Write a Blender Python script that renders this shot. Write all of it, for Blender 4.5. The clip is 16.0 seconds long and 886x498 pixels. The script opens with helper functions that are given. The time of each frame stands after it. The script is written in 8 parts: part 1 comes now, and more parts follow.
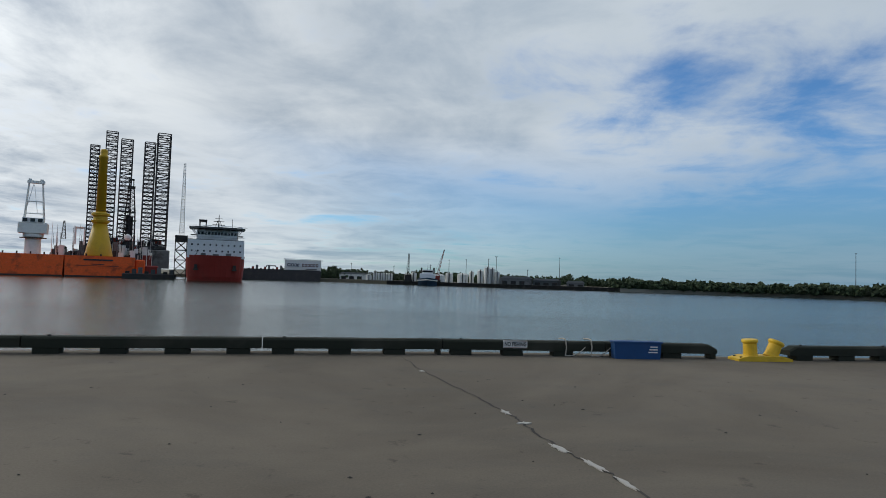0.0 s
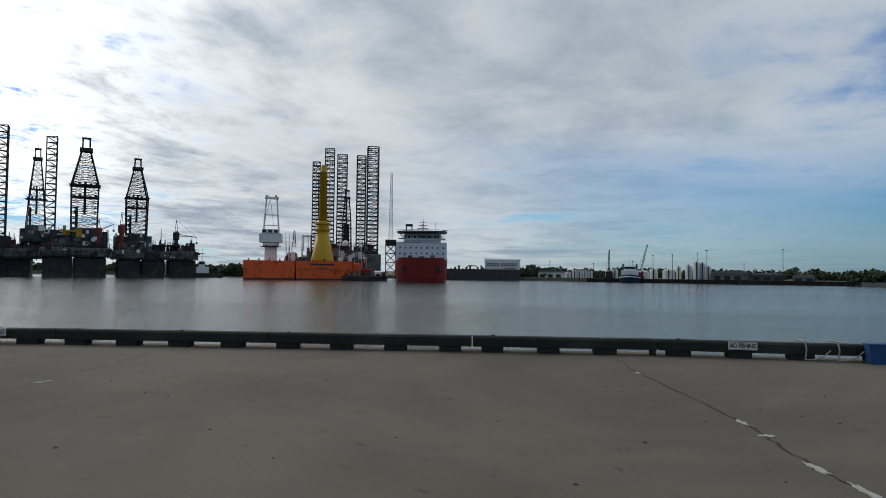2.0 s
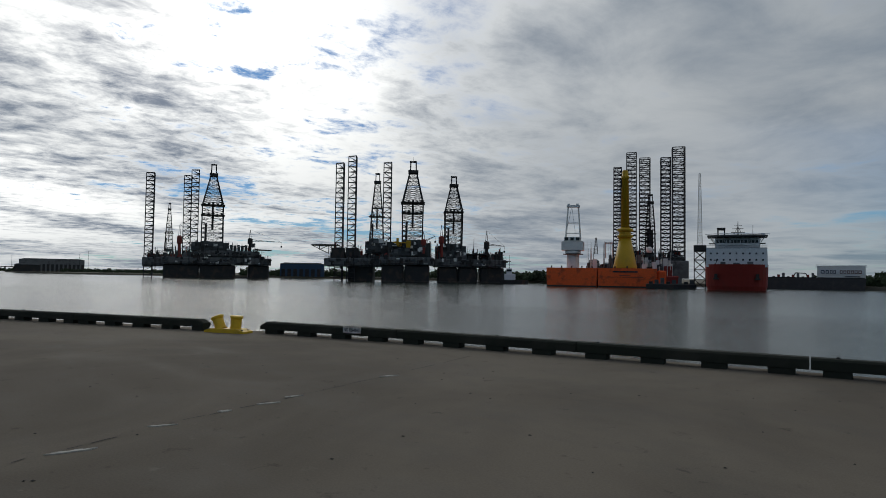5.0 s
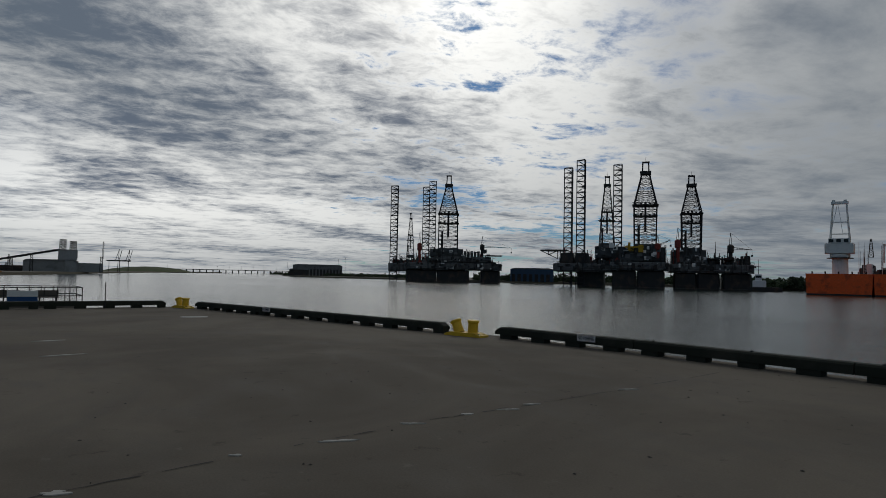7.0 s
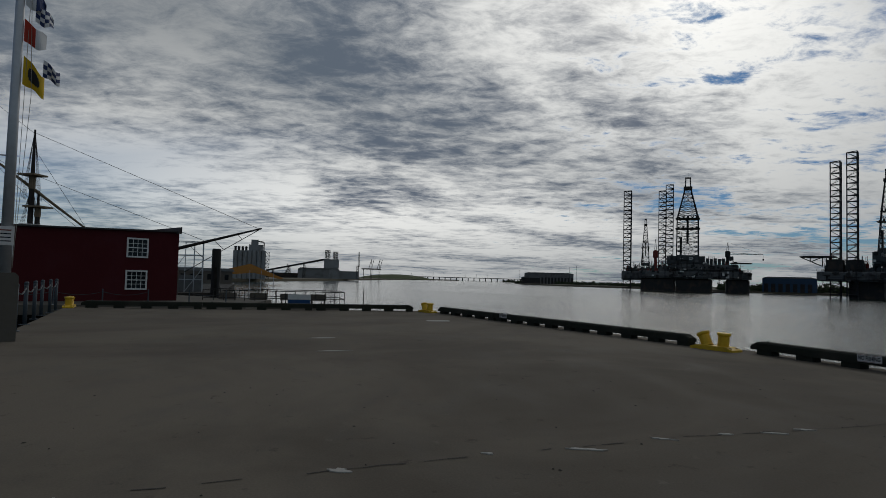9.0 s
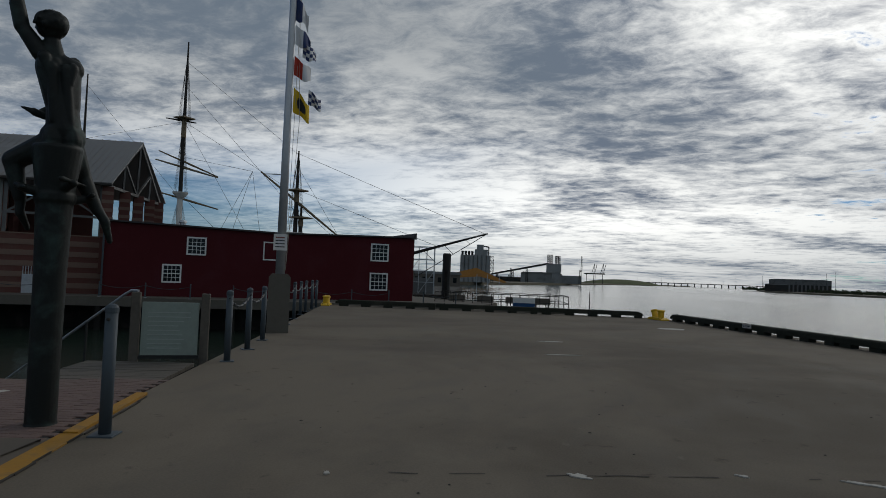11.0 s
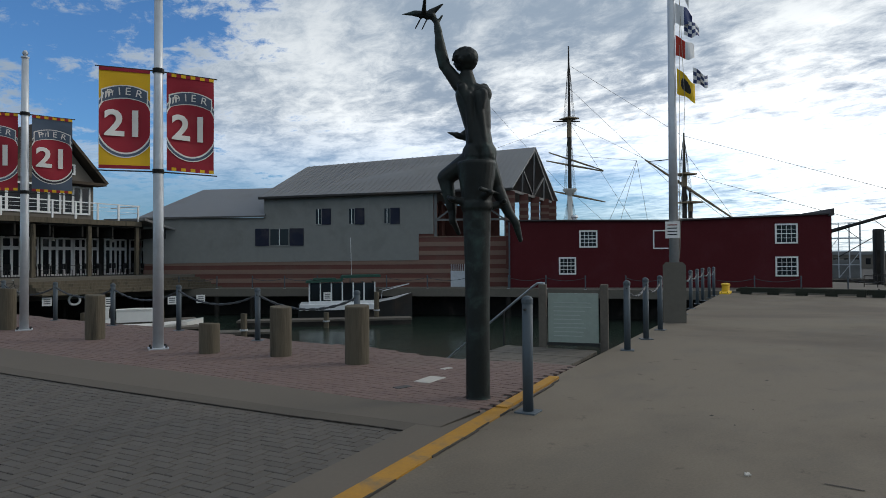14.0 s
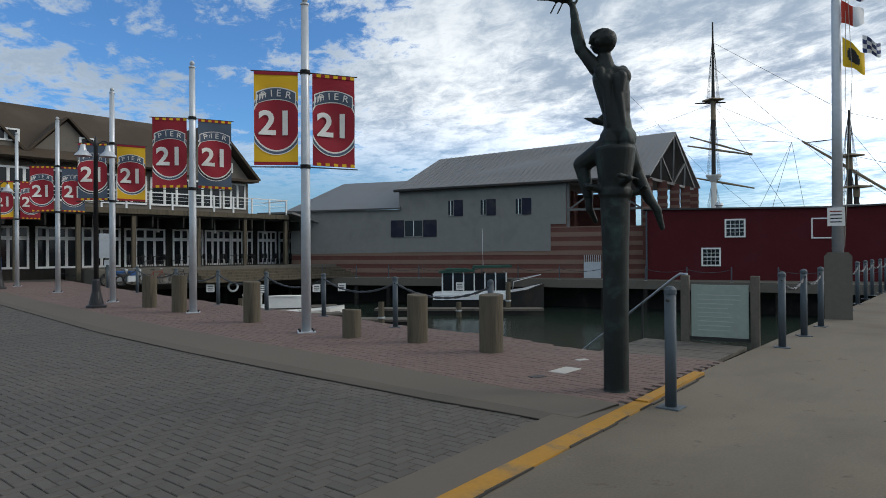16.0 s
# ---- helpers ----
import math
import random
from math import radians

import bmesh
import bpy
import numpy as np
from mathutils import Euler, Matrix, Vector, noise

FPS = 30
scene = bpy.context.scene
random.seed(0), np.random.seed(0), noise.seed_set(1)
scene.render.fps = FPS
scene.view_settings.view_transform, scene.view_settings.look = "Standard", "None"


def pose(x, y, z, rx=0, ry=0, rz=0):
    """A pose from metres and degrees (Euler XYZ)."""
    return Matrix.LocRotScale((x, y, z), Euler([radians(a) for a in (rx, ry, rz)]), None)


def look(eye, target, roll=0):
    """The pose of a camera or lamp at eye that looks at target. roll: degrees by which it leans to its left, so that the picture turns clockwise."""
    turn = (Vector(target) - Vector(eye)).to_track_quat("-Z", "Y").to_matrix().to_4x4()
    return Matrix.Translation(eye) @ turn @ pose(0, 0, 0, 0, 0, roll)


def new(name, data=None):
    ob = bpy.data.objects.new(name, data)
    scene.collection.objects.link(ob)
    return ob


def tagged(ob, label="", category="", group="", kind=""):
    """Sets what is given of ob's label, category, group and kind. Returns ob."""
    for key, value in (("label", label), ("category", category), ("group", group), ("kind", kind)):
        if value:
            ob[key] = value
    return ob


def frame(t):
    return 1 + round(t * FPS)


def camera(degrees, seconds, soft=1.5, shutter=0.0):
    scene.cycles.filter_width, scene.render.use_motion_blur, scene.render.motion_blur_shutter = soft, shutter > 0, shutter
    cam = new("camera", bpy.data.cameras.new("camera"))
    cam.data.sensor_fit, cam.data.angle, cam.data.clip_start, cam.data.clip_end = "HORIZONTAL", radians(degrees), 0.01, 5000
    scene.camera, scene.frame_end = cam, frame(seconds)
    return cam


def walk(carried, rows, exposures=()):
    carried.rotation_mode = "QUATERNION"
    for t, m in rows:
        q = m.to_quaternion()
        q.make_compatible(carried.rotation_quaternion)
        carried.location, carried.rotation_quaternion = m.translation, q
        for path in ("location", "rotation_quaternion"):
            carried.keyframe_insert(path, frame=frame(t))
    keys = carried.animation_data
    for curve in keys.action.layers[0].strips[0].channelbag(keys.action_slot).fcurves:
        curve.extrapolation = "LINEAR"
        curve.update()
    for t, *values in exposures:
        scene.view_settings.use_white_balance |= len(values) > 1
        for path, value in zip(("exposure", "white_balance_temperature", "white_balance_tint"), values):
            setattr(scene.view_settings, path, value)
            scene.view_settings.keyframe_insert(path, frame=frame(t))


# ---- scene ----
cam = camera(69.76, 16.0, soft=0.9)
# seconds, place, yaw, pitch, roll; the camera is swung round the body at arm's length
ROWS = [
    (0.0, 0.164, 0.062, 1.555, -0.01, 2.55, -1.81),
    (0.5, 0.097, 0.119, 1.563, 3.47, 2.62, -0.40),
    (1.0, 0.013, 0.163, 1.565, 6.46, 2.74, 0.28),
    (1.5, -0.005, 0.225, 1.557, 12.12, 2.45, -0.36),
    (2.0, -0.005, 0.219, 1.547, 17.73, 2.03, -0.61),
    (2.5, -0.072, 0.242, 1.563, 22.38, 1.81, -0.37),
    (3.0, -0.121, 0.195, 1.574, 27.25, 1.87, -0.50),
    (5.5, -0.118, 0.178, 1.606, 49.28, 2.44, -0.99),
    (6.0, -0.164, 0.171, 1.607, 54.59, 2.52, -1.28),
    (6.5, -0.197, 0.146, 1.591, 59.56, 2.56, -1.48),
    (7.0, -0.254, 0.152, 1.641, 64.84, 2.45, -1.16),
    (7.5, -0.214, 0.093, 1.622, 70.12, 2.48, -1.19),
    (8.0, -0.251, 0.063, 1.623, 75.69, 2.51, -0.93),
    (8.5, -0.276, 0.036, 1.617, 80.58, 2.59, -1.47),
    (9.0, -0.289, 0.015, 1.616, 85.43, 2.70, -1.54),
    (11.5, -0.282, -0.131, 1.598, 110.81, 2.09, -1.84),
    (12.0, -0.244, -0.104, 1.611, 116.80, 1.74, -1.09),
    (12.5, -0.177, -0.063, 1.624, 122.99, 1.57, -0.50),
    (13.0, -0.197, -0.088, 1.610, 128.66, 1.42, -0.06),
    (13.5, -0.212, -0.135, 1.611, 133.86, 1.16, 0.07),
    (14.0, -0.213, -0.176, 1.610, 139.32, 0.93, 0.37),
    (14.5, -0.233, -0.223, 1.607, 144.70, 0.65, 0.84),
    (15.0, -0.172, -0.197, 1.595, 149.52, 0.50, 0.46),
    (15.5, -0.135, -0.190, 1.590, 153.14, 0.49, 0.39),
    (16.0, -0.167, -0.196, 1.585, 151.06, 0.19, 0.35),
]
walk(cam, [(t, pose(x, y, z, 90 + p, r, a)) for t, x, y, z, a, p, r in ROWS],
     exposures=[(0, -0.15), (1.5, -0.25), (3, -0.46), (5.5, -1.08), (7, -1.5), (9, -1.6), (11.5, -1.0), (12.5, -0.65), (13.5, -0.25), (14.5, 0.04), (16, 0.17)])

# ---- world and light ----
SUN_AZ, SUN_EL = 66.0, 30.0      # degrees, anticlockwise from +y, and above the horizon


def heading(az, el=0.0):
    a, e = radians(az), radians(el)
    return Vector((-math.sin(a) * math.cos(e), math.cos(a) * math.cos(e), math.sin(e)))


class Nodes:
    """Short hand for building a node tree."""

    def __init__(self, tree):
        self.t = tree
        tree.nodes.clear()

    def add(self, kind, **props):
        n = self.t.nodes.new("ShaderNode" + kind)
        for k, v in props.items():
            setattr(n, k, v)
        return n

    def put(self, socket, value):
        if isinstance(value, bpy.types.NodeSocket):
            self.t.links.new(value, socket)
        elif isinstance(value, (tuple, list)) and len(value) == 3 and socket.type == "RGBA":
            socket.default_value = (*value, 1)
        else:
            socket.default_value = value

    def math(self, op, a, b=0.0, c=0.0, clamp=False):
        n = self.add("Math", operation=op, use_clamp=clamp)
        for i, v in enumerate((a, b, c)):
            self.put(n.inputs[i], v)
        return n.outputs[0]

    def vec(self, op, a, b=(0, 0, 0)):
        n = self.add("VectorMath", operation=op)
        self.put(n.inputs[0], a)
        self.put(n.inputs[1], b)
        return n.outputs["Value"] if op in ("DOT_PRODUCT", "LENGTH") else n.outputs[0]

    def scaled(self, v, s, turn=0.0, move=(0, 0, 0)):
        n = self.add("Mapping")
        self.put(n.inputs["Vector"], v)
        n.inputs["Scale"].default_value = s if isinstance(s, tuple) else (s, s, s)
        n.inputs["Rotation"].default_value = (0, 0, radians(turn))
        n.inputs["Location"].default_value = move
        return n.outputs[0]

    def noise(self, v, scale, detail=4.0, rough=0.55, warp=0.0):
        n = self.add("TexNoise")
        self.put(n.inputs["Vector"], v)
        n.inputs["Scale"].default_value = scale
        n.inputs["Detail"].default_value = detail
        n.inputs["Roughness"].default_value = rough
        n.inputs["Distortion"].default_value = warp
        return n.outputs["Fac"]

    def ramp(self, v, *stops):
        n = self.add("ValToRGB")
        self.put(n.inputs[0], v)
        e = n.color_ramp.elements
        while len(e) < len(stops):
            e.new(0.5)
        for i, (p, c) in enumerate(stops):
            e[i].position = p
            e[i].color = (c, c, c, 1) if isinstance(c, (int, float)) else (*c, 1)
        return n.outputs[0]

    def range(self, v, a, b, lo=0.0, hi=1.0):
        n = self.add("MapRange", interpolation_type="SMOOTHSTEP")
        for i, x in enumerate((v, a, b, lo, hi)):
            self.put(n.inputs[i], x)
        return n.outputs[0]

    def mix(self, f, a, b, how="MIX"):
        n = self.add("Mix", data_type="RGBA", blend_type=how)
        self.put(n.inputs[0], f)
        self.put(n.inputs[6], a)
        self.put(n.inputs[7], b)
        return n.outputs[2]


world = bpy.data.worlds.new("sky")
scene.world = world
world.use_nodes = True
N = Nodes(world.node_tree)
way = N.add("TexCoord").outputs["Generated"]
sky = N.add("TexSky", sky_type="NISHITA", sun_disc=False, sun_elevation=radians(SUN_EL), sun_rotation=radians(-SUN_AZ),
            altitude=0, air_density=1.0, dust_density=0.6, ozone_density=2.5)
N.put(sky.inputs["Vector"], way) if "Vector" in sky.inputs else None
sep = N.add("SeparateXYZ")
N.put(sep.inputs[0], way)
up = N.math("POWER", N.math("ADD", N.math("MAXIMUM", sep.outputs[2], 0.0), 0.04), 0.78)     # heaps stand up a little, so they flatten less than a sheet would
flat = N.add("CombineXYZ")
N.put(flat.inputs[0], N.math("DIVIDE", sep.outputs[0], up))
N.put(flat.inputs[1], N.math("DIVIDE", sep.outputs[1], up))
sheet = flat.outputs[0]
toward = N.vec("DOT_PRODUCT", way, tuple(heading(SUN_AZ, SUN_EL)))          # 1 at the sun
side = N.vec("DOT_PRODUCT", way, tuple(heading(SUN_AZ - 8)))
def spot(az, el, near, far):
    """1 towards that part of the sky, falling to 0 between the two angles in degrees."""
    return N.range(N.vec("DOT_PRODUCT", way, tuple(heading(az, el))), math.cos(radians(far)), math.cos(radians(near)))


def total(*terms):
    out = 0.0
    for v, k in terms:
        out = N.math("MULTIPLY_ADD", v, k, out)
    return out


high = sep.outputs[2]
rim = N.math("POWER", N.math("MAXIMUM", N.vec("DOT_PRODUCT", way, tuple(heading(98))), 0.0), 2.5)
rim = N.math("MULTIPLY", N.math("MULTIPLY", rim, N.range(high, 0.05, 0.42, 0.75, 0.0)), N.range(high, 0.0, 0.11, 0.4, 1.0))
glow = N.math("MAXIMUM", N.math("POWER", N.math("MAXIMUM", toward, 0.0), 11.0), rim)
halo = N.math("POWER", N.math("MAXIMUM", toward, 0.0), 60.0)
# banks, heaps, small mackerel rolls, and long soft streaks of ice cloud
bank = N.noise(N.scaled(sheet, (1.0, 0.8, 1), 24, (3.4, 1.9, 0)), 0.6, 4, 0.52, 0.5)
heap = N.noise(N.scaled(sheet, (1.0, 0.8, 1), 10, (7, 2, 0)), 2.1, 7, 0.6, 0.4)
roll = N.noise(N.scaled(sheet, (1.0, 0.75, 1), -62, (1, 5, 0)), 9.0, 8, 0.68, 0.3)
streak = N.noise(N.scaled(sheet, (0.35, 1.0, 1), -38, (4, 9, 0)), 1.25, 6, 0.52, 0.5)
soft = spot(-10, 25, 32, 68)                # the smooth, veiled quarter over the far yard
broken = spot(58, 12, 10, 34)               # mackerel sky with blue holes over the rigs
rough = N.math("SUBTRACT", 1.0, N.math("MULTIPLY", soft, 0.9))
body = total((bank, 0.34), (heap, 0.34), (N.math("MULTIPLY", roll, rough), 0.32), (N.math("MULTIPLY", N.math("SUBTRACT", 1.0, rough), streak), 0.32))
# thick overhead and near the sun, open over the town and in patches over the rigs and the yard
body = total((body, 1.0), (spot(184, 26, 8, 58), -0.105), (broken, -0.055), (spot(-30, 13, 3, 20), -0.045), (spot(8, 27, 2, 13), -0.055),
             (spot(108, 24, 10, 45), 0.10), (spot(40, 30, 5, 30), 0.06), (spot(20, 16, 5, 26), 0.06), (spot(142, 16, 3, 12), -0.02), (spot(148, 10, 4, 16), 0.05))
body = N.math("ADD", body, 0.055)
cover = N.range(body, 0.425, N.math("MULTIPLY_ADD", soft, 0.09, 0.495))
# a clear, hazy band low down away from the sun
cover = N.math("MULTIPLY", cover, N.math("MAXIMUM", N.range(high, 0.05, 0.24), N.range(side, 0.25, 0.85, 0.12, 1.0)))
bank2 = N.noise(N.scaled(sheet, (1.0, 0.75, 1), 15, (12.6, 4.2, 0)), 0.7, 4, 0.52, 0.5)
thick = total((bank2, 0.34), (heap, 0.34), (N.math("MULTIPLY", roll, rough), 0.32), (N.math("MULTIPLY", N.math("SUBTRACT", 1.0, rough), streak), 0.32))
# the dark banks over the harbour mouth and the shed, and the brighter cloud low beneath them
thick = total((thick, 1.0), (spot(102, 25, 4, 18), 0.04), (spot(34, 16, 4, 22), 0.035), (spot(128, 17, 4, 18), 0.065), (spot(86, 8, 4, 20), -0.035), (spot(56, 9, 5, 20), -0.032), (spot(114, 9, 4, 22), -0.04),
              (spot(64, 27, 3, 12), -0.03), (soft, -0.03), (spot(150, 20, 5, 26), -0.045), (spot(5, 8, 3, 18), 0.06))
shade = N.range(thick, 0.405, N.math("MULTIPLY_ADD", soft, 0.08, 0.60))
lit = N.mix(glow, (0.72, 0.775, 0.82), (3.2, 3.2, 3.1))
dark = N.mix(glow, (0.32, 0.405, 0.51), (0.33, 0.40, 0.55))
# a thin blue-grey veil opposite the town
veil = N.range(N.vec("DOT_PRODUCT", way, tuple(heading(-42, 6))), 0.5, 0.98)
lit = N.mix(veil, lit, (0.66, 0.73, 0.79))
dark = N.mix(veil, dark, (0.36, 0.46, 0.57))
cloud = N.mix(shade, lit, dark)
cloud = N.mix(N.math("MULTIPLY", halo, 0.28), cloud, (3.4, 3.3, 3.1))
clear = N.mix(1.0, sky.outputs[0], N.mix(N.range(toward, 0.55, 0.95), (0.062, 0.101, 0.138), (0.030, 0.056, 0.092)), "MULTIPLY")
haze = N.math("MULTIPLY", N.range(high, 0.0, 0.2, 0.85, 0.0), N.range(side, -0.2, 0.9, 1.0, 0.0))
clear = N.mix(haze, clear, (0.16, 0.29, 0.42))
back = N.add("Background")
N.put(back.inputs[0], N.mix(cover, clear, cloud))
back.inputs[1].default_value = 1.0
N.t.links.new(back.outputs[0], N.add("OutputWorld").inputs[0])

sun = new("sun", bpy.data.lights.new("sun", "SUN"))
sun.data.energy, sun.data.angle, sun.data.color = 0.7, radians(14), (1.0, 0.95, 0.86)
sun.matrix_world = look(heading(SUN_AZ, SUN_EL) * 100, (0, 0, 0))


# ---- materials ----
def mat(name, colour, rough=0.7, metal=0.0, vary=0.18, grain=12.0, stain=0.7, dirt=(0.12, 0.10, 0.08), dirty=0.25, bump=0.15, depth=0.01, per=0.0,
        coords="Object", spec=0.3, stretch=None):
    """A surface with fine grain, broad stains with their own shape, and relief."""
    m = bpy.data.materials.new(name)
    m.use_nodes = True
    n = Nodes(m.node_tree)
    p = n.add("TexCoord").outputs[coords]
    if stretch:
        p = n.scaled(p, stretch)
    fine = n.noise(p, grain, 6, 0.65)
    broad = n.noise(p, stain, 5, 0.6, 0.4)
    c = n.mix(n.math("MULTIPLY", n.range(broad, 0.48, 0.72), dirty), colour, dirt)
    tone = n.math("ADD", 1.0, n.math("MULTIPLY", n.math("SUBTRACT", fine, 0.5), 2 * vary))
    tone = n.math("MULTIPLY", tone, n.math("ADD", 1.0, n.math("MULTIPLY", n.math("SUBTRACT", broad, 0.5), vary * 1.5)))
    if per:
        r = n.add("ObjectInfo").outputs["Random"]
        g = n.add("NewGeometry").outputs["Random Per Island"]
        r = n.math("FRACT", n.math("ADD", r, g))
        tone = n.math("MULTIPLY", tone, n.math("ADD", 1.0 - per, n.math("MULTIPLY", r, 2 * per)))
    c = n.mix(1.0, c, tone, "MULTIPLY")
    b = n.add("BsdfPrincipled")
    n.put(b.inputs["Base Color"], c)
    n.put(b.inputs["Roughness"], n.math("ADD", rough, n.math("MULTIPLY", n.math("SUBTRACT", fine, 0.5), 0.25), clamp=True))
    b.inputs["Metallic"].default_value = metal
    b.inputs["Specular IOR Level"].default_value = spec
    if bump:
        u = n.add("Bump")
        u.inputs["Strength"].default_value = bump
        u.inputs["Distance"].default_value = depth
        n.put(u.inputs["Height"], fine)
        n.put(b.inputs["Normal"], u.outputs[0])
    n.t.links.new(b.outputs[0], n.add("OutputMaterial").inputs[0])
    return m


def water_mat():
    m = bpy.data.materials.new("harbour_water")
    m.use_nodes = True
    n = Nodes(m.node_tree)
    p = n.add("TexCoord").outputs["Object"]
    a = n.noise(n.scaled(p, (0.5, 1.0, 1), 20), 1.3, 6, 0.66, 0.3)
    w = n.noise(n.scaled(p, (0.35, 1.0, 1), 32), 0.11, 3, 0.5, 0.4)
    calm = n.range(n.noise(n.scaled(p, (0.3, 1.0, 1), 25), 0.02, 3, 0.5), 0.40, 0.62, 0.5, 1.0)
    h = n.math("ADD", n.math("MULTIPLY", a, 0.55), w)
    u = n.add("Bump")
    xyz = n.add("SeparateXYZ")
    n.put(xyz.inputs[0], p)
    sheltered = n.range(xyz.outputs[1], -7.0, 8.0, 0.12, 1.0)      # the basin lies calm behind the dock
    n.put(u.inputs["Strength"], n.math("MULTIPLY", n.math("MULTIPLY", calm, sheltered), 0.55))
    u.inputs["Distance"].default_value = 0.7
    n.put(u.inputs["Height"], h)
    b = n.add("BsdfPrincipled")
    n.put(b.inputs["Base Color"], (0.022, 0.034, 0.026))
    b.inputs["Roughness"].default_value = 0.14
    b.inputs["IOR"].default_value = 1.33
    n.put(b.inputs["Normal"], u.outputs[0])
    n.t.links.new(b.outputs[0], n.add("OutputMaterial").inputs[0])
    return m


def glass_mat():
    m = bpy.data.materials.new("window_glass")
    m.use_nodes = True
    n = Nodes(m.node_tree)
    b = n.add("BsdfPrincipled")
    n.put(b.inputs["Base Color"], (0.012, 0.014, 0.016))
    b.inputs["Specular IOR Level"].default_value = 0.35
    b.inputs["Roughness"].default_value = 0.06
    n.t.links.new(b.outputs[0], n.add("OutputMaterial").inputs[0])
    return m


WATER, GLASS = water_mat(), glass_mat()


def concrete_mat():
    """Old dock concrete: broad dark blotches, scuffs drawn along the quay, speckle and fine pits."""
    m = bpy.data.materials.new("dock_concrete")
    m.use_nodes = True
    n = Nodes(m.node_tree)
    p = n.add("TexCoord").outputs["Object"]
    broad = n.noise(p, 0.16, 5, 0.62, 0.6)
    scuff = n.noise(n.scaled(p, (0.6, 1.2, 1), -18), 0.9, 7, 0.68, 0.5)
    spots = n.noise(p, 3.2, 6, 0.7, 0.2)
    fine = n.noise(p, 45, 4, 0.7)
    c = n.mix(n.range(broad, 0.36, 0.66), (0.178, 0.151, 0.117), (0.118, 0.099, 0.077))
    c = n.mix(n.math("MULTIPLY", n.range(scuff, 0.45, 0.68), 0.35), c, (0.088, 0.077, 0.062))
    c = n.mix(n.math("MULTIPLY", n.range(spots, 0.62, 0.72), 0.5), c, (0.175, 0.155, 0.125))
    c = n.mix(n.math("MULTIPLY", n.range(spots, 0.40, 0.30), 0.5), c, (0.05, 0.042, 0.034))
    c = n.mix(1.0, c, n.math("ADD", 0.72, n.math("MULTIPLY", fine, 0.56)), "MULTIPLY")
    b = n.add("BsdfPrincipled")
    n.put(b.inputs["Base Color"], c)
    b.inputs["Specular IOR Level"].default_value = 0.12
    n.put(b.inputs["Roughness"], n.range(scuff, 0.4, 0.7, 0.95, 0.75))
    u = n.add("Bump")
    u.inputs["Strength"].default_value = 0.3
    u.inputs["Distance"].default_value = 0.004
    n.put(u.inputs["Height"], n.math("ADD", fine, n.math("MULTIPLY", spots, 2.0)))
    n.put(b.inputs["Normal"], u.outputs[0])
    n.t.links.new(b.outputs[0], n.add("OutputMaterial").inputs[0])
    return m


CONCRETE = concrete_mat()
CURB = mat("kerb_concrete", (0.120, 0.102, 0.082), 0.9, spec=0.2, grain=25, stain=0.5, vary=0.14, bump=0.25, depth=0.004)
PATCH = mat("pale_patching_mortar", (0.42, 0.40, 0.36), 0.85, grain=30, stain=2)
CRACK = mat("dark_crack_filler", (0.045, 0.04, 0.035), 0.9, grain=40)
PAVER = mat("grey_street_paver", (0.090, 0.080, 0.069), 0.85, grain=40, stain=0.35, vary=0.18, per=0.09, dirty=0.35, bump=0.25, depth=0.003)
JOINT = mat("sand_joint", (0.05, 0.045, 0.04), 0.95, grain=60)
BRICK = mat("red_walk_brick", (0.150, 0.102, 0.088), 0.85, grain=40, stain=0.4, vary=0.2, per=0.08, dirty=0.3, bump=0.25, depth=0.003)
YELLOW = mat("worn_yellow_paint", (0.36, 0.18, 0.02), 0.7, grain=22, stain=2.4, dirt=(0.12, 0.095, 0.06), dirty=0.9, vary=0.3)
BOLLARD = mat("yellow_bollard_paint", (0.70, 0.44, 0.03), 0.5, grain=10, stain=2.0, dirt=(0.2, 0.11, 0.04), dirty=0.35)
TIMBER = mat("tarred_green_timber", (0.024, 0.027, 0.019), 0.9, spec=0.25, grain=14, stain=0.8, dirt=(0.07, 0.063, 0.05), dirty=0.35, bump=0.5, depth=0.012)
PILE = mat("weathered_pile_wood", (0.105, 0.088, 0.062), 0.95, grain=20, stain=3.0, dirt=(0.03, 0.027, 0.02), dirty=0.9, bump=0.9, depth=0.02, stretch=(1, 1, 0.1), vary=0.5)
WOOD = mat("grey_weathered_wood", (0.118, 0.104, 0.086), 0.9, grain=14, stain=1.6, dirt=(0.04, 0.035, 0.03), dirty=0.7, vary=0.35, bump=0.5, depth=0.006)
# Base lowered below real timber to carry the shade under decks and porch.
DARKWOOD_SHADE = mat("dark_timber_and_shade", (0.016, 0.015, 0.013), 0.85, grain=10, stain=0.6, bump=0.4)
BRONZE = mat("green_brown_bronze", (0.011, 0.014, 0.0125), 0.55, metal=0.15, spec=0.3, grain=12, stain=3.0, dirt=(0.03, 0.052, 0.046), dirty=0.8, vary=0.4, bump=0.5, depth=0.012)
POSTBLUE = mat("blue_grey_post_paint", (0.066, 0.084, 0.098), 0.6, grain=14, stain=2.0, dirt=(0.10, 0.075, 0.05), dirty=0.35)
GALV = mat("galvanised_steel", (0.50, 0.52, 0.54), 0.45, metal=0.5, grain=9, stain=1.2, dirt=(0.3, 0.3, 0.3), dirty=0.4)
BLACK = mat("black_cast_iron", (0.02, 0.02, 0.022), 0.45, grain=12, stain=2)
STEEL = mat("dark_painted_steel", (0.026, 0.026, 0.025), 0.6, grain=3, stain=0.3, dirt=(0.10, 0.06, 0.04), dirty=0.5)
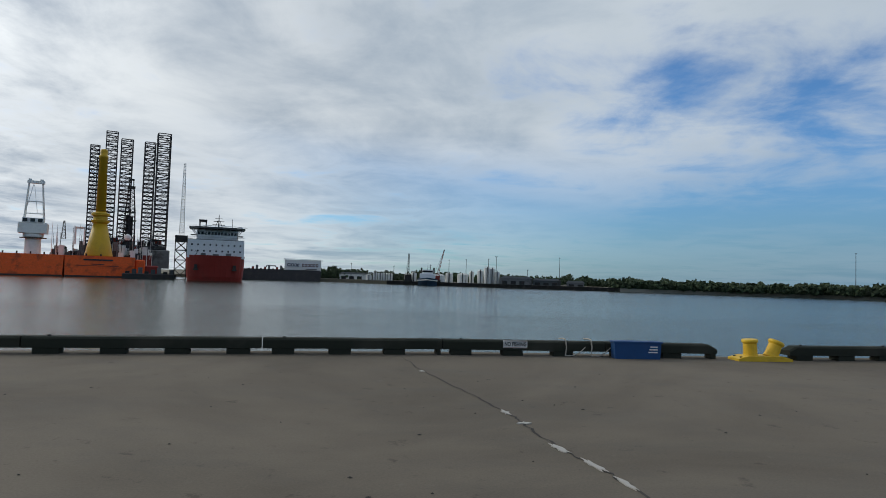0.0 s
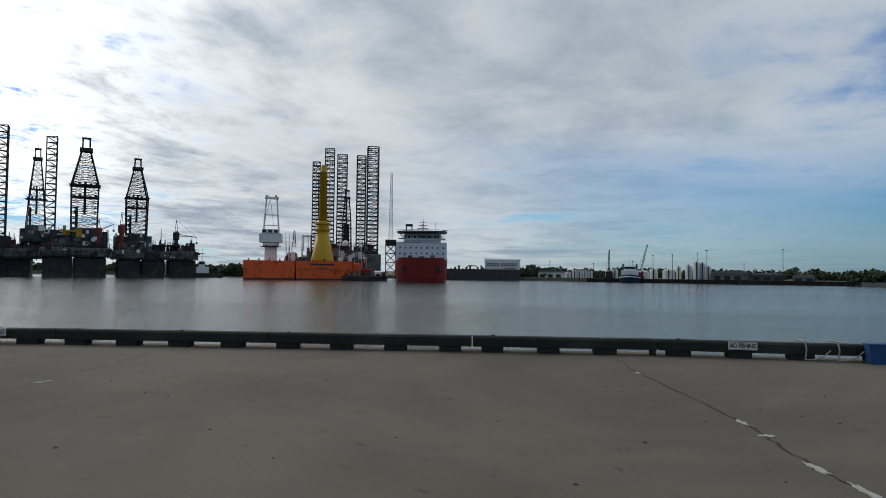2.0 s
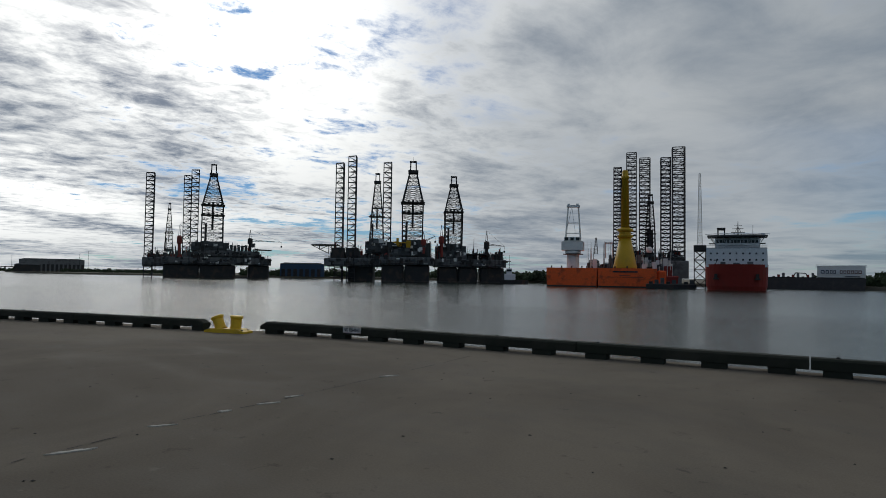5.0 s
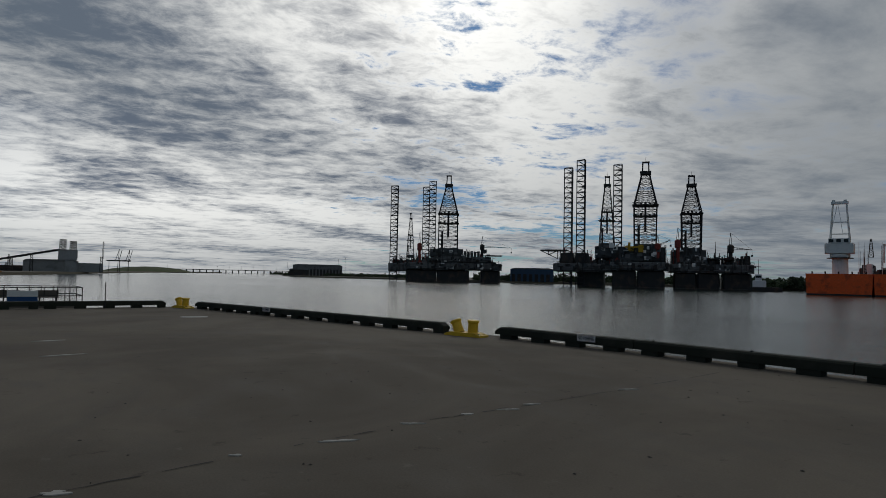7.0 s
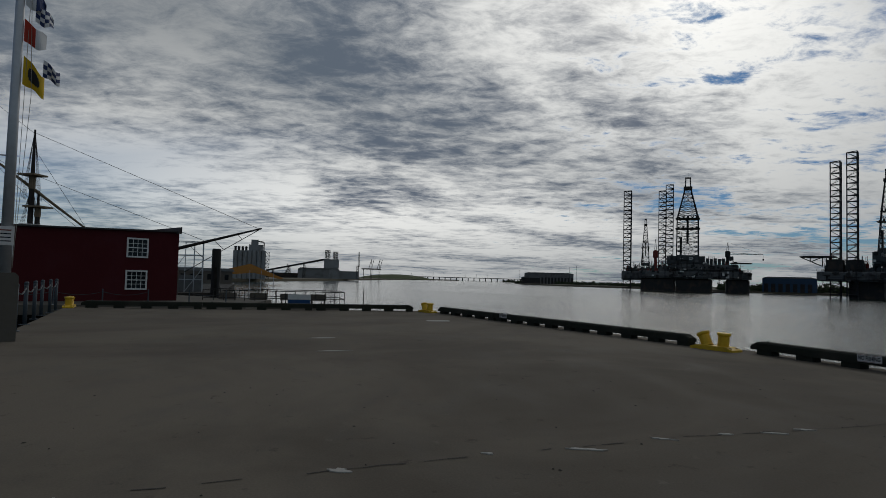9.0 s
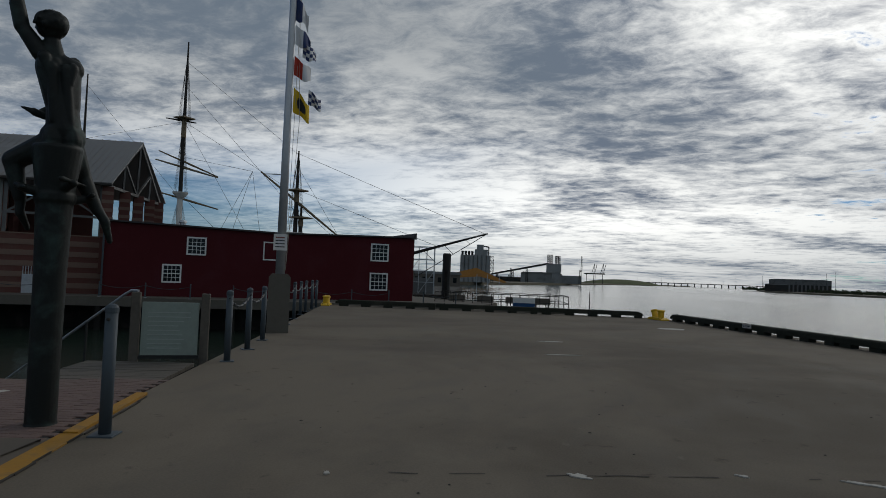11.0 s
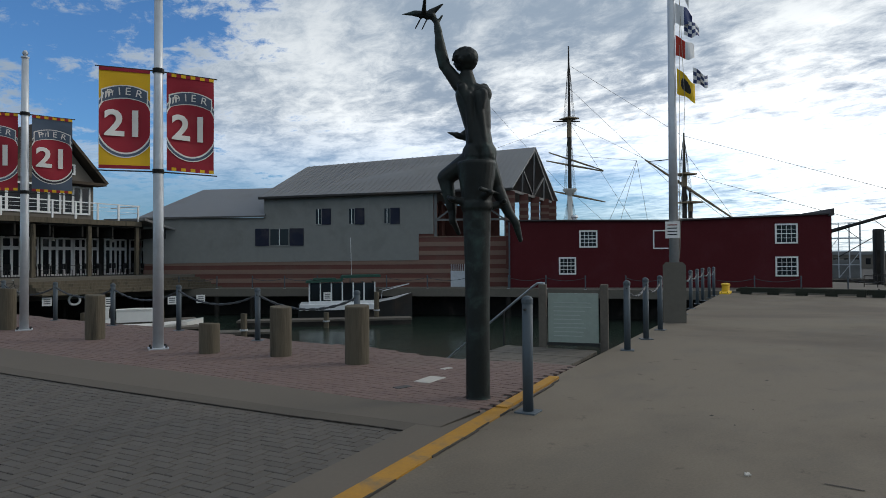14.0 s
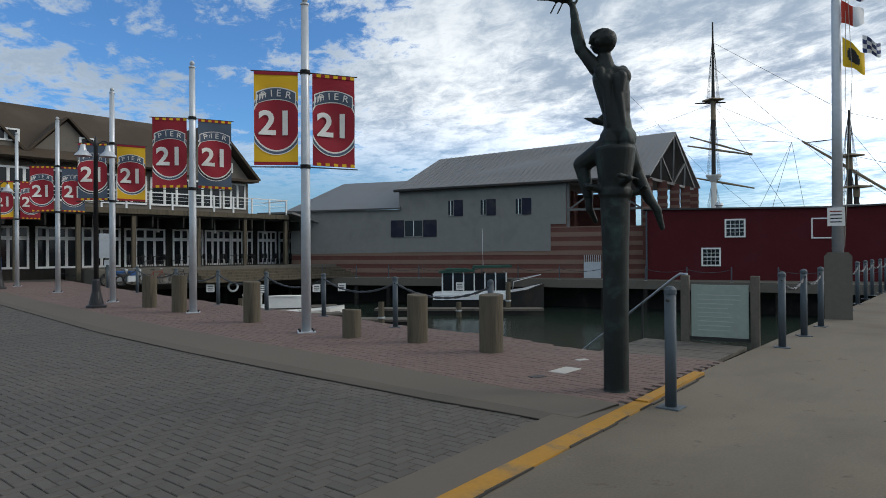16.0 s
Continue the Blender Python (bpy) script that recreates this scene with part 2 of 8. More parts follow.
LATTICE = mat("dark_lattice_steel", (0.022, 0.023, 0.028), 0.6, grain=2, stain=0.2, dirt=(0.09, 0.055, 0.04), dirty=0.4)
GREYSTEEL = mat("grey_hull_steel", (0.150, 0.152, 0.150), 0.7, grain=1.2, stain=0.22, dirt=(0.035, 0.028, 0.024), dirty=0.8, vary=0.4)
HULLGREEN = mat("grey_green_deck_steel", (0.075, 0.083, 0.084), 0.7, grain=1.0, stain=0.3, dirt=(0.03, 0.024, 0.02), dirty=0.6, vary=0.3)
ORANGE = mat("orange_hull_paint", (0.85, 0.125, 0.022), 0.5, grain=1.5, stain=0.3, dirt=(0.26, 0.05, 0.02), dirty=0.8, vary=0.3)
REDHULL = mat("red_hull_paint", (0.25, 0.028, 0.020), 0.5, grain=1.5, stain=0.2, dirt=(0.17, 0.035, 0.025), dirty=0.6, vary=0.2)
TOWERYELLOW = mat("yellow_tower_paint", (0.50, 0.30, 0.015), 0.5, grain=1.5, stain=0.25, dirt=(0.33, 0.2, 0.03), dirty=0.5)
WHITE = mat("white_ship_paint", (0.70, 0.71, 0.71), 0.5, grain=2, stain=0.3, dirt=(0.45, 0.42, 0.38), dirty=0.4)
OFFWHITE = mat("tank_white_paint", (0.72, 0.71, 0.67), 0.55, grain=1, stain=0.2, dirt=(0.4, 0.37, 0.33), dirty=0.4)
WHITEPAINT = mat("white_joinery_paint", (0.75, 0.75, 0.73), 0.5, grain=9, stain=1.0, dirt=(0.5, 0.48, 0.45), dirty=0.25)
CRANERED = mat("red_crane_paint", (0.22, 0.035, 0.025), 0.55, grain=2, stain=0.4)
NAVY = mat("navy_boat_paint", (0.03, 0.06, 0.10), 0.4, grain=2, stain=0.4)
GREYWALL = mat("grey_metal_siding", (0.205, 0.208, 0.195), 0.65, grain=2, stain=0.5, dirt=(0.13, 0.13, 0.12), dirty=0.5, vary=0.14)
GREYROOF = mat("grey_standing_seam", (0.20, 0.20, 0.198), 0.5, metal=0.2, grain=2, stain=0.3, vary=0.1)
SHEDRED = mat("barn_red_siding", (0.078, 0.013, 0.016), 0.8, spec=0.12, grain=5, stain=0.5, dirt=(0.08, 0.02, 0.025), dirty=0.5)
SHEDROOF = mat("dark_roll_roof", (0.06, 0.055, 0.055), 0.8, grain=4, stain=0.5)
MASONRY = mat("brown_red_masonry", (0.13, 0.052, 0.042), 0.85, grain=9, stain=0.6)
BAND = mat("buff_masonry_band", (0.20, 0.13, 0.10), 0.85, grain=9, stain=0.6)
CLAPBOARD = mat("tan_shingle_wall", (0.135, 0.118, 0.098), 0.8, grain=6, stain=0.6)
SHINGLE = mat("brown_roof_shingle", (0.062, 0.046, 0.032), 0.9, grain=7, stain=0.4, vary=0.22)
SHUTTER = mat("navy_shutter", (0.010, 0.014, 0.032), 0.75, grain=8)
QUAY = mat("old_quay_concrete", (0.125, 0.113, 0.094), 0.9, grain=8, stain=0.4, dirt=(0.08, 0.075, 0.06), dirty=0.55)
SOIL = mat("dry_bank_earth", (0.16, 0.14, 0.10), 0.95, grain=0.6, stain=0.05, vary=0.3)
GRASS = mat("rough_shore_grass", (0.10, 0.115, 0.05), 0.95, grain=0.5, stain=0.04, vary=0.3)
LEAF = mat("shore_foliage", (0.045, 0.065, 0.03), 0.9, grain=1.5, stain=0.08, vary=0.35, per=0.35, dirty=0.2)
SANDSTONE = mat("pale_sand", (0.40, 0.36, 0.29), 0.95, grain=1, stain=0.1)
BLUEBOX = mat("faded_blue_plastic", (0.012, 0.062, 0.18), 0.55, grain=6, stain=1.4, dirty=0.2)
BLUEROOF = mat("blue_metal_cladding", (0.032, 0.07, 0.13), 0.6, grain=0.5, stain=0.1)
TENT = mat("orange_tarpaulin", (0.50, 0.22, 0.05), 0.7, grain=2, stain=0.3)
ROPE = mat("pale_rope", (0.36, 0.33, 0.28), 0.9, grain=40)
CABLE = mat("dark_rigging", (0.035, 0.032, 0.03), 0.8, grain=5)
CHAIN = mat("dark_chain", (0.05, 0.055, 0.06), 0.6, grain=20)
SIGN = mat("white_sign_face", (0.72, 0.71, 0.68), 0.5, grain=10, stain=3, dirty=0.15)
SIGNGREEN = mat("pale_green_board", (0.27, 0.32, 0.28), 0.5, grain=8, stain=2, dirty=0.2)
SIGNINK = mat("dark_sign_ink", (0.03, 0.03, 0.035), 0.6, grain=10)
MAROON = mat("maroon_banner_cloth", (0.30, 0.022, 0.035), 0.8, grain=90, stain=3, dirty=0.1, vary=0.1)
GOLD = mat("gold_banner_cloth", (0.72, 0.42, 0.02), 0.8, grain=90, stain=3, dirty=0.1, vary=0.1)
SLATE = mat("slate_banner_cloth", (0.085, 0.11, 0.15), 0.8, grain=90, stain=3, dirty=0.1, vary=0.1)
CREAM = mat("cream_banner_ink", (0.72, 0.69, 0.64), 0.8, grain=90, stain=3, dirty=0.1, vary=0.06)
MAST = mat("buff_mast_paint", (0.22, 0.17, 0.11), 0.7, grain=3, stain=0.4)
WHITEWASH = mat("faded_board_lettering", (0.36, 0.40, 0.37), 0.6, grain=30, stain=3)
# Port buildings' grey is lightened to put the distance haze into the colour.
PORTGREY = mat("haze_paled_port_concrete", (0.27, 0.28, 0.28), 0.8, grain=0.8, stain=0.15, dirt=(0.12, 0.115, 0.11), dirty=0.6, vary=0.25)
ROADBED = mat("asphalt_yard", (0.075, 0.07, 0.065), 0.9, grain=20, stain=0.3)


# ---- building helpers ----
class Form:
    """Points and faces of one mesh."""

    def __init__(self):
        self.v, self.f = [], []

    def add(self, pts, faces):
        k = len(self.v)
        self.v += [tuple(p) for p in pts]
        self.f += [tuple(i + k for i in f) for f in faces]
        return self

    def box(self, x0, y0, z0, x1, y1, z1, bev=0.0):
        if bev <= 0:
            p = [(x, y, z) for z in (z0, z1) for y in (y0, y1) for x in (x0, x1)]
            return self.add(p, [(0, 2, 3, 1), (4, 5, 7, 6), (0, 1, 5, 4), (2, 6, 7, 3), (0, 4, 6, 2), (1, 3, 7, 5)])
        b = bev
        ring = [(x0 + b, y0), (x1 - b, y0), (x1, y0 + b), (x1, y1 - b), (x1 - b, y1), (x0 + b, y1), (x0, y1 - b), (x0, y0 + b)]
        inner = [(x0 + b, y0 + b), (x1 - b, y0 + b), (x1 - b, y0 + b), (x1 - b, y1 - b), (x1 - b, y1 - b), (x0 + b, y1 - b), (x0 + b, y1 - b), (x0 + b, y0 + b)]
        p = [(*q, z0) for q in ring] + [(*q, z1 - b) for q in ring] + [(*q, z1) for q in inner]
        f = [tuple(range(7, -1, -1))]
        for i in range(8):
            j = (i + 1) % 8
            f += [(i, j, j + 8, i + 8), (i + 8, j + 8, j + 16, i + 16)]
        f.append(tuple(range(16, 24)))
        return self.add(p, f)

    def prism(self, poly, z0, z1):
        n = len(poly)
        p = [(x, y, z0) for x, y in poly] + [(x, y, z1) for x, y in poly]
        f = [tuple(range(n - 1, -1, -1)), tuple(range(n, 2 * n))] + [(i, (i + 1) % n, (i + 1) % n + n, i + n) for i in range(n)]
        return self.add(p, f)

    def slab(self, poly, y0, y1):
        """A prism whose outline lies in x, z and which runs along y."""
        n = len(poly)
        p = [(x, y0, z) for x, z in poly] + [(x, y1, z) for x, z in poly]
        f = [tuple(range(n)), tuple(range(2 * n - 1, n - 1, -1))] + [(i, i + n, (i + 1) % n + n, (i + 1) % n) for i in range(n)]
        return self.add(p, f)

    def tube(self, a, b, r0, r1=None, n=4, caps=True):
        a, b = Vector(a), Vector(b)
        r1 = r0 if r1 is None else r1
        d = b - a
        if d.length < 1e-6:
            return self
        q = d.to_track_quat("Z", "Y")
        p = []
        for c, r in ((a, r0), (b, r1)):
            for i in range(n):
                w = 2 * math.pi * (i + 0.5) / n
                p.append(c + q @ Vector((math.cos(w) * r, math.sin(w) * r, 0)))
        f = [(i, (i + 1) % n, (i + 1) % n + n, i + n) for i in range(n)]
        if caps:
            f += [tuple(range(n - 1, -1, -1)), tuple(range(n, 2 * n))]
        return self.add(p, f)

    def line(self, pts, r, n=4):
        for a, b in zip(pts, pts[1:]):
            self.tube(a, b, r, r, n, True)
        return self

    def lathe(self, rows, n=16, at=(0, 0)):
        """rows: radius and height, from below."""
        p = [(at[0] + math.cos(2 * math.pi * i / n) * r, at[1] + math.sin(2 * math.pi * i / n) * r, z) for r, z in rows for i in range(n)]
        f = [(k * n + i, k * n + (i + 1) % n, (k + 1) * n + (i + 1) % n, (k + 1) * n + i) for k in range(len(rows) - 1) for i in range(n)]
        f += [tuple(range(n - 1, -1, -1)), tuple(range((len(rows) - 1) * n, len(rows) * n))]
        return self.add(p, f)

    def lattice(self, x, y, z0, z1, w0, w1=None, bays=20, r=0.25, n=4, thin=0.55, cross=False, ring=None):
        """An open steel tower: n chords, rings and braces."""
        w1 = w0 if w1 is None else w1
        ring = thin if ring is None else ring
        k = 0.5 * math.sqrt(2) if n == 4 else 1 / math.sqrt(3)

        def at(i, t):
            a = 2 * math.pi * (i + 0.5) / n
            s = (w0 + (w1 - w0) * t) * k
            return Vector((x + math.cos(a) * s, y + math.sin(a) * s, z0 + (z1 - z0) * t))
        for i in range(n):
            self.tube(at(i, 0), at(i, 1), r, r, 4)
        for b in range(bays + 1):
            t = b / bays
            for i in range(n):
                j = (i + 1) % n
                self.tube(at(i, t), at(j, t), r * ring, None, 3, False)
                if b < bays:
                    u = (b + 1) / bays
                    if cross or (b + i) % 2:
                        self.tube(at(i, t), at(j, u), r * thin, None, 3, False)
                    if cross or not (b + i) % 2:
                        self.tube(at(j, t), at(i, u), r * thin, None, 3, False)
        return self


def part(name, form, material, parent=None, label="", smooth=False):
    """One mesh, under its thing or part."""
    me = bpy.data.meshes.new(name)
    me.from_pydata(form.v, [], form.f)
    if isinstance(material, (list, tuple)):
        for m in material:
            me.materials.append(m)
    else:
        me.materials.append(material)
    if smooth:
        me.polygons.foreach_set("use_smooth", [True] * len(me.polygons))
    me.update()
    ob = new(name, me)
    if parent is not None:
        ob.parent = parent
    if label:
        ob["label"] = label
    return ob


def thing(name, label, category, m=None, group="", kind=""):
    ob = tagged(new(name), label, category, group, kind)
    ob.empty_display_size = 0.2
    if m is not None:
        ob.matrix_world = m
    return ob


def solo(name, form, material, label, category, m=None, group="", kind="", smooth=False):
    ob = tagged(part(name, form, material, None, "", smooth), label, category, group, kind)
    if m is not None:
        ob.matrix_world = m
    return ob


def structure(name, form, material, label, category="ground", smooth=False):
    return solo(name, form, material, label, category, kind="structure", smooth=smooth)


def afar(az, d, z=0.0, turn=0.0):
    """A pose d metres off in that direction, x to the right of one who looks there, y away."""
    return pose(*(heading(az) * d).xy, z, 0, 0, az + turn)


def words(text, size, m, material, parent, name="lettering", wide=1.0, label="", bold=0.0):
    cu = bpy.data.curves.new(name, "FONT")
    cu.body, cu.size, cu.align_x, cu.align_y, cu.offset = text, size, "CENTER", "CENTER", bold
    cu.resolution_u = 3
    tmp = bpy.data.objects.new("tmp", cu)
    scene.collection.objects.link(tmp)
    bpy.context.view_layer.update()
    me = bpy.data.meshes.new_from_object(tmp.evaluated_get(bpy.context.evaluated_depsgraph_get()))
    bpy.data.objects.remove(tmp)
    me.materials.clear()
    me.materials.append(material)
    me.transform(m @ Matrix.Diagonal((wide, 1, 1, 1)))
    ob = new(name, me)
    ob.parent = parent
    if label:
        ob["label"] = label
    return ob


WATER_Z, FAR_Z = -2.4, -0.4

# ---- water and ground ----
sea = Form()
sea.prism([(math.cos(i * math.pi / 24) * 4600, math.sin(i * math.pi / 24) * 4600) for i in range(48)], WATER_Z - 3, WATER_Z)
structure("water", sea, WATER, "grey rippled harbour water reaching the horizon", "water")

RAIL_W = [(-30.2, 2.2), (-16.75, 7.95)]
RAIL_N = [(-15.3, 8.8), (-11.3, 10.05), (-7.1, 11.1), (-3.2, 12.1), (0.2, 12.9), (3.6, 13.4), (6.05, 13.65)]
RAIL_E = [(7.66, 13.8), (12.0, 14.7), (24.0, 17.3)]
RAIL_END = [(-31.1, 1.1), (-28.2, -13.0)]
DOCK = [(60, 26), (24.0, 17.85), (12, 15.2), (6.8, 14.25), (3.6, 13.95), (0.2, 13.45), (-3.2, 12.65), (-7.1, 11.65), (-11.3, 10.6), (-15.8, 9.2), (-30.6, 2.8), (-31.9, 1.6),
        (-28.9, -13.9), (-9.72, -6.78), (-7.18, -5.84), (60.03, 20.66)]
structure("dock", Form().prism(DOCK, -0.75, 0), CONCRETE, "stained grey-brown concrete dock with patched cracks", "dock")
# piles under the dock edge
for i, (x, y) in enumerate([(-28, -12.5), (-22, -10.6), (-16, -8.4), (-11, -6.3), (-29.8, -6), (-30.4, 0)]):
    solo("dock_pile", Form().lathe([(0.2, -4), (0.2, -0.75)], 12, (x, y)), DARKWOOD_SHADE, "dark wet timber pile under the concrete dock edge", "pile", group="dock piles")

LINE_A, LINE_B = Vector((-7.2, -5.73)), Vector((12.0, 2.3))
along = (LINE_B - LINE_A).normalized()
across = Vector((along.y, -along.x))


def strip(o0, o1, s0, s1, z0, z1):
    q = [LINE_A + along * s + across * o for s, o in ((s0, o0), (s1, o0), (s1, o1), (s0, o1))]
    return Form().prism([tuple(p) for p in q], z0, z1)


KERB_LOW = [(6.2, -40), (4.2, -32.0), (2.46, -25.0), (-0.30, -14.95), (-1.55, -11.2), (-2.41, -8.90), (-3.37, -6.41), (-3.72, -5.62), (-4.05, -4.80)]
KERB_TOP = [(5.0, -40), (3.1, -32.0), (1.35, -25.0), (-1.45, -15.1), (-2.6, -11.5), (-3.36, -9.31), (-4.28, -6.21), (-4.62, -5.55), (-4.84, -4.98)]
BASIN = [(-7.75, -6.7), (-7.0, -7.9), (-6.8, -10.0), (-5.95, -12.4), (-5.35, -15.4), (-4.55, -18.0), (-3.7, -20.9), (-2.85, -24.2), (-1.6, -30), (0.5, -40), (1.5, -46)]
plaza = [(-4.80, -5.0), (-7.2, -5.95), (-7.95, -6.15)] + BASIN + [(8, -46)] + KERB_TOP[:-1]
structure("pavement", Form().prism(plaza, -0.9, -0.008), JOINT, "bed of the red brick walk beside the basin", "pavement")
street = [(-4.05, -4.85), (-2.0, -4.0), (12.0, 1.4), (60, 21), (60, -46), (7.5, -46)] + KERB_LOW
structure("road", Form().prism(street, -0.9, -0.078), JOINT, "bed of the grey paved street", "road")
kerb = Form()
nk = len(KERB_LOW)
kv = [(x, y, -0.6) for x, y in KERB_LOW] + [(x, y, -0.03) for x, y in KERB_LOW] + [(x * 0.85 + a * 0.15, y * 0.85 + b * 0.15, 0.012) for (x, y), (a, b) in zip(KERB_LOW, KERB_TOP)] + [(x, y, 0.03) for x, y in KERB_TOP] + [(x, y, -0.6) for x, y in KERB_TOP]
kerb.add(kv, [(r * nk + i, r * nk + i + 1, (r + 1) * nk + i + 1, (r + 1) * nk + i) for r in range(4) for i in range(nk - 1)])
structure("kerb", kerb, CURB, "long curving concrete kerb between street and brick walk", "kerb", smooth=False)
# Dark strip drawing the kerb-foot joint together with its shadow line.
gutter = Form()
for (x0, y0), (x1, y1) in zip(KERB_LOW, KERB_LOW[1:]):
    n_ = Vector((y1 - y0, x0 - x1)).normalized() * 0.022
    gutter.prism([(x0, y0), (x0 - n_.x, y0 - n_.y), (x1 - n_.x, y1 - n_.y), (x1, y1)], -0.2, -0.036)
structure("gutter_joint", gutter, CRACK, "dark joint and shadow line along the foot of the kerb", "joint")
structure("kerb_band", strip(0.17, 0.6, 2.35, 22, -0.5, 0.006), CURB, "flat concrete band along the street pavers", "kerb")
yline = structure("yellow_line", strip(-0.02, 0.17, 2.2, 22, -0.4, 0.014), YELLOW, "worn yellow painted line on the dock kerb", "line")
part("line_end", strip(0.02, 0.15, 0.25, 2.2, -0.4, 0.03), YELLOW, yline, "narrower raised end of the yellow line")
seam = Form()
sr = random.Random(8)
for k in range(60):
    s0 = 0.4 + k * 0.3
    if sr.random() < 0.18:
        continue
    o, w = -0.03 + sr.uniform(-0.012, 0.012), sr.uniform(0.004, 0.013)
    q = [LINE_A + along * a + across * (o + b) for a, b in ((s0, -w), (s0 + 0.31, -w), (s0 + 0.31, w), (s0, w))]
    seam.prism([tuple(p) for p in q], 0.002, 0.017)
structure("line_crack", seam, CRACK, "broken dark crack along the yellow kerb line", "crack")

# ---- cracks and patches in the dock ----
rnd = random.Random(4)


def crack(name, pts, patches, wide=0.014):
    f = Form()
    fine = []
    for a, b in zip(pts, pts[1:]):
        for k in range(8):
            t = k / 8
            fine.append((a[0] + (b[0] - a[0]) * t + rnd.uniform(-0.03, 0.03), a[1] + (b[1] - a[1]) * t + rnd.uniform(-0.03, 0.03)))
    for a, b in zip(fine, fine[1:]):
        d = Vector((b[0] - a[0], b[1] - a[1])).normalized()
        w = wide * rnd.uniform(0.4, 1.1)
        if wide < 0.012 and rnd.random() < 0.4:
            continue
        n = Vector((-d.y, d.x)) * w
        f.add([(a[0] - n.x, a[1] - n.y, 0.004), (b[0] - n.x, b[1] - n.y, 0.004), (b[0] + n.x, b[1] + n.y, 0.004), (a[0] + n.x, a[1] + n.y, 0.004)], [(0, 1, 2, 3)])
    ob = structure(name, f, CRACK, "dark open crack across the dock concrete", "crack")
    for (x, y, l, w, turn) in patches:
        g = Form()
        n = 18
        ring = []
        for i in range(n):
            a = 2 * math.pi * i / n
            s = rnd.uniform(0.35, 1.0)
            ring.append((math.cos(a) * l * s, math.sin(a) * w * s))
        g.prism(ring, 0.0, 0.009)
        part("patch", g, PATCH, ob, "pale mortar patch").matrix_world = pose(x, y, 0, 0, 0, turn)


crack("crack_1", [(-0.55, 12.3), (-0.15, 10.69), (0.45, 9.0), (0.98, 7.52), (1.08, 7.05), (1.29, 6.03), (1.5, 5.55), (1.69, 4.92), (2.05, 3.4)],
      [(-0.13, 10.6, 0.10, 0.05, -60), (0.95, 7.55, 0.17, 0.05, -75), (1.09, 7.03, 0.10, 0.07, 10), (1.3, 6.02, 0.22, 0.045, -70), (1.5, 5.52, 0.25, 0.055, -72), (1.64, 5.05, 0.2, 0.035, -72)])
crack("crack_2", [(-8.6, 9.6), (-7.78, 6.80), (-7.29, 4.71), (-7.01, 3.48), (-6.81, 2.87), (-6.50, 1.95), (-6.28, 1.09), (-5.72, -0.39), (-5.02, -2.37)],
      [(-7.75, 6.8, 0.2, 0.05, 78), (-7.3, 4.75, 0.16, 0.04, 78), (-7.05, 3.7, 0.10, 0.05, 78), (-6.83, 2.9, 0.18, 0.03, 72), (-6.4, 1.95, 0.22, 0.045, 80), (-6.24, 0.95, 0.07, 0.035, 70),
       (-5.7, -0.39, 0.14, 0.06, 70), (-5.0, -2.3, 0.07, 0.03, 20), (-7.12, 4.3, 0.2, 0.03, 78)], 0.011)
for x, y, l, w, turn in [(-17.1, -1.72, 0.35, 0.08, 110), (-14.26, -1.18, 0.4, 0.05, 110), (-24.73, 1.86, 0.5, 0.4, 110)]:
    solo("puddle_stain", Form().prism([(math.cos(i * 0.42) * l * rnd.uniform(0.8, 1.1), math.sin(i * 0.42) * w * rnd.uniform(0.8, 1.1)) for i in range(15)], 0.0, 0.008), PATCH,
         "pale worn patch on the dock concrete", "patch", pose(x, y, 0, 0, 0, turn), "pale patches")
# scattered grit and leaves
grit = Form()
for i in range(150):
    x, y = rnd.uniform(-12, 6), rnd.uniform(-4, 11)
    if (Vector((x, y)) - LINE_A).dot(across) > -0.3:
        continue
    s = rnd.uniform(0.008, 0.028)
    a = rnd.uniform(0, 3)
    c, d = math.cos(a) * s, math.sin(a) * s
    grit.add([(x + c, y + d, 0.003), (x - d, y + c * 0.6, 0.004), (x - c, y - d, 0.003), (x + d, y - c * 0.6, 0.004), (x, y, 0.012)], [(0, 1, 4), (1, 2, 4), (2, 3, 4), (3, 0, 4)])
solo("grit", grit, CRACK, "scattered dark leaves and grit on the dock", "debris", kind="stuff")

# ---- timber bull rails ----


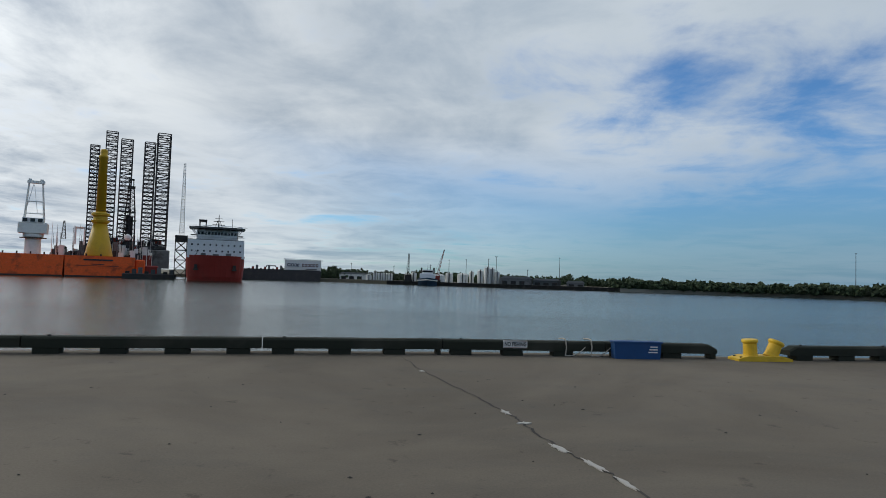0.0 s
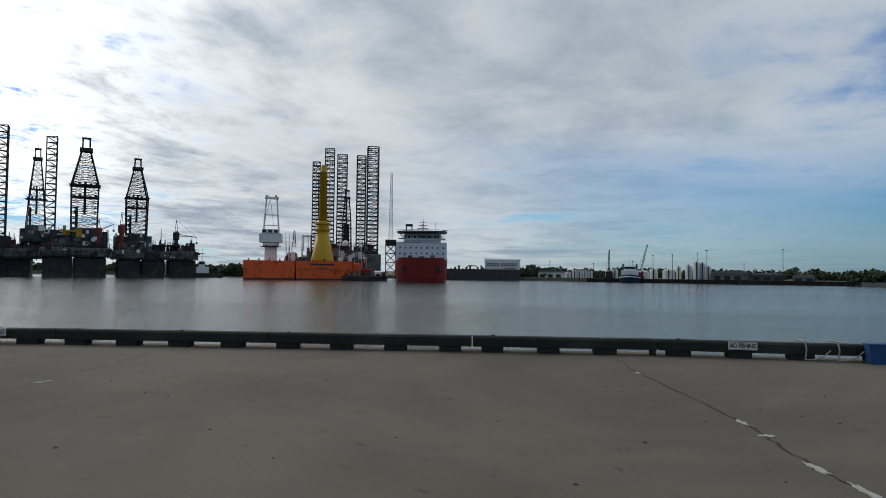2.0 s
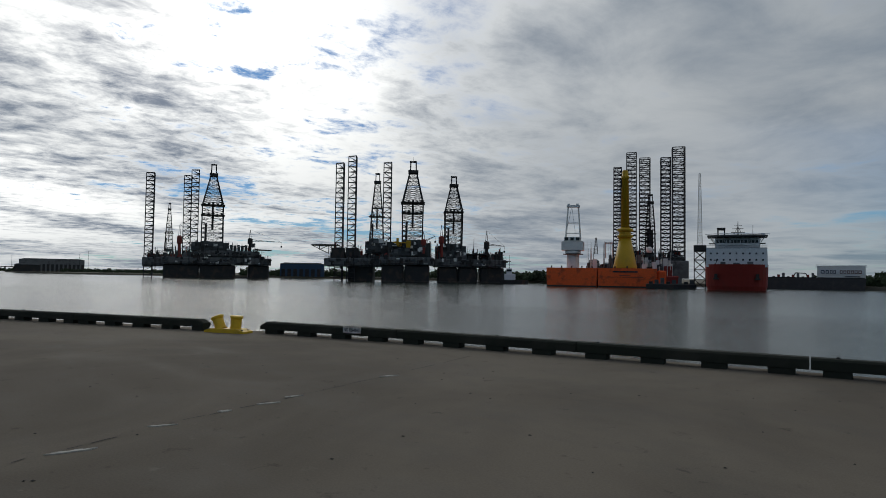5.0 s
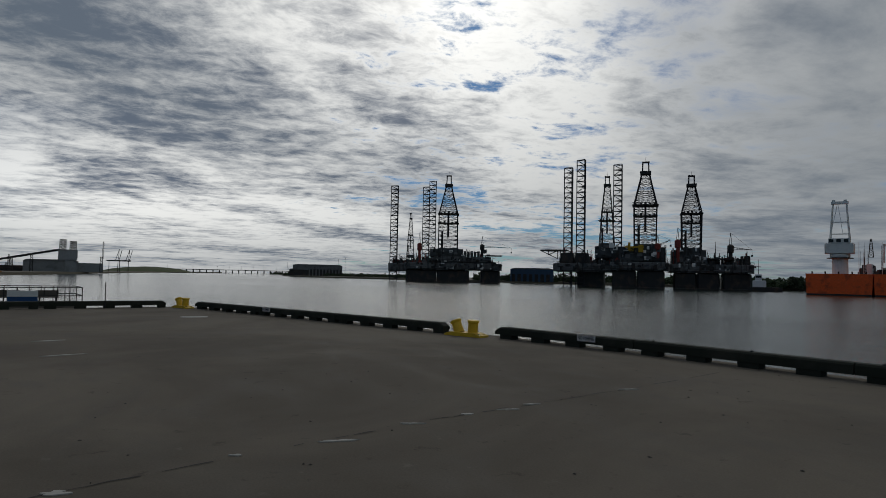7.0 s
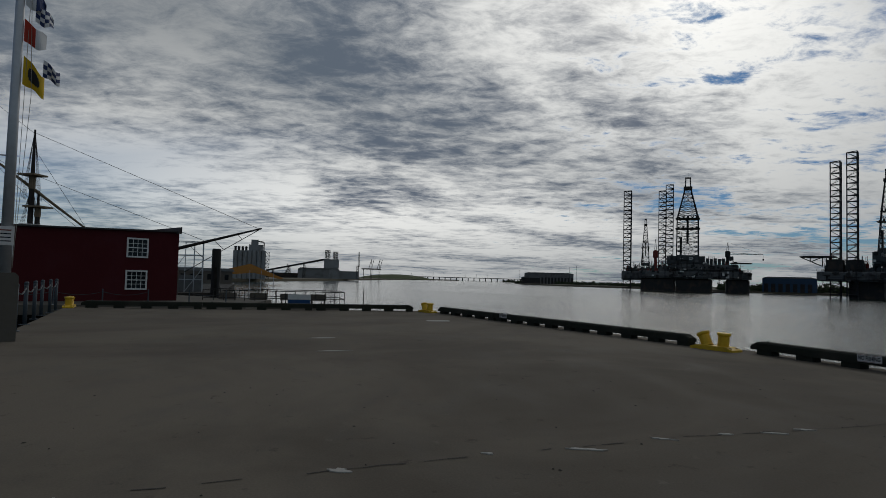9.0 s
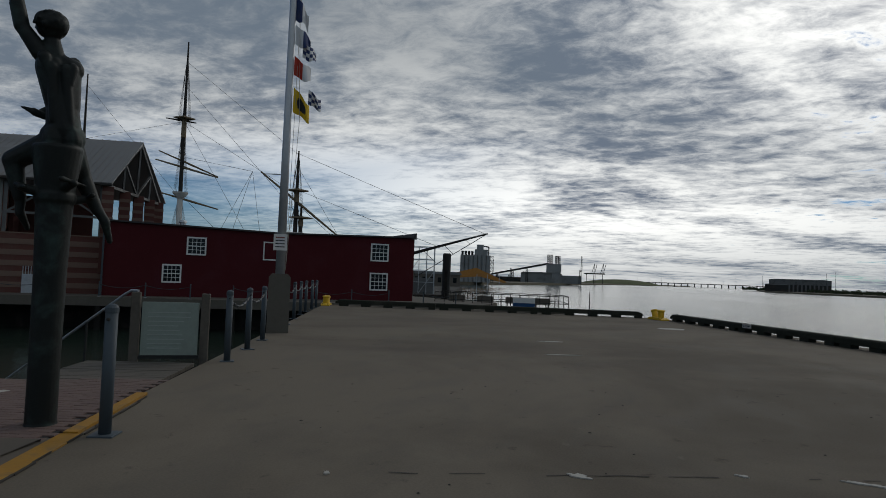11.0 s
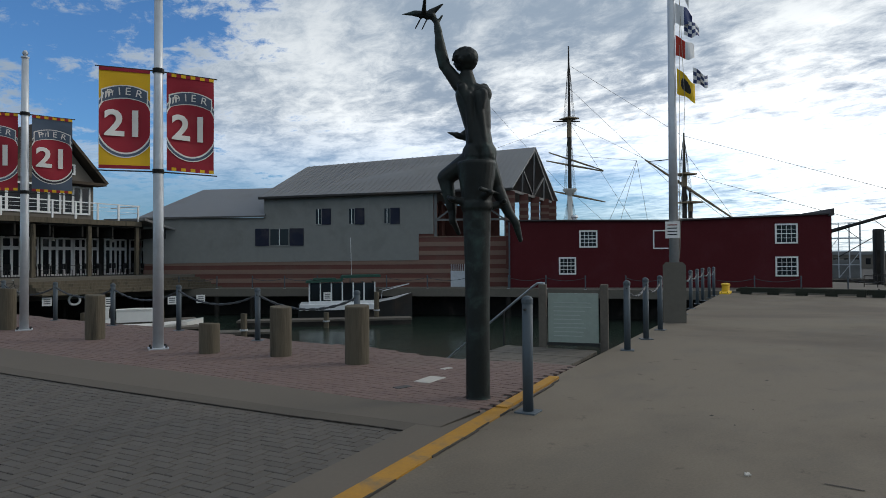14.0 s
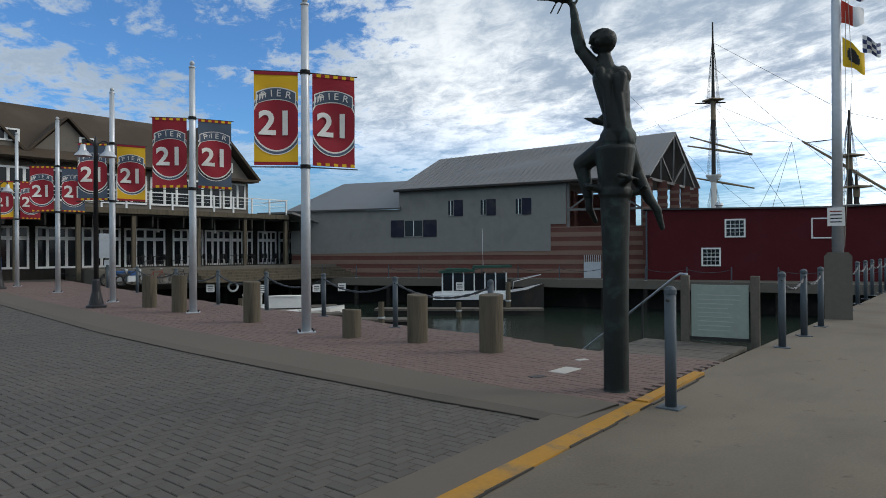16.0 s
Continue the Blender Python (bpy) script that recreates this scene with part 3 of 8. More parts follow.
def bull_rail(a, b, first, last, label="dark green-black timber bull rail on spacer blocks at the dock edge"):
    a, b = Vector(a), Vector(b)
    d = b - a
    L = d.length
    ob = thing("bull_rail", label, "bull rail", pose(a.x, a.y, 0, 0, 0, math.degrees(math.atan2(d.y, d.x))), "bull rails along the dock edge")
    z0, z1, w, c = 0.11, 0.305, 0.30, 0.035
    sec = [(0, z0), (0, z1 - c), (c, z1), (w - c, z1), (w, z1 - c), (w, z0)]
    f = Form()
    xs = [0.012, L - 0.012]
    prof = []
    for k, x in enumerate([xs[0], xs[0] + 0.18, xs[1] - 0.18, xs[1]]):
        drop = 0.09 if (first and k == 0) or (last and k == 3) else 0.0
        prof.append([(x, y, z - (drop if z > 0.2 else 0)) for y, z in sec])
    p = [v for r in prof for v in r]
    n = len(sec)
    fc = [tuple(range(n)), tuple(range(4 * n - 1, 3 * n - 1, -1))]
    for r in range(3):
        fc += [(r * n + i, (r + 1) * n + i, (r + 1) * n + (i + 1) % n, r * n + (i + 1) % n) for i in range(n)]
    f.add(p, fc)
    part("beam", f, TIMBER, ob)
    x = 0.18
    step = 1.07
    while x < L - 0.1:
        e = min(x + 0.42, L - 0.03)
        part("block", Form().box(x, 0.0 + 0.012, 0.0, e, w - 0.012, z0, 0.008), TIMBER, ob)
        x += step
    for k in range(int(L / 2.14)):
        part("bolt", Form().lathe([(0.035, z1), (0.035, z1 + 0.02), (0.015, z1 + 0.03)], 8, (0.4 + 2.14 * k, w / 2)), STEEL, ob)
    return ob


def rail_run(pts, piece=4.3):
    runs = []
    for a, b in zip(pts, pts[1:]):
        a, b = Vector(a), Vector(b)
        n = max(1, round((b - a).length / piece))
        for i in range(n):
            runs.append((a + (b - a) * i / n, a + (b - a) * (i + 1) / n))
    for i, (a, b) in enumerate(runs):
        bull_rail(a, b, i == 0, i == len(runs) - 1)


rail_run(RAIL_W)
rail_run(RAIL_N)
rail_run(RAIL_E)
rail_run(RAIL_END[::-1])


def bollard(x, y, turn, single=False):
    ob = thing("mooring_bollard", "yellow painted twin-horn mooring bollard on a base plate" if not single else "small yellow painted mooring bollard at the dock corner", "bollard", pose(x, y, 0, 0, 0, turn), "yellow mooring bollards")
    plate = Form()
    plate.slab([(-0.62, 0), (-0.62, 0.05), (-0.4, 0.11), (0.4, 0.11), (0.62, 0.05), (0.62, 0)], -0.2, 0.2)
    part("base_plate", plate, BOLLARD, ob)
    for x0, lean in ((-0.22, -4), (0.2, 24)):
        f = Form().lathe([(0.155, 0.08), (0.14, 0.14), (0.135, 0.36), (0.165, 0.40), (0.165, 0.43), (0.15, 0.45)], 20)
        o = part("horn", f, BOLLARD, ob, smooth=False)
        o.matrix_local = pose(x0, 0, 0, 0, lean, 0)
    for bx in (-0.52, 0.52):
        for by in (-0.12, 0.12):
            part("bolt", Form().lathe([(0.03, 0.06), (0.03, 0.095)], 6, (bx, by)), STEEL, ob)


bollard(6.97, 13.68, 8)
bollard(-15.98, 8.28, 205)
bollard(-30.75, 1.75, 205)
bollard(-28.3, -13.5, 200, True)

# no-fishing signs on the rail, rope and the blue bin
TEXT_UP = pose(0, 0, 0, 90, 0, 0)


def rail_sign(x, y, turn):
    ob = thing("warning_sign", "small white no fishing sign fixed to the timber rail", "sign", pose(x, y, 0.235, 0, 0, turn), "no fishing signs")
    part("plate", Form().box(-0.25, -0.012, -0.075, 0.25, 0, 0.075), SIGN, ob)
    for z in (-0.068, 0.062):
        part("border", Form().box(-0.245, -0.016, z, 0.245, -0.0125, z + 0.006), CRANERED, ob)
    words("NO FISHING", 0.115, pose(0, -0.0165, 0.0, 90, 0, 0), SIGNINK, ob, bold=0.004, wide=0.72)


def on_rail(pts, t):
    """A point and bearing on a run of rail, t in metres from its start."""
    for a, b in zip(pts, pts[1:]):
        a, b = Vector(a), Vector(b)
        if t <= (b - a).length:
            d = (b - a).normalized()
            p = a + d * t
            return p, d, math.degrees(math.atan2(d.y, d.x))
        t -= (b - a).length


def sign_at(pts, t):
    p, d, turn = on_rail(pts, t)
    q = p - Vector((-d.y, d.x)) * 0.006
    rail_sign(q.x, q.y, turn)


sign_at(RAIL_N, 17.54)
sign_at(RAIL_N, 2.95)
sign_at(RAIL_W, 5.6)
p, d, turn = on_rail(RAIL_N, 20.08)
bin_ = thing("dock_box", "faded blue plastic trough standing against the timber rail", "box", pose(p.x, p.y, 0, 0, 0, turn))
bin_.location = (p.x + d.y * 0.13, p.y - d.x * 0.13, 0)
part("tub", Form().slab([(-0.48, 0.0), (-0.5, 0.33), (0.5, 0.33), (0.48, 0.0)], -0.11, 0.115), BLUEBOX, bin_)
part("rim", Form().box(-0.53, -0.13, 0.33, 0.53, 0.125, 0.36, 0.01), BLUEBOX, bin_)
for k in range(3):
    part("marking", Form().box(0.22 + 0.02 * k, -0.119, 0.13 + 0.055 * k, 0.42, -0.1145, 0.155 + 0.055 * k), SIGN, bin_, "faded white stencil bar")
for t0 in (18.6, 19.15):
    p, d, turn = on_rail(RAIL_N, t0)
    f = Form()
    pts = [(0, -0.03, 0.02), (0.02, -0.035, 0.2), (0.0, -0.02, 0.35), (0.01, 0.16, 0.355), (-0.02, 0.34, 0.34)]
    f.line(pts, 0.014, 6)
    f.line([(0, -0.03, 0.02), (0.15, -0.06, 0.03), (0.3, -0.05, 0.09), (0.42, -0.04, 0.2)], 0.012, 6)
    solo("mooring_rope", f, ROPE, "pale rope looped over the timber rail", "rope", pose(p.x, p.y, 0, 0, 0, turn), "ropes on the rail")

# ---- guard posts with chains ----


def guard_post(x, y, h=1.08, r=0.056):
    ob = thing("guard_post", "blue-grey painted steel guard post with a domed cap", "post", pose(x, y, 0, 0, 0, rnd.uniform(0, 90)), "blue-grey guard posts")
    part("shaft", Form().lathe([(r, 0.015), (r, h - 0.08)], 16), POSTBLUE, ob, smooth=True)
    part("cap", Form().lathe([(r + 0.005, h - 0.08), (r + 0.005, h - 0.035), (r * 0.75, h - 0.008), (0.01, h + 0.003)], 16), POSTBLUE, ob)
    part("base_plate", Form().box(-0.115, -0.115, 0, 0.115, 0.115, 0.016, 0.004), POSTBLUE, ob)
    part("chain_ring", Form().tube((-r - 0.03, 0, h - 0.14), (r + 0.03, 0, h - 0.14), 0.014, None, 6), STEEL, ob)


def chain(a, b, sag=0.18, n=12, r=0.018, name="chain"):
    f = Form()
    pts = []
    for i in range(n + 1):
        t = i / n
        pts.append((a[0] + (b[0] - a[0]) * t, a[1] + (b[1] - a[1]) * t, a[2] + (b[2] - a[2]) * t - 4 * sag * t * (1 - t)))
    for i, (p, q) in enumerate(zip(pts, pts[1:])):
        m = [(p[k] * 0.94 + q[k] * 0.06) for k in range(3)], [(p[k] * 0.06 + q[k] * 0.94) for k in range(3)]
        f.tube(p, q, r if i % 2 else r * 1.5, None, 5)
    return solo(name, f, CHAIN, "sagging dark chain hung between two guard posts", "chain", group="guard chains")


POSTS_W = [(-9.9, -6.52), (-11.5, -7.14), (-13.15, -7.8), (-17.3, -9.5), (-19.3, -10.35), (-21.35, -11.2), (-23.1, -11.9), (-24.7, -12.45), (-26.2, -13.0)]
POSTS_S = [(-6.55, -9.95), (-5.72, -12.31), (-5.16, -15.30), (-4.34, -17.71), (-3.52, -20.35), (-2.68, -23.51), (-1.75, -28.2), (-0.8, -33.0)]
for x, y in [(-5.25, -4.68)] + POSTS_W + POSTS_S:
    guard_post(x, y, 1.22 if (x, y) in [(-5.25, -4.68)] + POSTS_W else 1.06)
for run in (POSTS_W[:3], POSTS_W[3:], POSTS_S):
    for a, b in zip(run, run[1:]):
        chain((*a, 1.06 if run is not POSTS_S else 0.92), (*b, 1.06 if run is not POSTS_S else 0.92), 0.16 if run is not POSTS_S else 0.25, 12 if run is not POSTS_S else 20)

# ---- statue on a tall pile ----


def blob(f, a, b, r0, r1, n=12):
    """A limb: a tapered rod with round ends."""
    a, b = Vector(a), Vector(b)
    d = (b - a)
    q = d.to_track_quat("Z", "Y") if d.length > 1e-6 else Vector((0, 0, 1)).to_track_quat("Z", "Y")
    rows = []
    for k in range(5):
        w = -math.pi / 2 + k * math.pi / 8
        rows.append((math.cos(w) * r0, math.sin(w) * r0))
    for k in range(5):
        w = k * math.pi / 8
        rows.append((math.cos(w) * r1, d.length + math.sin(w) * r1))
    k0 = len(f.v)
    g = Form().lathe([(max(r, 0.003), z) for r, z in rows], n)
    f.add([a + q @ Vector(v) for v in g.v], g.f)


def statue():
    f = Form()
    f.lathe([(0.155, 0), (0.14, 0.02), (0.138, 0.6), (0.145, 1.5), (0.165, 2.16), (0.185, 2.2), (0.185, 2.26), (0.172, 2.28), (0.20, 2.5), (0.228, 2.72), (0.21, 2.74)], 24)
    limb = lambda *a: blob(f, *a)
    limb((-0.03, 0, 2.84), (0.10, 0, 2.84), 0.138, 0.14)        # hips
    limb((-0.04, -0.05, 2.80), (-0.035, -0.05, 2.86), 0.108, 0.1)
    limb((0.11, -0.05, 2.80), (0.10, -0.05, 2.86), 0.108, 0.1)
    limb((0.04, 0, 2.9), (0.03, 0, 3.14), 0.16, 0.142)          # loins
    limb((0.01, 0, 3.12), (-0.045, 0, 3.40), 0.132, 0.14)       # back, a little wider at the ribs
    limb((0.06, 0, 3.12), (0.085, 0, 3.36), 0.128, 0.125)
    for dx, top in ((-0.045, -0.035), (0.085, 0.075)):          # long muscles beside the spine
        limb((dx, -0.1, 2.98), (top, -0.115, 3.38), 0.045, 0.052)
    limb((-0.10, -0.1, 3.47), (-0.06, -0.125, 3.32), 0.06, 0.032)  # shoulder blades
    limb((0.13, -0.1, 3.40), (0.11, -0.125, 3.28), 0.055, 0.03)
    limb((-0.12, 0, 3.52), (0.15, 0, 3.42), 0.088, 0.085)       # shoulders
    limb((-0.02, 0, 3.5), (-0.05, 0.02, 3.68), 0.095, 0.07)     # neck
    limb((-0.05, 0.0, 3.79), (-0.085, 0.05, 3.80), 0.118, 0.11)  # head
    limb((-0.035, -0.03, 3.83), (-0.09, -0.01, 3.85), 0.125, 0.12)  # hair
    limb((-0.13, 0.06, 3.84), (-0.19, 0.1, 3.80), 0.06, 0.018)
    tufts = random.Random(3)
    for k in range(46):
        w, e = tufts.uniform(0, 6.283), tufts.uniform(-0.5, 1.45)
        d = Vector((math.cos(w) * math.cos(e), math.sin(w) * math.cos(e), math.sin(e)))
        if d.y > 0.5 and d.z < 0.5:
            continue
        c = Vector((-0.06, -0.02, 3.835)) + d * 0.122
        limb(c, c + Vector((tufts.uniform(-0.05, 0.02), tufts.uniform(-0.03, 0.03), tufts.uniform(-0.05, 0.0))), 0.026, 0.014)
    limb((-0.13, 0, 3.52), (-0.30, 0.02, 3.76), 0.086, 0.064)   # raised arm
    limb((-0.30, 0.02, 3.76), (-0.355, 0.01, 3.98), 0.07, 0.066)
    limb((-0.355, 0.01, 3.98), (-0.42, 0.0, 4.24), 0.066, 0.044)
    limb((-0.42, 0, 4.24), (-0.455, 0, 4.38), 0.05, 0.035)
    for dx in (-0.05, -0.01, 0.04):
        limb((-0.455, 0, 4.36), (-0.455 + dx * 1.6, 0.02, 4.47), 0.022, 0.014)
    limb((0.14, 0.05, 3.48), (0.12, 0.2, 3.2), 0.07, 0.05)      # other arm, held in front
    limb((0.12, 0.2, 3.2), (-0.15, 0.26, 3.08), 0.045, 0.035)
    limb((-0.1, 0.22, 3.04), (-0.22, 0.2, 3.07), 0.03, 0.035)   # bird at the waist
    limb((-0.22, 0.2, 3.07), (-0.33, 0.2, 3.10), 0.03, 0.008)
    limb((-0.06, 0.02, 2.77), (-0.37, 0.14, 2.58), 0.13, 0.10)  # thigh
    limb((-0.37, 0.14, 2.58), (-0.30, 0.12, 2.22), 0.098, 0.06)
    limb((-0.29, 0.12, 2.22), (-0.29, 0.12, 2.06), 0.05, 0.043)
    limb((-0.29, 0.12, 2.08), (-0.22, 0.18, 1.92), 0.043, 0.028)
    limb((0.10, 0.02, 2.77), (0.22, 0.16, 2.48), 0.125, 0.095)   # other thigh
    limb((0.22, 0.16, 2.48), (0.38, 0.12, 2.14), 0.092, 0.058)
    limb((0.39, 0.12, 2.14), (0.46, 0.1, 2.02), 0.05, 0.048)
    limb((0.45, 0.1, 2.04), (0.51, 0.14, 1.83), 0.05, 0.03)
    # sea birds round the pile
    for a, z in ((200, 2.27), (300, 2.33), (20, 2.22), (100, 2.3)):
        c, s = math.cos(radians(a)), math.sin(radians(a))
        limb((c * 0.16, s * 0.16, z), (c * 0.30, s * 0.30, z + 0.03), 0.05, 0.04)
        limb((c * 0.30 - s * 0.12, s * 0.30 + c * 0.12, z + 0.02), (c * 0.30 + s * 0.12, s * 0.30 - c * 0.12, z + 0.06), 0.012, 0.03)
    # bird on the raised palm
    limb((-0.52, 0, 4.47), (-0.72, 0, 4.50), 0.05, 0.035)
    limb((-0.72, 0, 4.50), (-0.86, 0, 4.49), 0.03, 0.008)
    limb((-0.52, 0, 4.5), (-0.38, 0.0, 4.60), 0.045, 0.01)
    limb((-0.56, 0, 4.44), (-0.62, 0, 4.30), 0.012, 0.012)
    limb((-0.64, 0, 4.44), (-0.70, 0, 4.31), 0.012, 0.012)
    limb((-0.6, 0.05, 4.5), (-0.55, 0.4, 4.62), 0.03, 0.01)
    limb((-0.6, -0.05, 4.5), (-0.55, -0.35, 4.66), 0.03, 0.01)
    # the torso is drawn up and leans towards the raised arm
    def drawn(v):
        x, y, z = v
        k = min(1.0, max(0.0, (z - 2.9) / 0.6))
        k *= min(1.0, max(0.0, (4.4 - z) / 0.55))
        k = k * k * (3 - 2 * k)
        return (x * (1 + 0.03 * k) - 0.058 * k, y, z + 0.12 * k)
    f.v = [drawn(v) for v in f.v]
    ob = solo("statue", f, BRONZE, "dark bronze statue of a seated youth on a tall pile", "statue", afar(136.0, 7.66))
    r = ob.modifiers.new("fuse", "REMESH")
    r.mode, r.voxel_size = "VOXEL", 0.012
    r.use_smooth_shade = True
    s = ob.modifiers.new("soften", "SMOOTH")
    s.iterations, s.factor = 3, 0.5


statue()

# ---- short timber piles on the brick walk ----
for x, y, h, r in [(-5.64, -8.55, 0.9, 0.185), (-5.13, -10.1, 0.83, 0.175), (-4.37, -11.3, 0.52, 0.175), (-3.34, -14.9, 0.92, 0.19), (-2.22, -18.5, 0.98, 0.19), (-1.64, -20.5, 0.92, 0.2)]:
    f = Form()
    n = 28
    rows = []
    ph = rnd.uniform(0, 6)
    for k, z in enumerate((0, h * 0.3, h * 0.6, h - 0.02, h)):
        rows.append([(math.cos(2 * math.pi * i / n) * r * (1 + 0.03 * math.sin(4 * math.pi * i / n + ph) + 0.012 * math.sin(10 * math.pi * i / n + ph)) * (0.96 if k == 4 else 1),
                      math.sin(2 * math.pi * i / n) * r * (1 + 0.03 * math.sin(4 * math.pi * i / n + ph) + 0.012 * math.sin(10 * math.pi * i / n + ph)) * (0.96 if k == 4 else 1), z + (0.012 * math.sin(2 * math.pi * i / n + ph) if k > 2 else 0)) for i in range(n)])
    p = [v for q in rows for v in q]
    f.add(p, [(k * n + i, k * n + (i + 1) % n, (k + 1) * n + (i + 1) % n, (k + 1) * n + i) for k in range(4) for i in range(n)] + [tuple(range(4 * n, 5 * n))])
    solo("timber_pile", f, PILE, "short weathered grey timber pile standing on the brick walk", "pile", pose(x, y, 0, 0, 0, rnd.uniform(0, 360)), "short piles along the walk")

# ---- banner poles ----


def banner(parent, sx, field, other, z0=3.27, w=0.83, h=1.84):
    """Cloth banner beside a pole, hung between two arms; sx is the side."""
    top = other
    bx = sx * (0.14 + w / 2)
    sway = rnd.uniform(-0.05, 0.05)

    def hang(ob):
        for v in ob.data.vertices:
            x, z = v.co.x - bx, v.co.z - z0
            t = z / h
            v.co.y += 0.05 * math.sin(5.2 * x + 3 * t + sway * 30) * math.sin(math.pi * t) + sway * math.sin(math.pi * t)
            v.co.z -= 0.03 * (x * sx + w / 2) - 0.02 * (1 - t)
        return ob

    cloth = Form()
    nx, nz = 10, 18
    for layer in (0.0, 0.004):
        k = len(cloth.v)
        cloth.v += [(bx - w / 2 + w * i / nx, layer, z0 + h * j / nz) for j in range(nz + 1) for i in range(nx + 1)]
        cloth.f += [tuple(k + q for q in ((j * (nx + 1) + i), (j * (nx + 1) + i + 1), ((j + 1) * (nx + 1) + i + 1), ((j + 1) * (nx + 1) + i))) for j in range(nz) for i in range(nx)]
    body = hang(part("banner", cloth, field, parent, "printed cloth banner"))
    cz, half = z0 + h * 0.46, w / 2 - 0.004

    def ring(r0, r1, y, material, name, a0=0, a1=360, squash=1.0):
        g = Form()
        n = 64
        rr = [r0 + (r1 - r0) * k / 3 for k in range(4)]
        for i in range(n + 1):
            a = radians(a0 + (a1 - a0) * i / n)
            for r in rr:
                g.v.append((bx + max(-half, min(half, math.cos(a) * r)), y, cz + math.sin(a) * r * squash))
        g.f += [(i * 4 + k, i * 4 + k + 1, i * 4 + k + 5, i * 4 + k + 4) for i in range(n) for k in range(3)]
        return hang(part(name, g, material, body))
    for yy in (-1,):
        ring(0.0, 0.45, -0.009, MAROON, "disc", squash=1.22)
        ring(0.45, 0.475, -0.010, CREAM, "ring", squash=1.22)
        ring(0.475, 0.515, -0.010, SLATE if field is not SLATE else SIGNINK, "ring", squash=1.22)
        ring(0.515, 0.53, -0.010, CREAM, "ring", squash=1.22)
        # arched name plate
        g = Form()
        n = 14
        for i in range(n + 1):
            t = -1 + 2 * i / n
            zc = cz + 0.46 + 0.10 * (1 - t * t)
            for k, dz in enumerate((-0.10, -0.03, 0.04, 0.11)):
                g.v.append((bx + t * 0.36, -0.016, zc + dz))
        g.f += [(i * 4 + k, (i + 1) * 4 + k, (i + 1) * 4 + k + 1, i * 4 + k + 1) for i in range(n) for k in range(3)]
        hang(part("name_plate", g, SLATE, body))
        g2 = Form()
        for i in range(n + 1):
            t = -1 + 2 * i / n
            zc = cz + 0.46 + 0.10 * (1 - t * t)
            for k, dz in enumerate((-0.118, 0.128)):
                g2.v.append((bx + t * 0.38, -0.0135, zc + dz))
        g2.f += [(i * 2, (i + 1) * 2, (i + 1) * 2 + 1, i * 2 + 1) for i in range(n)]
        hang(part("plate_edge", g2, CREAM, body))
        for ch, t in (("P", -0.66), ("I", -0.24), ("E", 0.14), ("R", 0.64)):
            zc = cz + 0.465 + 0.10 * (1 - t * t)
            hang(words(ch, 0.19, pose(bx + t * 0.36, -0.036, zc, 90, 0, 0) @ pose(0, 0, 0, 0, 0, -t * 16), CREAM, body, bold=0.001, wide=1.05))
        hang(words("21", 0.66, pose(bx + 0.0, -0.036, cz - 0.04, 90, 0, 0), CREAM, body, bold=0.017, wide=1.02))
    for j, zt in enumerate((z0 + 0.004, z0 + h - 0.064)):
        for i in range(10):
            g = Form().box(bx - w / 2 + w * i / 10, -0.012, zt, bx - w / 2 + w * (i + 1) / 10, -0.008, zt + 0.06)
            hang(part("check", g, (GOLD if field is not GOLD else MAROON) if i % 2 else MAROON, body))
    for z in (z0 - 0.01, z0 + h + 0.01):
        part("arm", Form().tube((sx * 0.05, 0, z - 0.005), (sx * (0.14 + w + 0.06), 0, z - 0.03), 0.014, 0.011, 6), STEEL, parent)
        part("clamp", Form().lathe([(0.1, z - 0.04), (0.1, z + 0.04)], 12), STEEL, parent)


def banner_pole(x, y, turn, left, right, h=6.45):
    ob = thing("banner_pole", "tall galvanised steel pole carrying two cloth banners", "banner pole", pose(x, y, 0, 0, 0, turn), "banner poles along the walk")
    part("shaft", Form().lathe([(0.095, 0.03), (0.09, 2.5), (0.082, 4.5), (0.072, h)], 20), GALV, ob, smooth=True)
    part("cap", Form().lathe([(0.085, h), (0.085, h + 0.03), (0.03, h + 0.05), (0.06, h + 0.09), (0.065, h + 0.13), (0.03, h + 0.18)], 14), GALV, ob)
    part("base_plate", Form().box(-0.17, -0.17, 0, 0.17, 0.17, 0.03, 0.006), GALV, ob)
    for bx in (-0.13, 0.13):
        for by in (-0.13, 0.13):
            part("bolt", Form().lathe([(0.02, 0.03), (0.02, 0.07)], 6, (bx, by)), STEEL, ob)
    banner(ob, -1, *left)
    banner(ob, 1, *right)


MA, GO, SL = (MAROON, GOLD), (GOLD, MAROON), (SLATE, GOLD)
banner_pole(-3.86, -12.45, 167, GO, MA)
banner_pole(-2.5, -18.0, 170, MA, SL)
banner_pole(-0.76, -23.3, 172, SL, GO, 6.75)
banner_pole(1.03, -30.3, 174, MA, SL, 6.95)
banner_pole(3.0, -37.2, 178, GO, MA, 7.3)


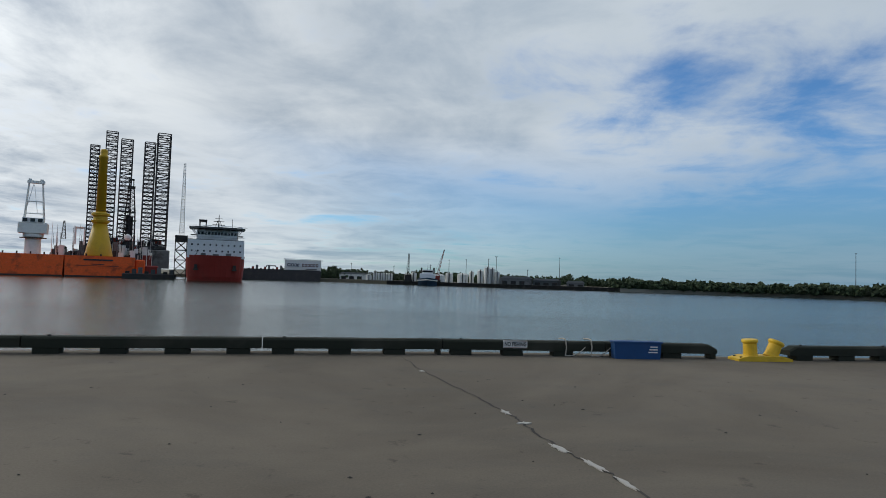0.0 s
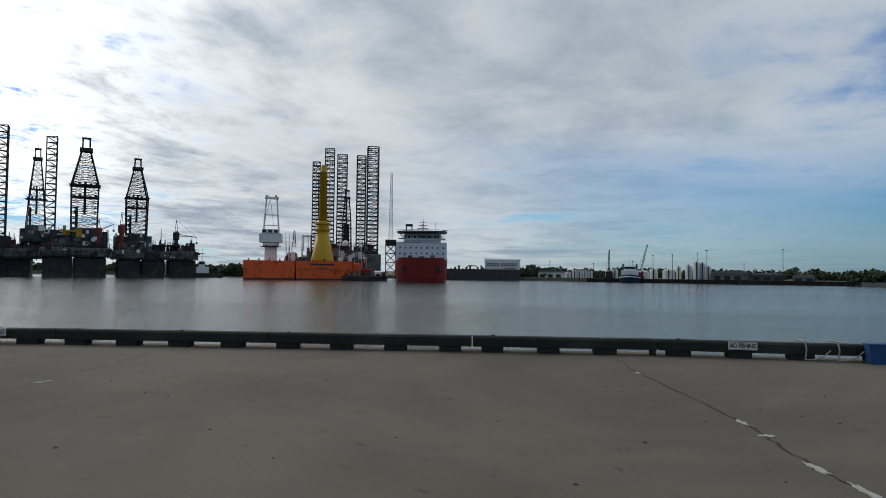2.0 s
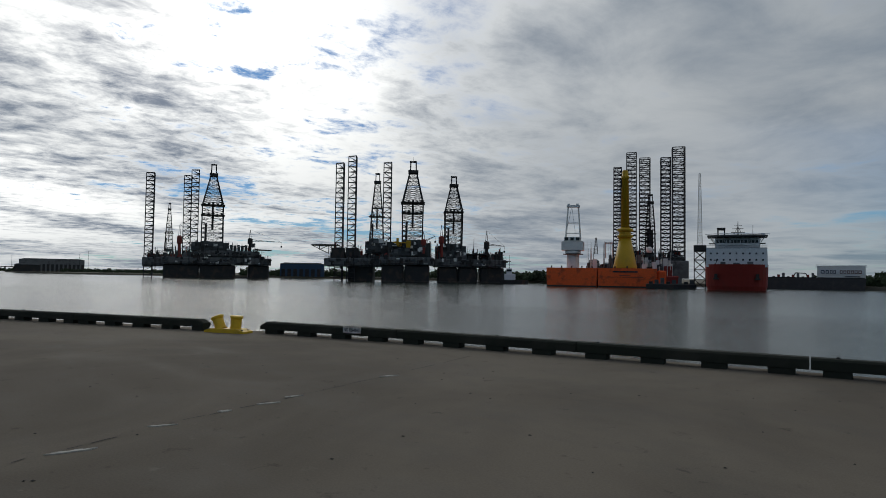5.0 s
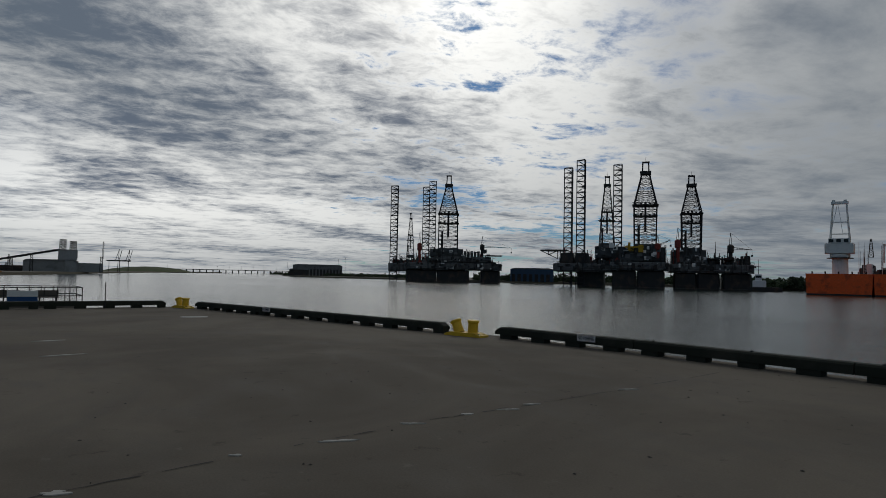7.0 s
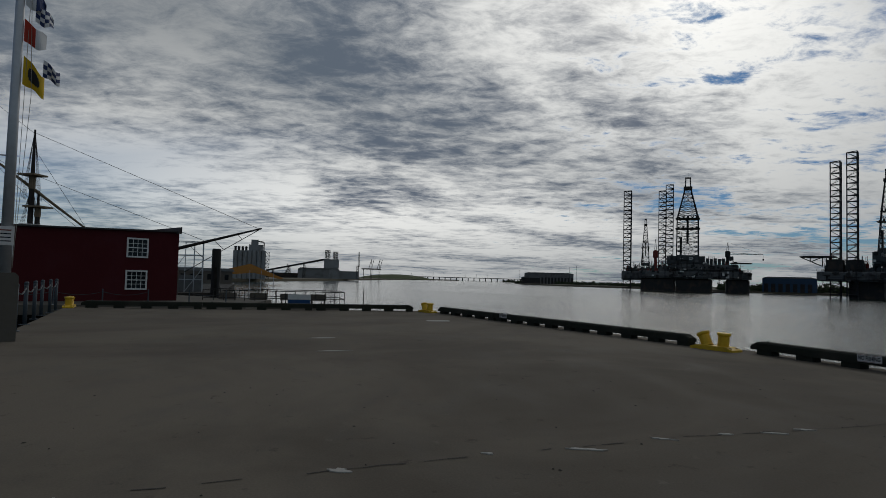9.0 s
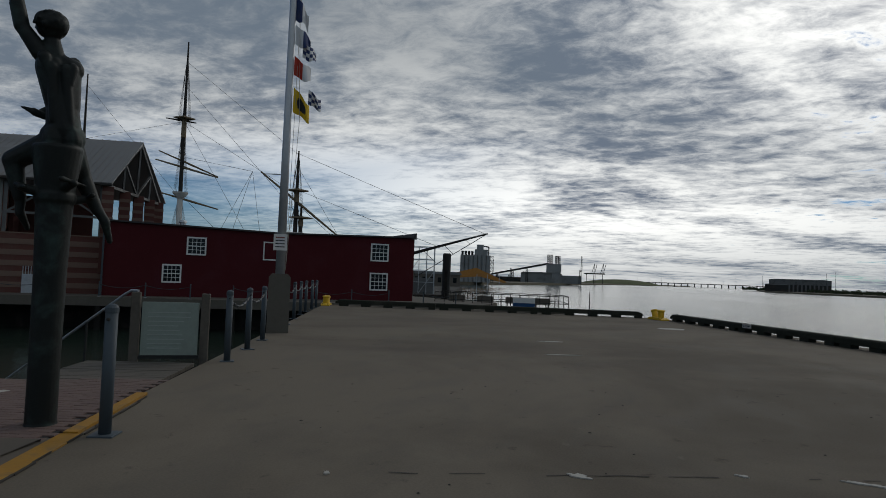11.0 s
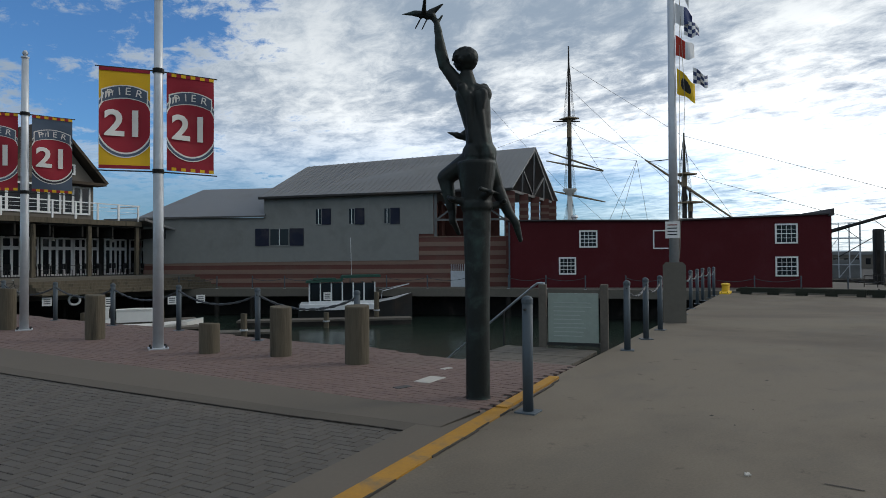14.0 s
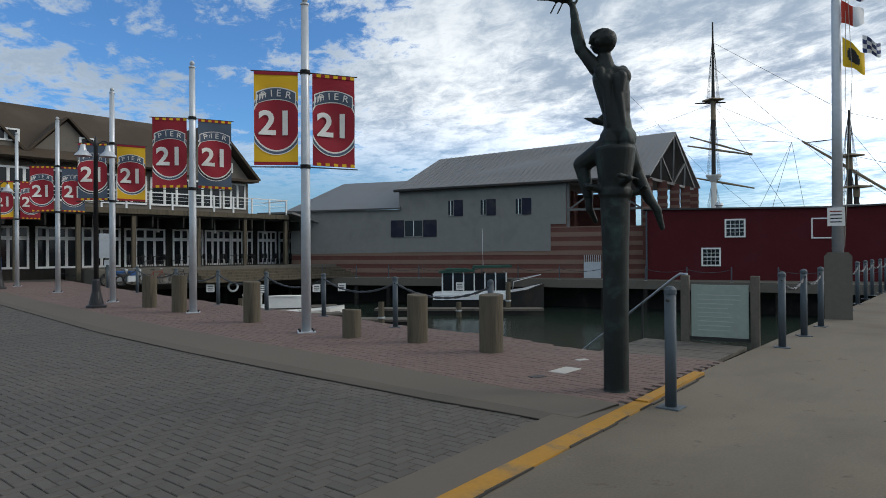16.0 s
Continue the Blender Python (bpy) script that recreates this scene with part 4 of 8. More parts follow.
def street_lamp(x, y, turn):
    ob = thing("street_lamp", "black cast-iron street lamp with two bell shades", "street lamp", pose(x, y, 0, 0, 0, turn) @ Matrix.Diagonal((1, 1, 1.05, 1)), "black street lamps")
    part("base", Form().lathe([(0.27, 0), (0.27, 0.06), (0.2, 0.1), (0.17, 0.25), (0.12, 0.45), (0.1, 0.75), (0.075, 0.8)], 16), BLACK, ob)
    part("shaft", Form().lathe([(0.07, 0.8), (0.055, 4.45), (0.07, 4.47), (0.02, 4.75)], 14), BLACK, ob, smooth=True)
    for s in (-1, 1):
        part("arm", Form().line([(s * 0.04, 0, 4.5), (s * 0.18, 0, 4.62), (s * 0.3, 0, 4.6), (s * 0.32, 0, 4.5)], 0.022, 6), BLACK, ob)
        part("shade", Form().lathe([(0.24, 4.18), (0.2, 4.24), (0.1, 4.34), (0.06, 4.5)], 16, (s * 0.32, 0)), GALV, ob, "pale metal bell shade")


street_lamp(-0.28, -21.2, 174)
street_lamp(3.47, -34.9, 176)

# ---- flagpole with signal flags ----
FX, FY = heading(119.5).x * 17.3, heading(119.5).y * 17.3
fp = thing("flagpole", "grey steel flagpole in a concrete footing with signal flags", "flagpole", pose(FX, FY, 0, 0, 0, 119.6))
part("footing", Form().slab([(-0.27, 0), (-0.27, 1.42), (-0.2, 1.5), (0.2, 1.5), (0.27, 1.42), (0.27, 0)], -0.27, 0.27), QUAY, fp, "weathered concrete footing")
part("shaft", Form().lathe([(0.12, 1.48), (0.1, 5), (0.08, 10.5), (0.02, 10.6)], 18), GALV, fp, smooth=True)
part("notice", Form().box(-0.2, -0.14, 2.1, 0.14, -0.12, 2.52), SIGN, fp, "white notice plate")
for k in range(4):
    part("notice_text", Form().box(-0.15, -0.145, 2.18 + 0.08 * k, 0.08, -0.1415, 2.205 + 0.08 * k), CRANERED if k == 3 else SIGNINK, fp)
part("halyard", Form().line([(0.13, -0.02, 1.6), (0.3, -0.02, 5.5), (0.12, -0.02, 10.2)], 0.008, 4).line([(0.13, 0.02, 1.6), (0.22, 0.02, 10.2)], 0.008, 4), ROPE, fp)


def signal_flag(x, z, w, h, cols, kind):
    n = 22 if kind == "disc" else 12
    lean = 0.7

    def at(u, v, y=0.0):
        return (x + u * w, y + 0.14 * math.sin(u * 6 + z + 1.5 * v) * u, z + v * h * (1 - 0.3 * u) - lean * u * h * 0.5 + 0.09 * math.sin(u * 6.5 + z * 2 + v) * u)
    cells = {}
    for i in range(n):
        for j in range(n):
            if kind == "check":
                c = cols[(i // 3 + j // 3) % 2]
            elif kind == "half":
                c = cols[0 if i < n / 2 else 1]
            elif kind == "disc":
                c = cols[1] if (i - 10.5) ** 2 + (j - 10.5) ** 2 < 42 else cols[0]
            else:
                c = cols[0]
            cells.setdefault(c, []).append((i, j))
    fl = None
    for c, lst in cells.items():
        f = Form()
        for i, j in lst:
            f.add([at(i / n, j / n), at((i + 1) / n, j / n), at((i + 1) / n, (j + 1) / n), at(i / n, (j + 1) / n)], [(0, 1, 2, 3)])
        if fl is None:
            fl = part("signal_flag", f, c, fp, "fluttering signal flag")
        else:
            part("panel", f, c, fl)


FLAGBLUE = mat("navy_flag_cloth", (0.03, 0.05, 0.14), 0.8, grain=60, stain=3)
FLAGRED = mat("red_flag_cloth", (0.50, 0.05, 0.03), 0.8, grain=60, stain=3)
FLAGWHITE = mat("white_flag_cloth", (0.72, 0.72, 0.72), 0.8, grain=60, stain=3)
FLAGYELLOW = mat("yellow_flag_cloth", (0.75, 0.48, 0.02), 0.8, grain=60, stain=3)
signal_flag(0.12, 5.74, 0.42, 0.66, (FLAGYELLOW, SIGNINK), "disc")
signal_flag(0.50, 5.98, 0.34, 0.40, (FLAGBLUE, FLAGWHITE), "check")
signal_flag(0.10, 6.72, 0.44, 0.52, (FLAGRED, FLAGWHITE), "half")
signal_flag(0.30, 7.22, 0.36, 0.42, (FLAGWHITE, FLAGBLUE), "check")
signal_flag(0.10, 7.55, 0.40, 0.52, (FLAGWHITE, FLAGBLUE), "half")
signal_flag(0.08, 8.2, 0.34, 0.62, (FLAGBLUE, FLAGWHITE), "half")

# ---- gangway landing with its board ----
landing = thing("gangway_landing", "weathered plank landing at the head of the gangway", "landing", pose(-7.75, -6.12, 0, 0, 0, 201.5))
for k in range(15):
    part("plank", Form().box(0.02 + 0.125 * k, 0.05, -0.06, 0.135 + 0.125 * k, 1.75, 0.0 + rnd.uniform(-0.004, 0.004), 0.004), WOOD, landing)
part("bearer", Form().box(0.02, 0.1, -0.25, 1.88, 0.3, -0.062), DARKWOOD_SHADE, landing)
part("bearer", Form().box(0.02, 1.5, -0.25, 1.88, 1.7, -0.062), DARKWOOD_SHADE, landing)
SX = Vector((-9.22, -7.85)), Vector((-9.80, -6.92))
gd = SX[1] - SX[0]
board = thing("notice_board", "pale green notice board between two grey timber posts", "notice board", pose(SX[0].x, SX[0].y, 0, 0, 0, math.degrees(math.atan2(gd.y, gd.x))))
W_ = gd.length
for x in (0, W_):
    part("post", Form().box(x - 0.07, -0.07, -0.9, x + 0.07, 0.07, 1.14, 0.01), WOOD, board)
part("panel", Form().box(0.1, -0.02, 0.09, W_ - 0.1, 0.02, 0.98), SIGNGREEN, board, "pale green panel")
part("frame_bar", Form().box(0.075, -0.03, 0.03, W_ - 0.075, 0.03, 0.085), STEEL, board)
for k in range(9):
    part("text_line", Form().box(0.2, -0.0255, 0.2 + 0.075 * k, W_ - 0.2 - rnd.uniform(0, 0.25), -0.0215, 0.215 + 0.075 * k), WHITEWASH, board)
# handrail and ramp going down to the floats
ramp = thing("gangway", "sloping dark timber gangway with a grey handrail down to the floats", "gangway", pose(-9.22, -7.85, 0, 0, 0, 253.3))
part("deck", Form().add([(0.1, 0.05, -0.02), (4.6, 0.05, -2.15), (4.6, 1.2, -2.15), (0.1, 1.2, -0.02), (0.1, 0.05, -0.14), (4.6, 0.05, -2.27), (4.6, 1.2, -2.27), (0.1, 1.2, -0.14)],
                        [(0, 1, 2, 3), (7, 6, 5, 4), (0, 4, 5, 1), (2, 6, 7, 3), (1, 5, 6, 2), (0, 3, 7, 4)]), DARKWOOD_SHADE, ramp)
part("kick_rail", Form().line([(0.1, 1.2, 0.04), (4.6, 1.2, -2.09)], 0.04, 6), WOOD, ramp)
part("handrail", Form().line([(-0.05, 0.0, 1.16), (0.12, 0.02, 1.16), (0.3, 0.03, 1.08), (4.6, 0.03, -1.0)], 0.022, 8), GALV, ramp)
for k in range(1, 4):
    part("baluster", Form().tube((1.4 * k, 0.03, -0.02 - 0.473 * 1.4 * k), (1.4 * k, 0.03, 1.22 - 0.484 * 1.4 * k), 0.02, None, 8), STEEL, ramp)
for x, y, l, turn in [(-5.62, -6.75, 0.22, 20), (-6.35, -7.25, 0.09, 0), (-5.05, -6.6, 0.11, 0)]:
    solo("access_cover", Form().box(-l, -l * 0.55, -0.03, l, l * 0.55, 0.012, 0.004), PATCH if l != 0.11 else STEEL, "flat access cover set in the brick walk", "cover", pose(x, y, 0, 0, 0, turn), "access covers")

# ---- far side of the basin: quay, museum, shed ----
QUAY_EDGE = [(60, -46), (3, -46), (-12.6, -50.5), (-18.6, -44.4), (-25.4, -37.8), (-30.9, -30.9), (-34.4, -24.0), (-40.6, -13.4), (-43.0, -9.5)]
QUAY_POLY = QUAY_EDGE + [(-52, -9.5), (-58, -20), (-58, -60), (-40, -120), (60, -120)]
structure("quay", Form().prism(QUAY_POLY, FAR_Z - 0.55, FAR_Z), QUAY, "old concrete quay deck along the far side of the basin", "quay")
inset = [(x - 1.6 if i > 2 else x, y - 2.2 if i <= 2 else y - 1.4) for i, (x, y) in enumerate(QUAY_EDGE)]
# Added set-back wall; its dark colour stands in for the shade below deck.
structure("quay_wall", Form().prism(inset + [(-50, -14), (-52, -30), (-30, -60), (60, -60)], WATER_Z - 1.5, FAR_Z - 0.56), DARKWOOD_SHADE, "set-back wall coloured dark for the shaded void under the quay deck", "wall")
for a, b in zip(QUAY_EDGE[1:], QUAY_EDGE[2:]):
    a, b = Vector(a), Vector(b)
    n = max(1, round((b - a).length / 2.6))
    for i in range(n):
        p = a + (b - a) * (i + 0.5) / n + Vector((-0.15, -0.2))
        post = thing("quay_post", "low grey post on the quay edge with chain", "post", pose(p.x, p.y, FAR_Z), "quay edge posts")
        part("shaft", Form().lathe([(0.04, 0), (0.04, 0.85), (0.05, 0.87), (0.02, 0.92)], 8), POSTBLUE, post)
        part("foot", Form().lathe([(0.1, 0), (0.1, 0.02)], 8), GALV, post)
        q = a + (b - a) * (i + 1.5) / n + Vector((-0.15, -0.2))
        if i < n - 1:
            chain((p.x, p.y, FAR_Z + 0.75), (q.x, q.y, FAR_Z + 0.75), 0.2, 8, 0.015)
        if i % 2 == 0:
            solo("quay_pile", Form().lathe([(0.17, WATER_Z - 1), (0.17, FAR_Z - 0.55)], 10, (p.x, p.y)), DARKWOOD_SHADE, "dark timber pile carrying the quay deck", "pile", group="quay piles")

# museum building
MUS = pose(-20.567, -45.781, 0, 0, 0, 134.85)
mus = thing("museum_building", "grey metal-sided waterfront building with striped masonry base and open gable", "building", MUS)


def eave(s):
    return 6.35 + 0.018 * (s - 0.9)


def sheet_wall(poly, y, t=0.2):
    return Form().slab(poly, y, y + t)


walls = sheet_wall([(0.87, 1.5), (12.55, 1.56), (12.55, 3.5), (13.65, 3.5), (13.65, eave(13.65)), (0.87, eave(0.87))], -0.06)
part("wall", walls, GREYWALL, mus, "grey metal siding")
part("wall", sheet_wall([(-8.6, 1.4), (0.87, 1.5), (0.87, 4.85), (-8.6, 4.85)], -0.045), GREYWALL, mus, "grey metal siding")
part("core", Form().box(-8.4, 0.26, FAR_Z, 13.5, 8.6, 4.7), MASONRY, mus)
part("upper_core", Form().box(1.1, 0.27, 4.7, 12.59, 8.5, 6.3), MASONRY, mus)
part("corner_wall", Form().box(12.55, 0.0, 3.2, 13.65, 0.25, 3.7), MASONRY, mus)
for s in (-4, -1.2, 8.78, 4.6):
    part("downpipe" if s == 8.78 else "joint", Form().box(s - (0.06 if s == 8.78 else 0.012), -0.08 if s == 8.78 else -0.006, 1.6, s + (0.06 if s == 8.78 else 0.012), 0.0, eave(s) if s > 0.9 else 4.8), GREYWALL, mus)
k = 0
z = FAR_Z
while z < 3.29:
    z1 = min(z + 0.33, 3.3)
    s1 = 19.5
    s0 = -8.6 if z1 <= 1.62 else 12.55
    part("masonry_course", Form().box(s0, -0.03 if k % 2 else 0.0, z, s1, 0.25, z1), BAND if k % 2 else MASONRY, mus)
    z, k = z1, k + 1
# dark inside of the open bay and its frame
part("bay_floor", Form().box(13.65, 0.3, 3.1, 20.5, 8.5, 3.28), QUAY, mus)
part("back_wall", Form().box(13.65, 4.6, 3.28, 13.9, 9.0, 6.3), MASONRY, mus)
part("rear_wall", Form().box(13.9, 8.55, 3.28, 18.6, 8.75, 6.3), MASONRY, mus, "brown wall at the back of the open bay")
part("bay_wall", Form().box(12.6, 0.3, 3.6, 13.6, 8.6, 6.2), MASONRY, mus)
for s, y in ((13.8, 0.12), (16.3, 0.12), (18.95, 0.12)):
    part("frame_post", Form().box(s - 0.1, y - 0.1, 3.28, s + 0.1, y + 0.1, eave(s)), GREYSTEEL, mus)
part("frame_beam", Form().box(13.65, 0.02, 4.45, 18.9, 0.2, 4.6), GREYSTEEL, mus)
part("brace", Form().tube((13.8, 0.12, 4.5), (16.3, 0.12, 6.3), 0.08), GREYSTEEL, mus)
part("brace", Form().tube((18.9, 0.12, 4.5), (16.3, 0.12, 6.3), 0.08), GREYSTEEL, mus)
C0, D0 = Vector((19.2, 0.0)), Vector((23.2, 8.9))
for t in (0.02, 0.3, 0.55, 0.78, 0.98):
    p = C0 + (D0 - C0) * t
    z = 3.28 if t < 0.1 else 2.0
    shaft = part("column", Form().box(p.x - 0.33, p.y - 0.33, z - 2.4, p.x + 0.33, p.y + 0.33, eave(19) - 0.1), MASONRY, mus, "striped masonry column")
    while z < eave(19) - 0.3:
        part("column_band", Form().box(p.x - 0.35, p.y - 0.35, z, p.x + 0.35, p.y + 0.35, z + 0.22), BAND, shaft)
        z += 0.55
ridge0, ridge1 = Vector((2.85, 4.5, 9.15)), Vector((21.5, 4.5, 10.4))
e0, e1 = Vector((0.6, -0.45, eave(0.6) - 0.1)), Vector((19.45, -0.45, eave(19.4) - 0.02))
b0, b1 = Vector((2.0, 9.4, 6.3)), Vector((23.7, 9.4, 6.6))
roof = Form()


def roof_plane(f, quad, t=0.14):
    q = [Vector(p) for p in quad]
    n = (q[1] - q[0]).cross(q[2] - q[0]).normalized()
    if n.z < 0:
        n = -n
    m = len(q)
    f.add([p for p in q] + [p + n * t for p in q], [tuple(range(m)), tuple(range(2 * m - 1, m - 1, -1))] + [(i, (i + 1) % m, (i + 1) % m + m, i + m) for i in range(m)])


roof_plane(roof, [e0, e1, ridge1, ridge0])
roof_plane(roof, [b0, b1, ridge1, ridge0])
roof_plane(roof, [e0, ridge0, b0])
rf = part("roof", roof, GREYROOF, mus, "grey standing-seam metal roof")
for i in range(46):
    t = (i + 0.5) / 46
    a, b = e0.lerp(e1, t), ridge0.lerp(ridge1, t)
    part("seam", Form().tube(a + Vector((0, -0.02, 0.16)), b + Vector((0, 0, 0.16)), 0.022, None, 4), GREYROOF, rf)
part("gutter", Form().line([e0 + Vector((0, -0.05, 0.0)), e1 + Vector((0, -0.05, 0))], 0.1, 6), STEEL, rf)
lowroof = Form()
roof_plane(lowroof, [(-8.9, -0.3, 4.8), (1.0, -0.3, 4.85), (1.0, 4.5, 7.45), (-5.9, 4.5, 7.4)])
roof_plane(lowroof, [(-8.9, -0.3, 4.8), (-5.9, 4.5, 7.4), (-8.9, 9.0, 4.8)])
part("lower_roof", lowroof, GREYROOF, mus, "lower grey metal roof")
part("end_wall", Form().slab([(0.9, 4.8), (0.9, eave(1)), (1.05, eave(1)), (1.05, 4.8)], 0.0, 8.8), GREYWALL, mus)
# gable truss
apex = Vector((ridge1.x - 0.15, ridge1.y, ridge1.z - 0.1))
cL, cR = Vector((19.25, 0.0, eave(19) - 0.05)), Vector((23.2, 8.9, 6.45))
truss = part("truss", Form().line([cL, apex, cR, cL], 0.13, 4), GREYSTEEL, mus, "pale painted gable truss")
mid = cL.lerp(cR, 0.5)
for a, b in ((mid, apex), (mid, cL.lerp(apex, 0.5)), (mid, cR.lerp(apex, 0.5)), (cL.lerp(cR, 0.25), cL.lerp(apex, 0.5)), (cL.lerp(cR, 0.75), cR.lerp(apex, 0.5))):
    part("web", Form().tube(a, b, 0.09), GREYSTEEL, truss)
part("back_gable", Form().add([(14.0, 0.3, eave(14) - 0.1), (15.8, 8.9, 6.4), (14.6, 4.5, 9.8)], [(0, 1, 2)]), SHEDROOF, mus)


def museum_window(s0, s1, z0, z1, shut):
    w = part("window", Form().box(s0, -0.08, z0, s1, 0.02, z1), GLASS, mus, "small window with navy shutters")
    for a, b, c, d in ((s0 - 0.07, s1 + 0.07, z1, z1 + 0.08), (s0 - 0.07, s1 + 0.07, z0 - 0.08, z0), (s0 - 0.07, s0, z0, z1), (s1, s1 + 0.07, z0, z1)):
        part("frame", Form().box(a, -0.1, c, b, 0.0, d), GREYWALL, w)
    part("mullion", Form().box((s0 + s1) / 2 - 0.025, -0.1, z0, (s0 + s1) / 2 + 0.025, -0.082, z1), WHITEPAINT, w)
    for a, b in shut:
        part("shutter", Form().box(a, -0.13, z0 - 0.05, b, -0.06, z1 + 0.05, 0.015), SHUTTER, w)


museum_window(1.35, 2.75, 2.75, 3.95, ((0.2, 1.25), (2.85, 3.9)))
for s in (4.84, 7.36, 10.01):
    museum_window(s, s + 0.40, 4.3, 5.4, ((s + 0.45, s + 1.15),))
part("gate", Form().box(14.9, -0.1, FAR_Z, 16.1, -0.06, 0.75), GALV, mus, "pale slatted gate")
for i in range(9):
    part("gate_bar", Form().box(14.92 + 0.14 * i, -0.1, 0.75, 14.96 + 0.14 * i, -0.06, 1.25), GALV, mus)
part("vent", Form().box(19.9, 5.2, 3.3, 20.9, 6.2, 3.9), GALV, mus)

# red shed on the pier
SHED = pose(-32.73, -30.94, 0, 0, 0, 130.8)
shed = thing("red_shed", "long dark red boarded shed with small white-framed windows", "shed", SHED)
TOPS = [(0, 4.28), (10.9, 4.12), (19.6, 4.34), (20.2, 4.4), (20.98, 4.72)]
body = Form().slab([(0, FAR_Z), (20.98, FAR_Z), (20.98, 4.38), (10.9, 4.08), (0, 4.24)], 0, 6.0)
part("wall", body, SHEDRED, shed, "dark red boarded walls")
for i in range(70):
    part("board_joint", Form().box(0.3 * i + 0.05, -0.004, FAR_Z, 0.3 * i + 0.058, 0.0, 4.06), SHEDRED, shed)
rt = Form()
for (a, za), (b, zb) in zip([(-0.15, 4.25), (10.9, 4.09), (21.0, 4.39)], [(10.9, 4.09), (21.0, 4.39)]):
    rt.slab([(a, za), (b, zb), (b, zb + 0.1), (a, za + 0.1)], -0.18, 6.2)
part("roof", rt, SHEDROOF, shed, "flat dark roof edge")
part("parapet", Form().slab([(20.75, 4.3), (21.08, 4.3), (21.08, 4.78), (20.96, 4.74)], -0.2, 6.2), SHEDROOF, shed)
part("roof_vent", Form().lathe([(0.18, 4.2), (0.18, 4.45), (0.28, 4.5), (0.2, 4.65)], 10, (4.6, 1.0)), GALV, shed)


def shed_window(s0, s1, z0, z1):
    w = part("window", Form().box(s0, -0.03, z0, s1, 0.02, z1), GLASS, shed, "white-framed multi-pane window")
    for a, b, c, d in ((s0 - 0.1, s1 + 0.1, z1, z1 + 0.1), (s0 - 0.1, s1 + 0.1, z0 - 0.1, z0), (s0 - 0.1, s0, z0, z1), (s1, s1 + 0.1, z0, z1)):
        part("frame", Form().box(a, -0.07, c, b, 0.0, d), WHITEPAINT, w)
    part("sash_rail", Form().box(s0, -0.06, (z0 + z1) / 2 - 0.03, s1, -0.032, (z0 + z1) / 2 + 0.03), WHITEPAINT, w)
    for k in range(1, 4):
        x = s0 + (s1 - s0) * k / 4
        part("glazing_bar", Form().box(x - 0.014, -0.05, z0, x + 0.014, -0.033, z1), WHITEPAINT, w)
    for k in (1, 3):
        zz = z0 + (z1 - z0) * k / 4
        part("glazing_bar", Form().box(s0, -0.052, zz - 0.014, s1, -0.034, zz + 0.014), WHITEPAINT, w)


for q in ((4.95, 5.97, 2.45, 3.44), (3.55, 4.52, 0.6, 1.6), (17.6, 18.8, 2.6, 3.72), (17.6, 18.8, 0.44, 1.55)):
    shed_window(*q)
hatch = part("hatch", Form().box(9.85, -0.03, 2.3, 11.0, 0.01, 3.42), SHEDRED, shed, "red hatch outlined in white")
for a, b, c, d in ((9.75, 11.1, 3.42, 3.5), (9.75, 11.1, 2.22, 2.3), (9.75, 9.83, 2.3, 3.42), (11.02, 11.1, 2.3, 3.42)):
    part("edge_strip", Form().box(a, -0.06, c, b, 0.0, d), WHITEPAINT, hatch)
part("drain", Form().tube((0.05, -0.1, FAR_Z), (0.05, -0.1, 4.2), 0.06, None, 8), POSTBLUE, shed)

# ---- square-rigged ship behind the shed ----
ship = thing("tall_ship", "iron barque with tall masts, yards and rigging behind the shed", "sailing ship", pose(-64.5, -42, WATER_Z, 0, 0, 78.3))
hull = Form()
for (x0, w0), (x1, w1) in zip([(-34, 1.5), (-24, 4), (8, 4), (17, 2.5)], [(-24, 4), (8, 4), (17, 2.5), (23, 0.3)]):
    hull.add([(x0, -w0 * 0.6, -0.5), (x0, w0 * 0.6, -0.5), (x1, w1 * 0.6, -0.5), (x1, -w1 * 0.6, -0.5), (x0, -w0, 4.4), (x0, w0, 4.4), (x1, w1, 4.4), (x1, -w1, 4.4)],
             [(0, 3, 2, 1), (4, 5, 6, 7), (0, 4, 7, 3), (1, 2, 6, 5), (0, 1, 5, 4), (3, 7, 6, 2)])
part("hull", hull, STEEL, ship, "dark iron hull")
inv = ship.matrix_world.inverted()


def S(az, d, z):
    p = heading(az) * d
    return inv @ Vector((p.x, p.y, z))


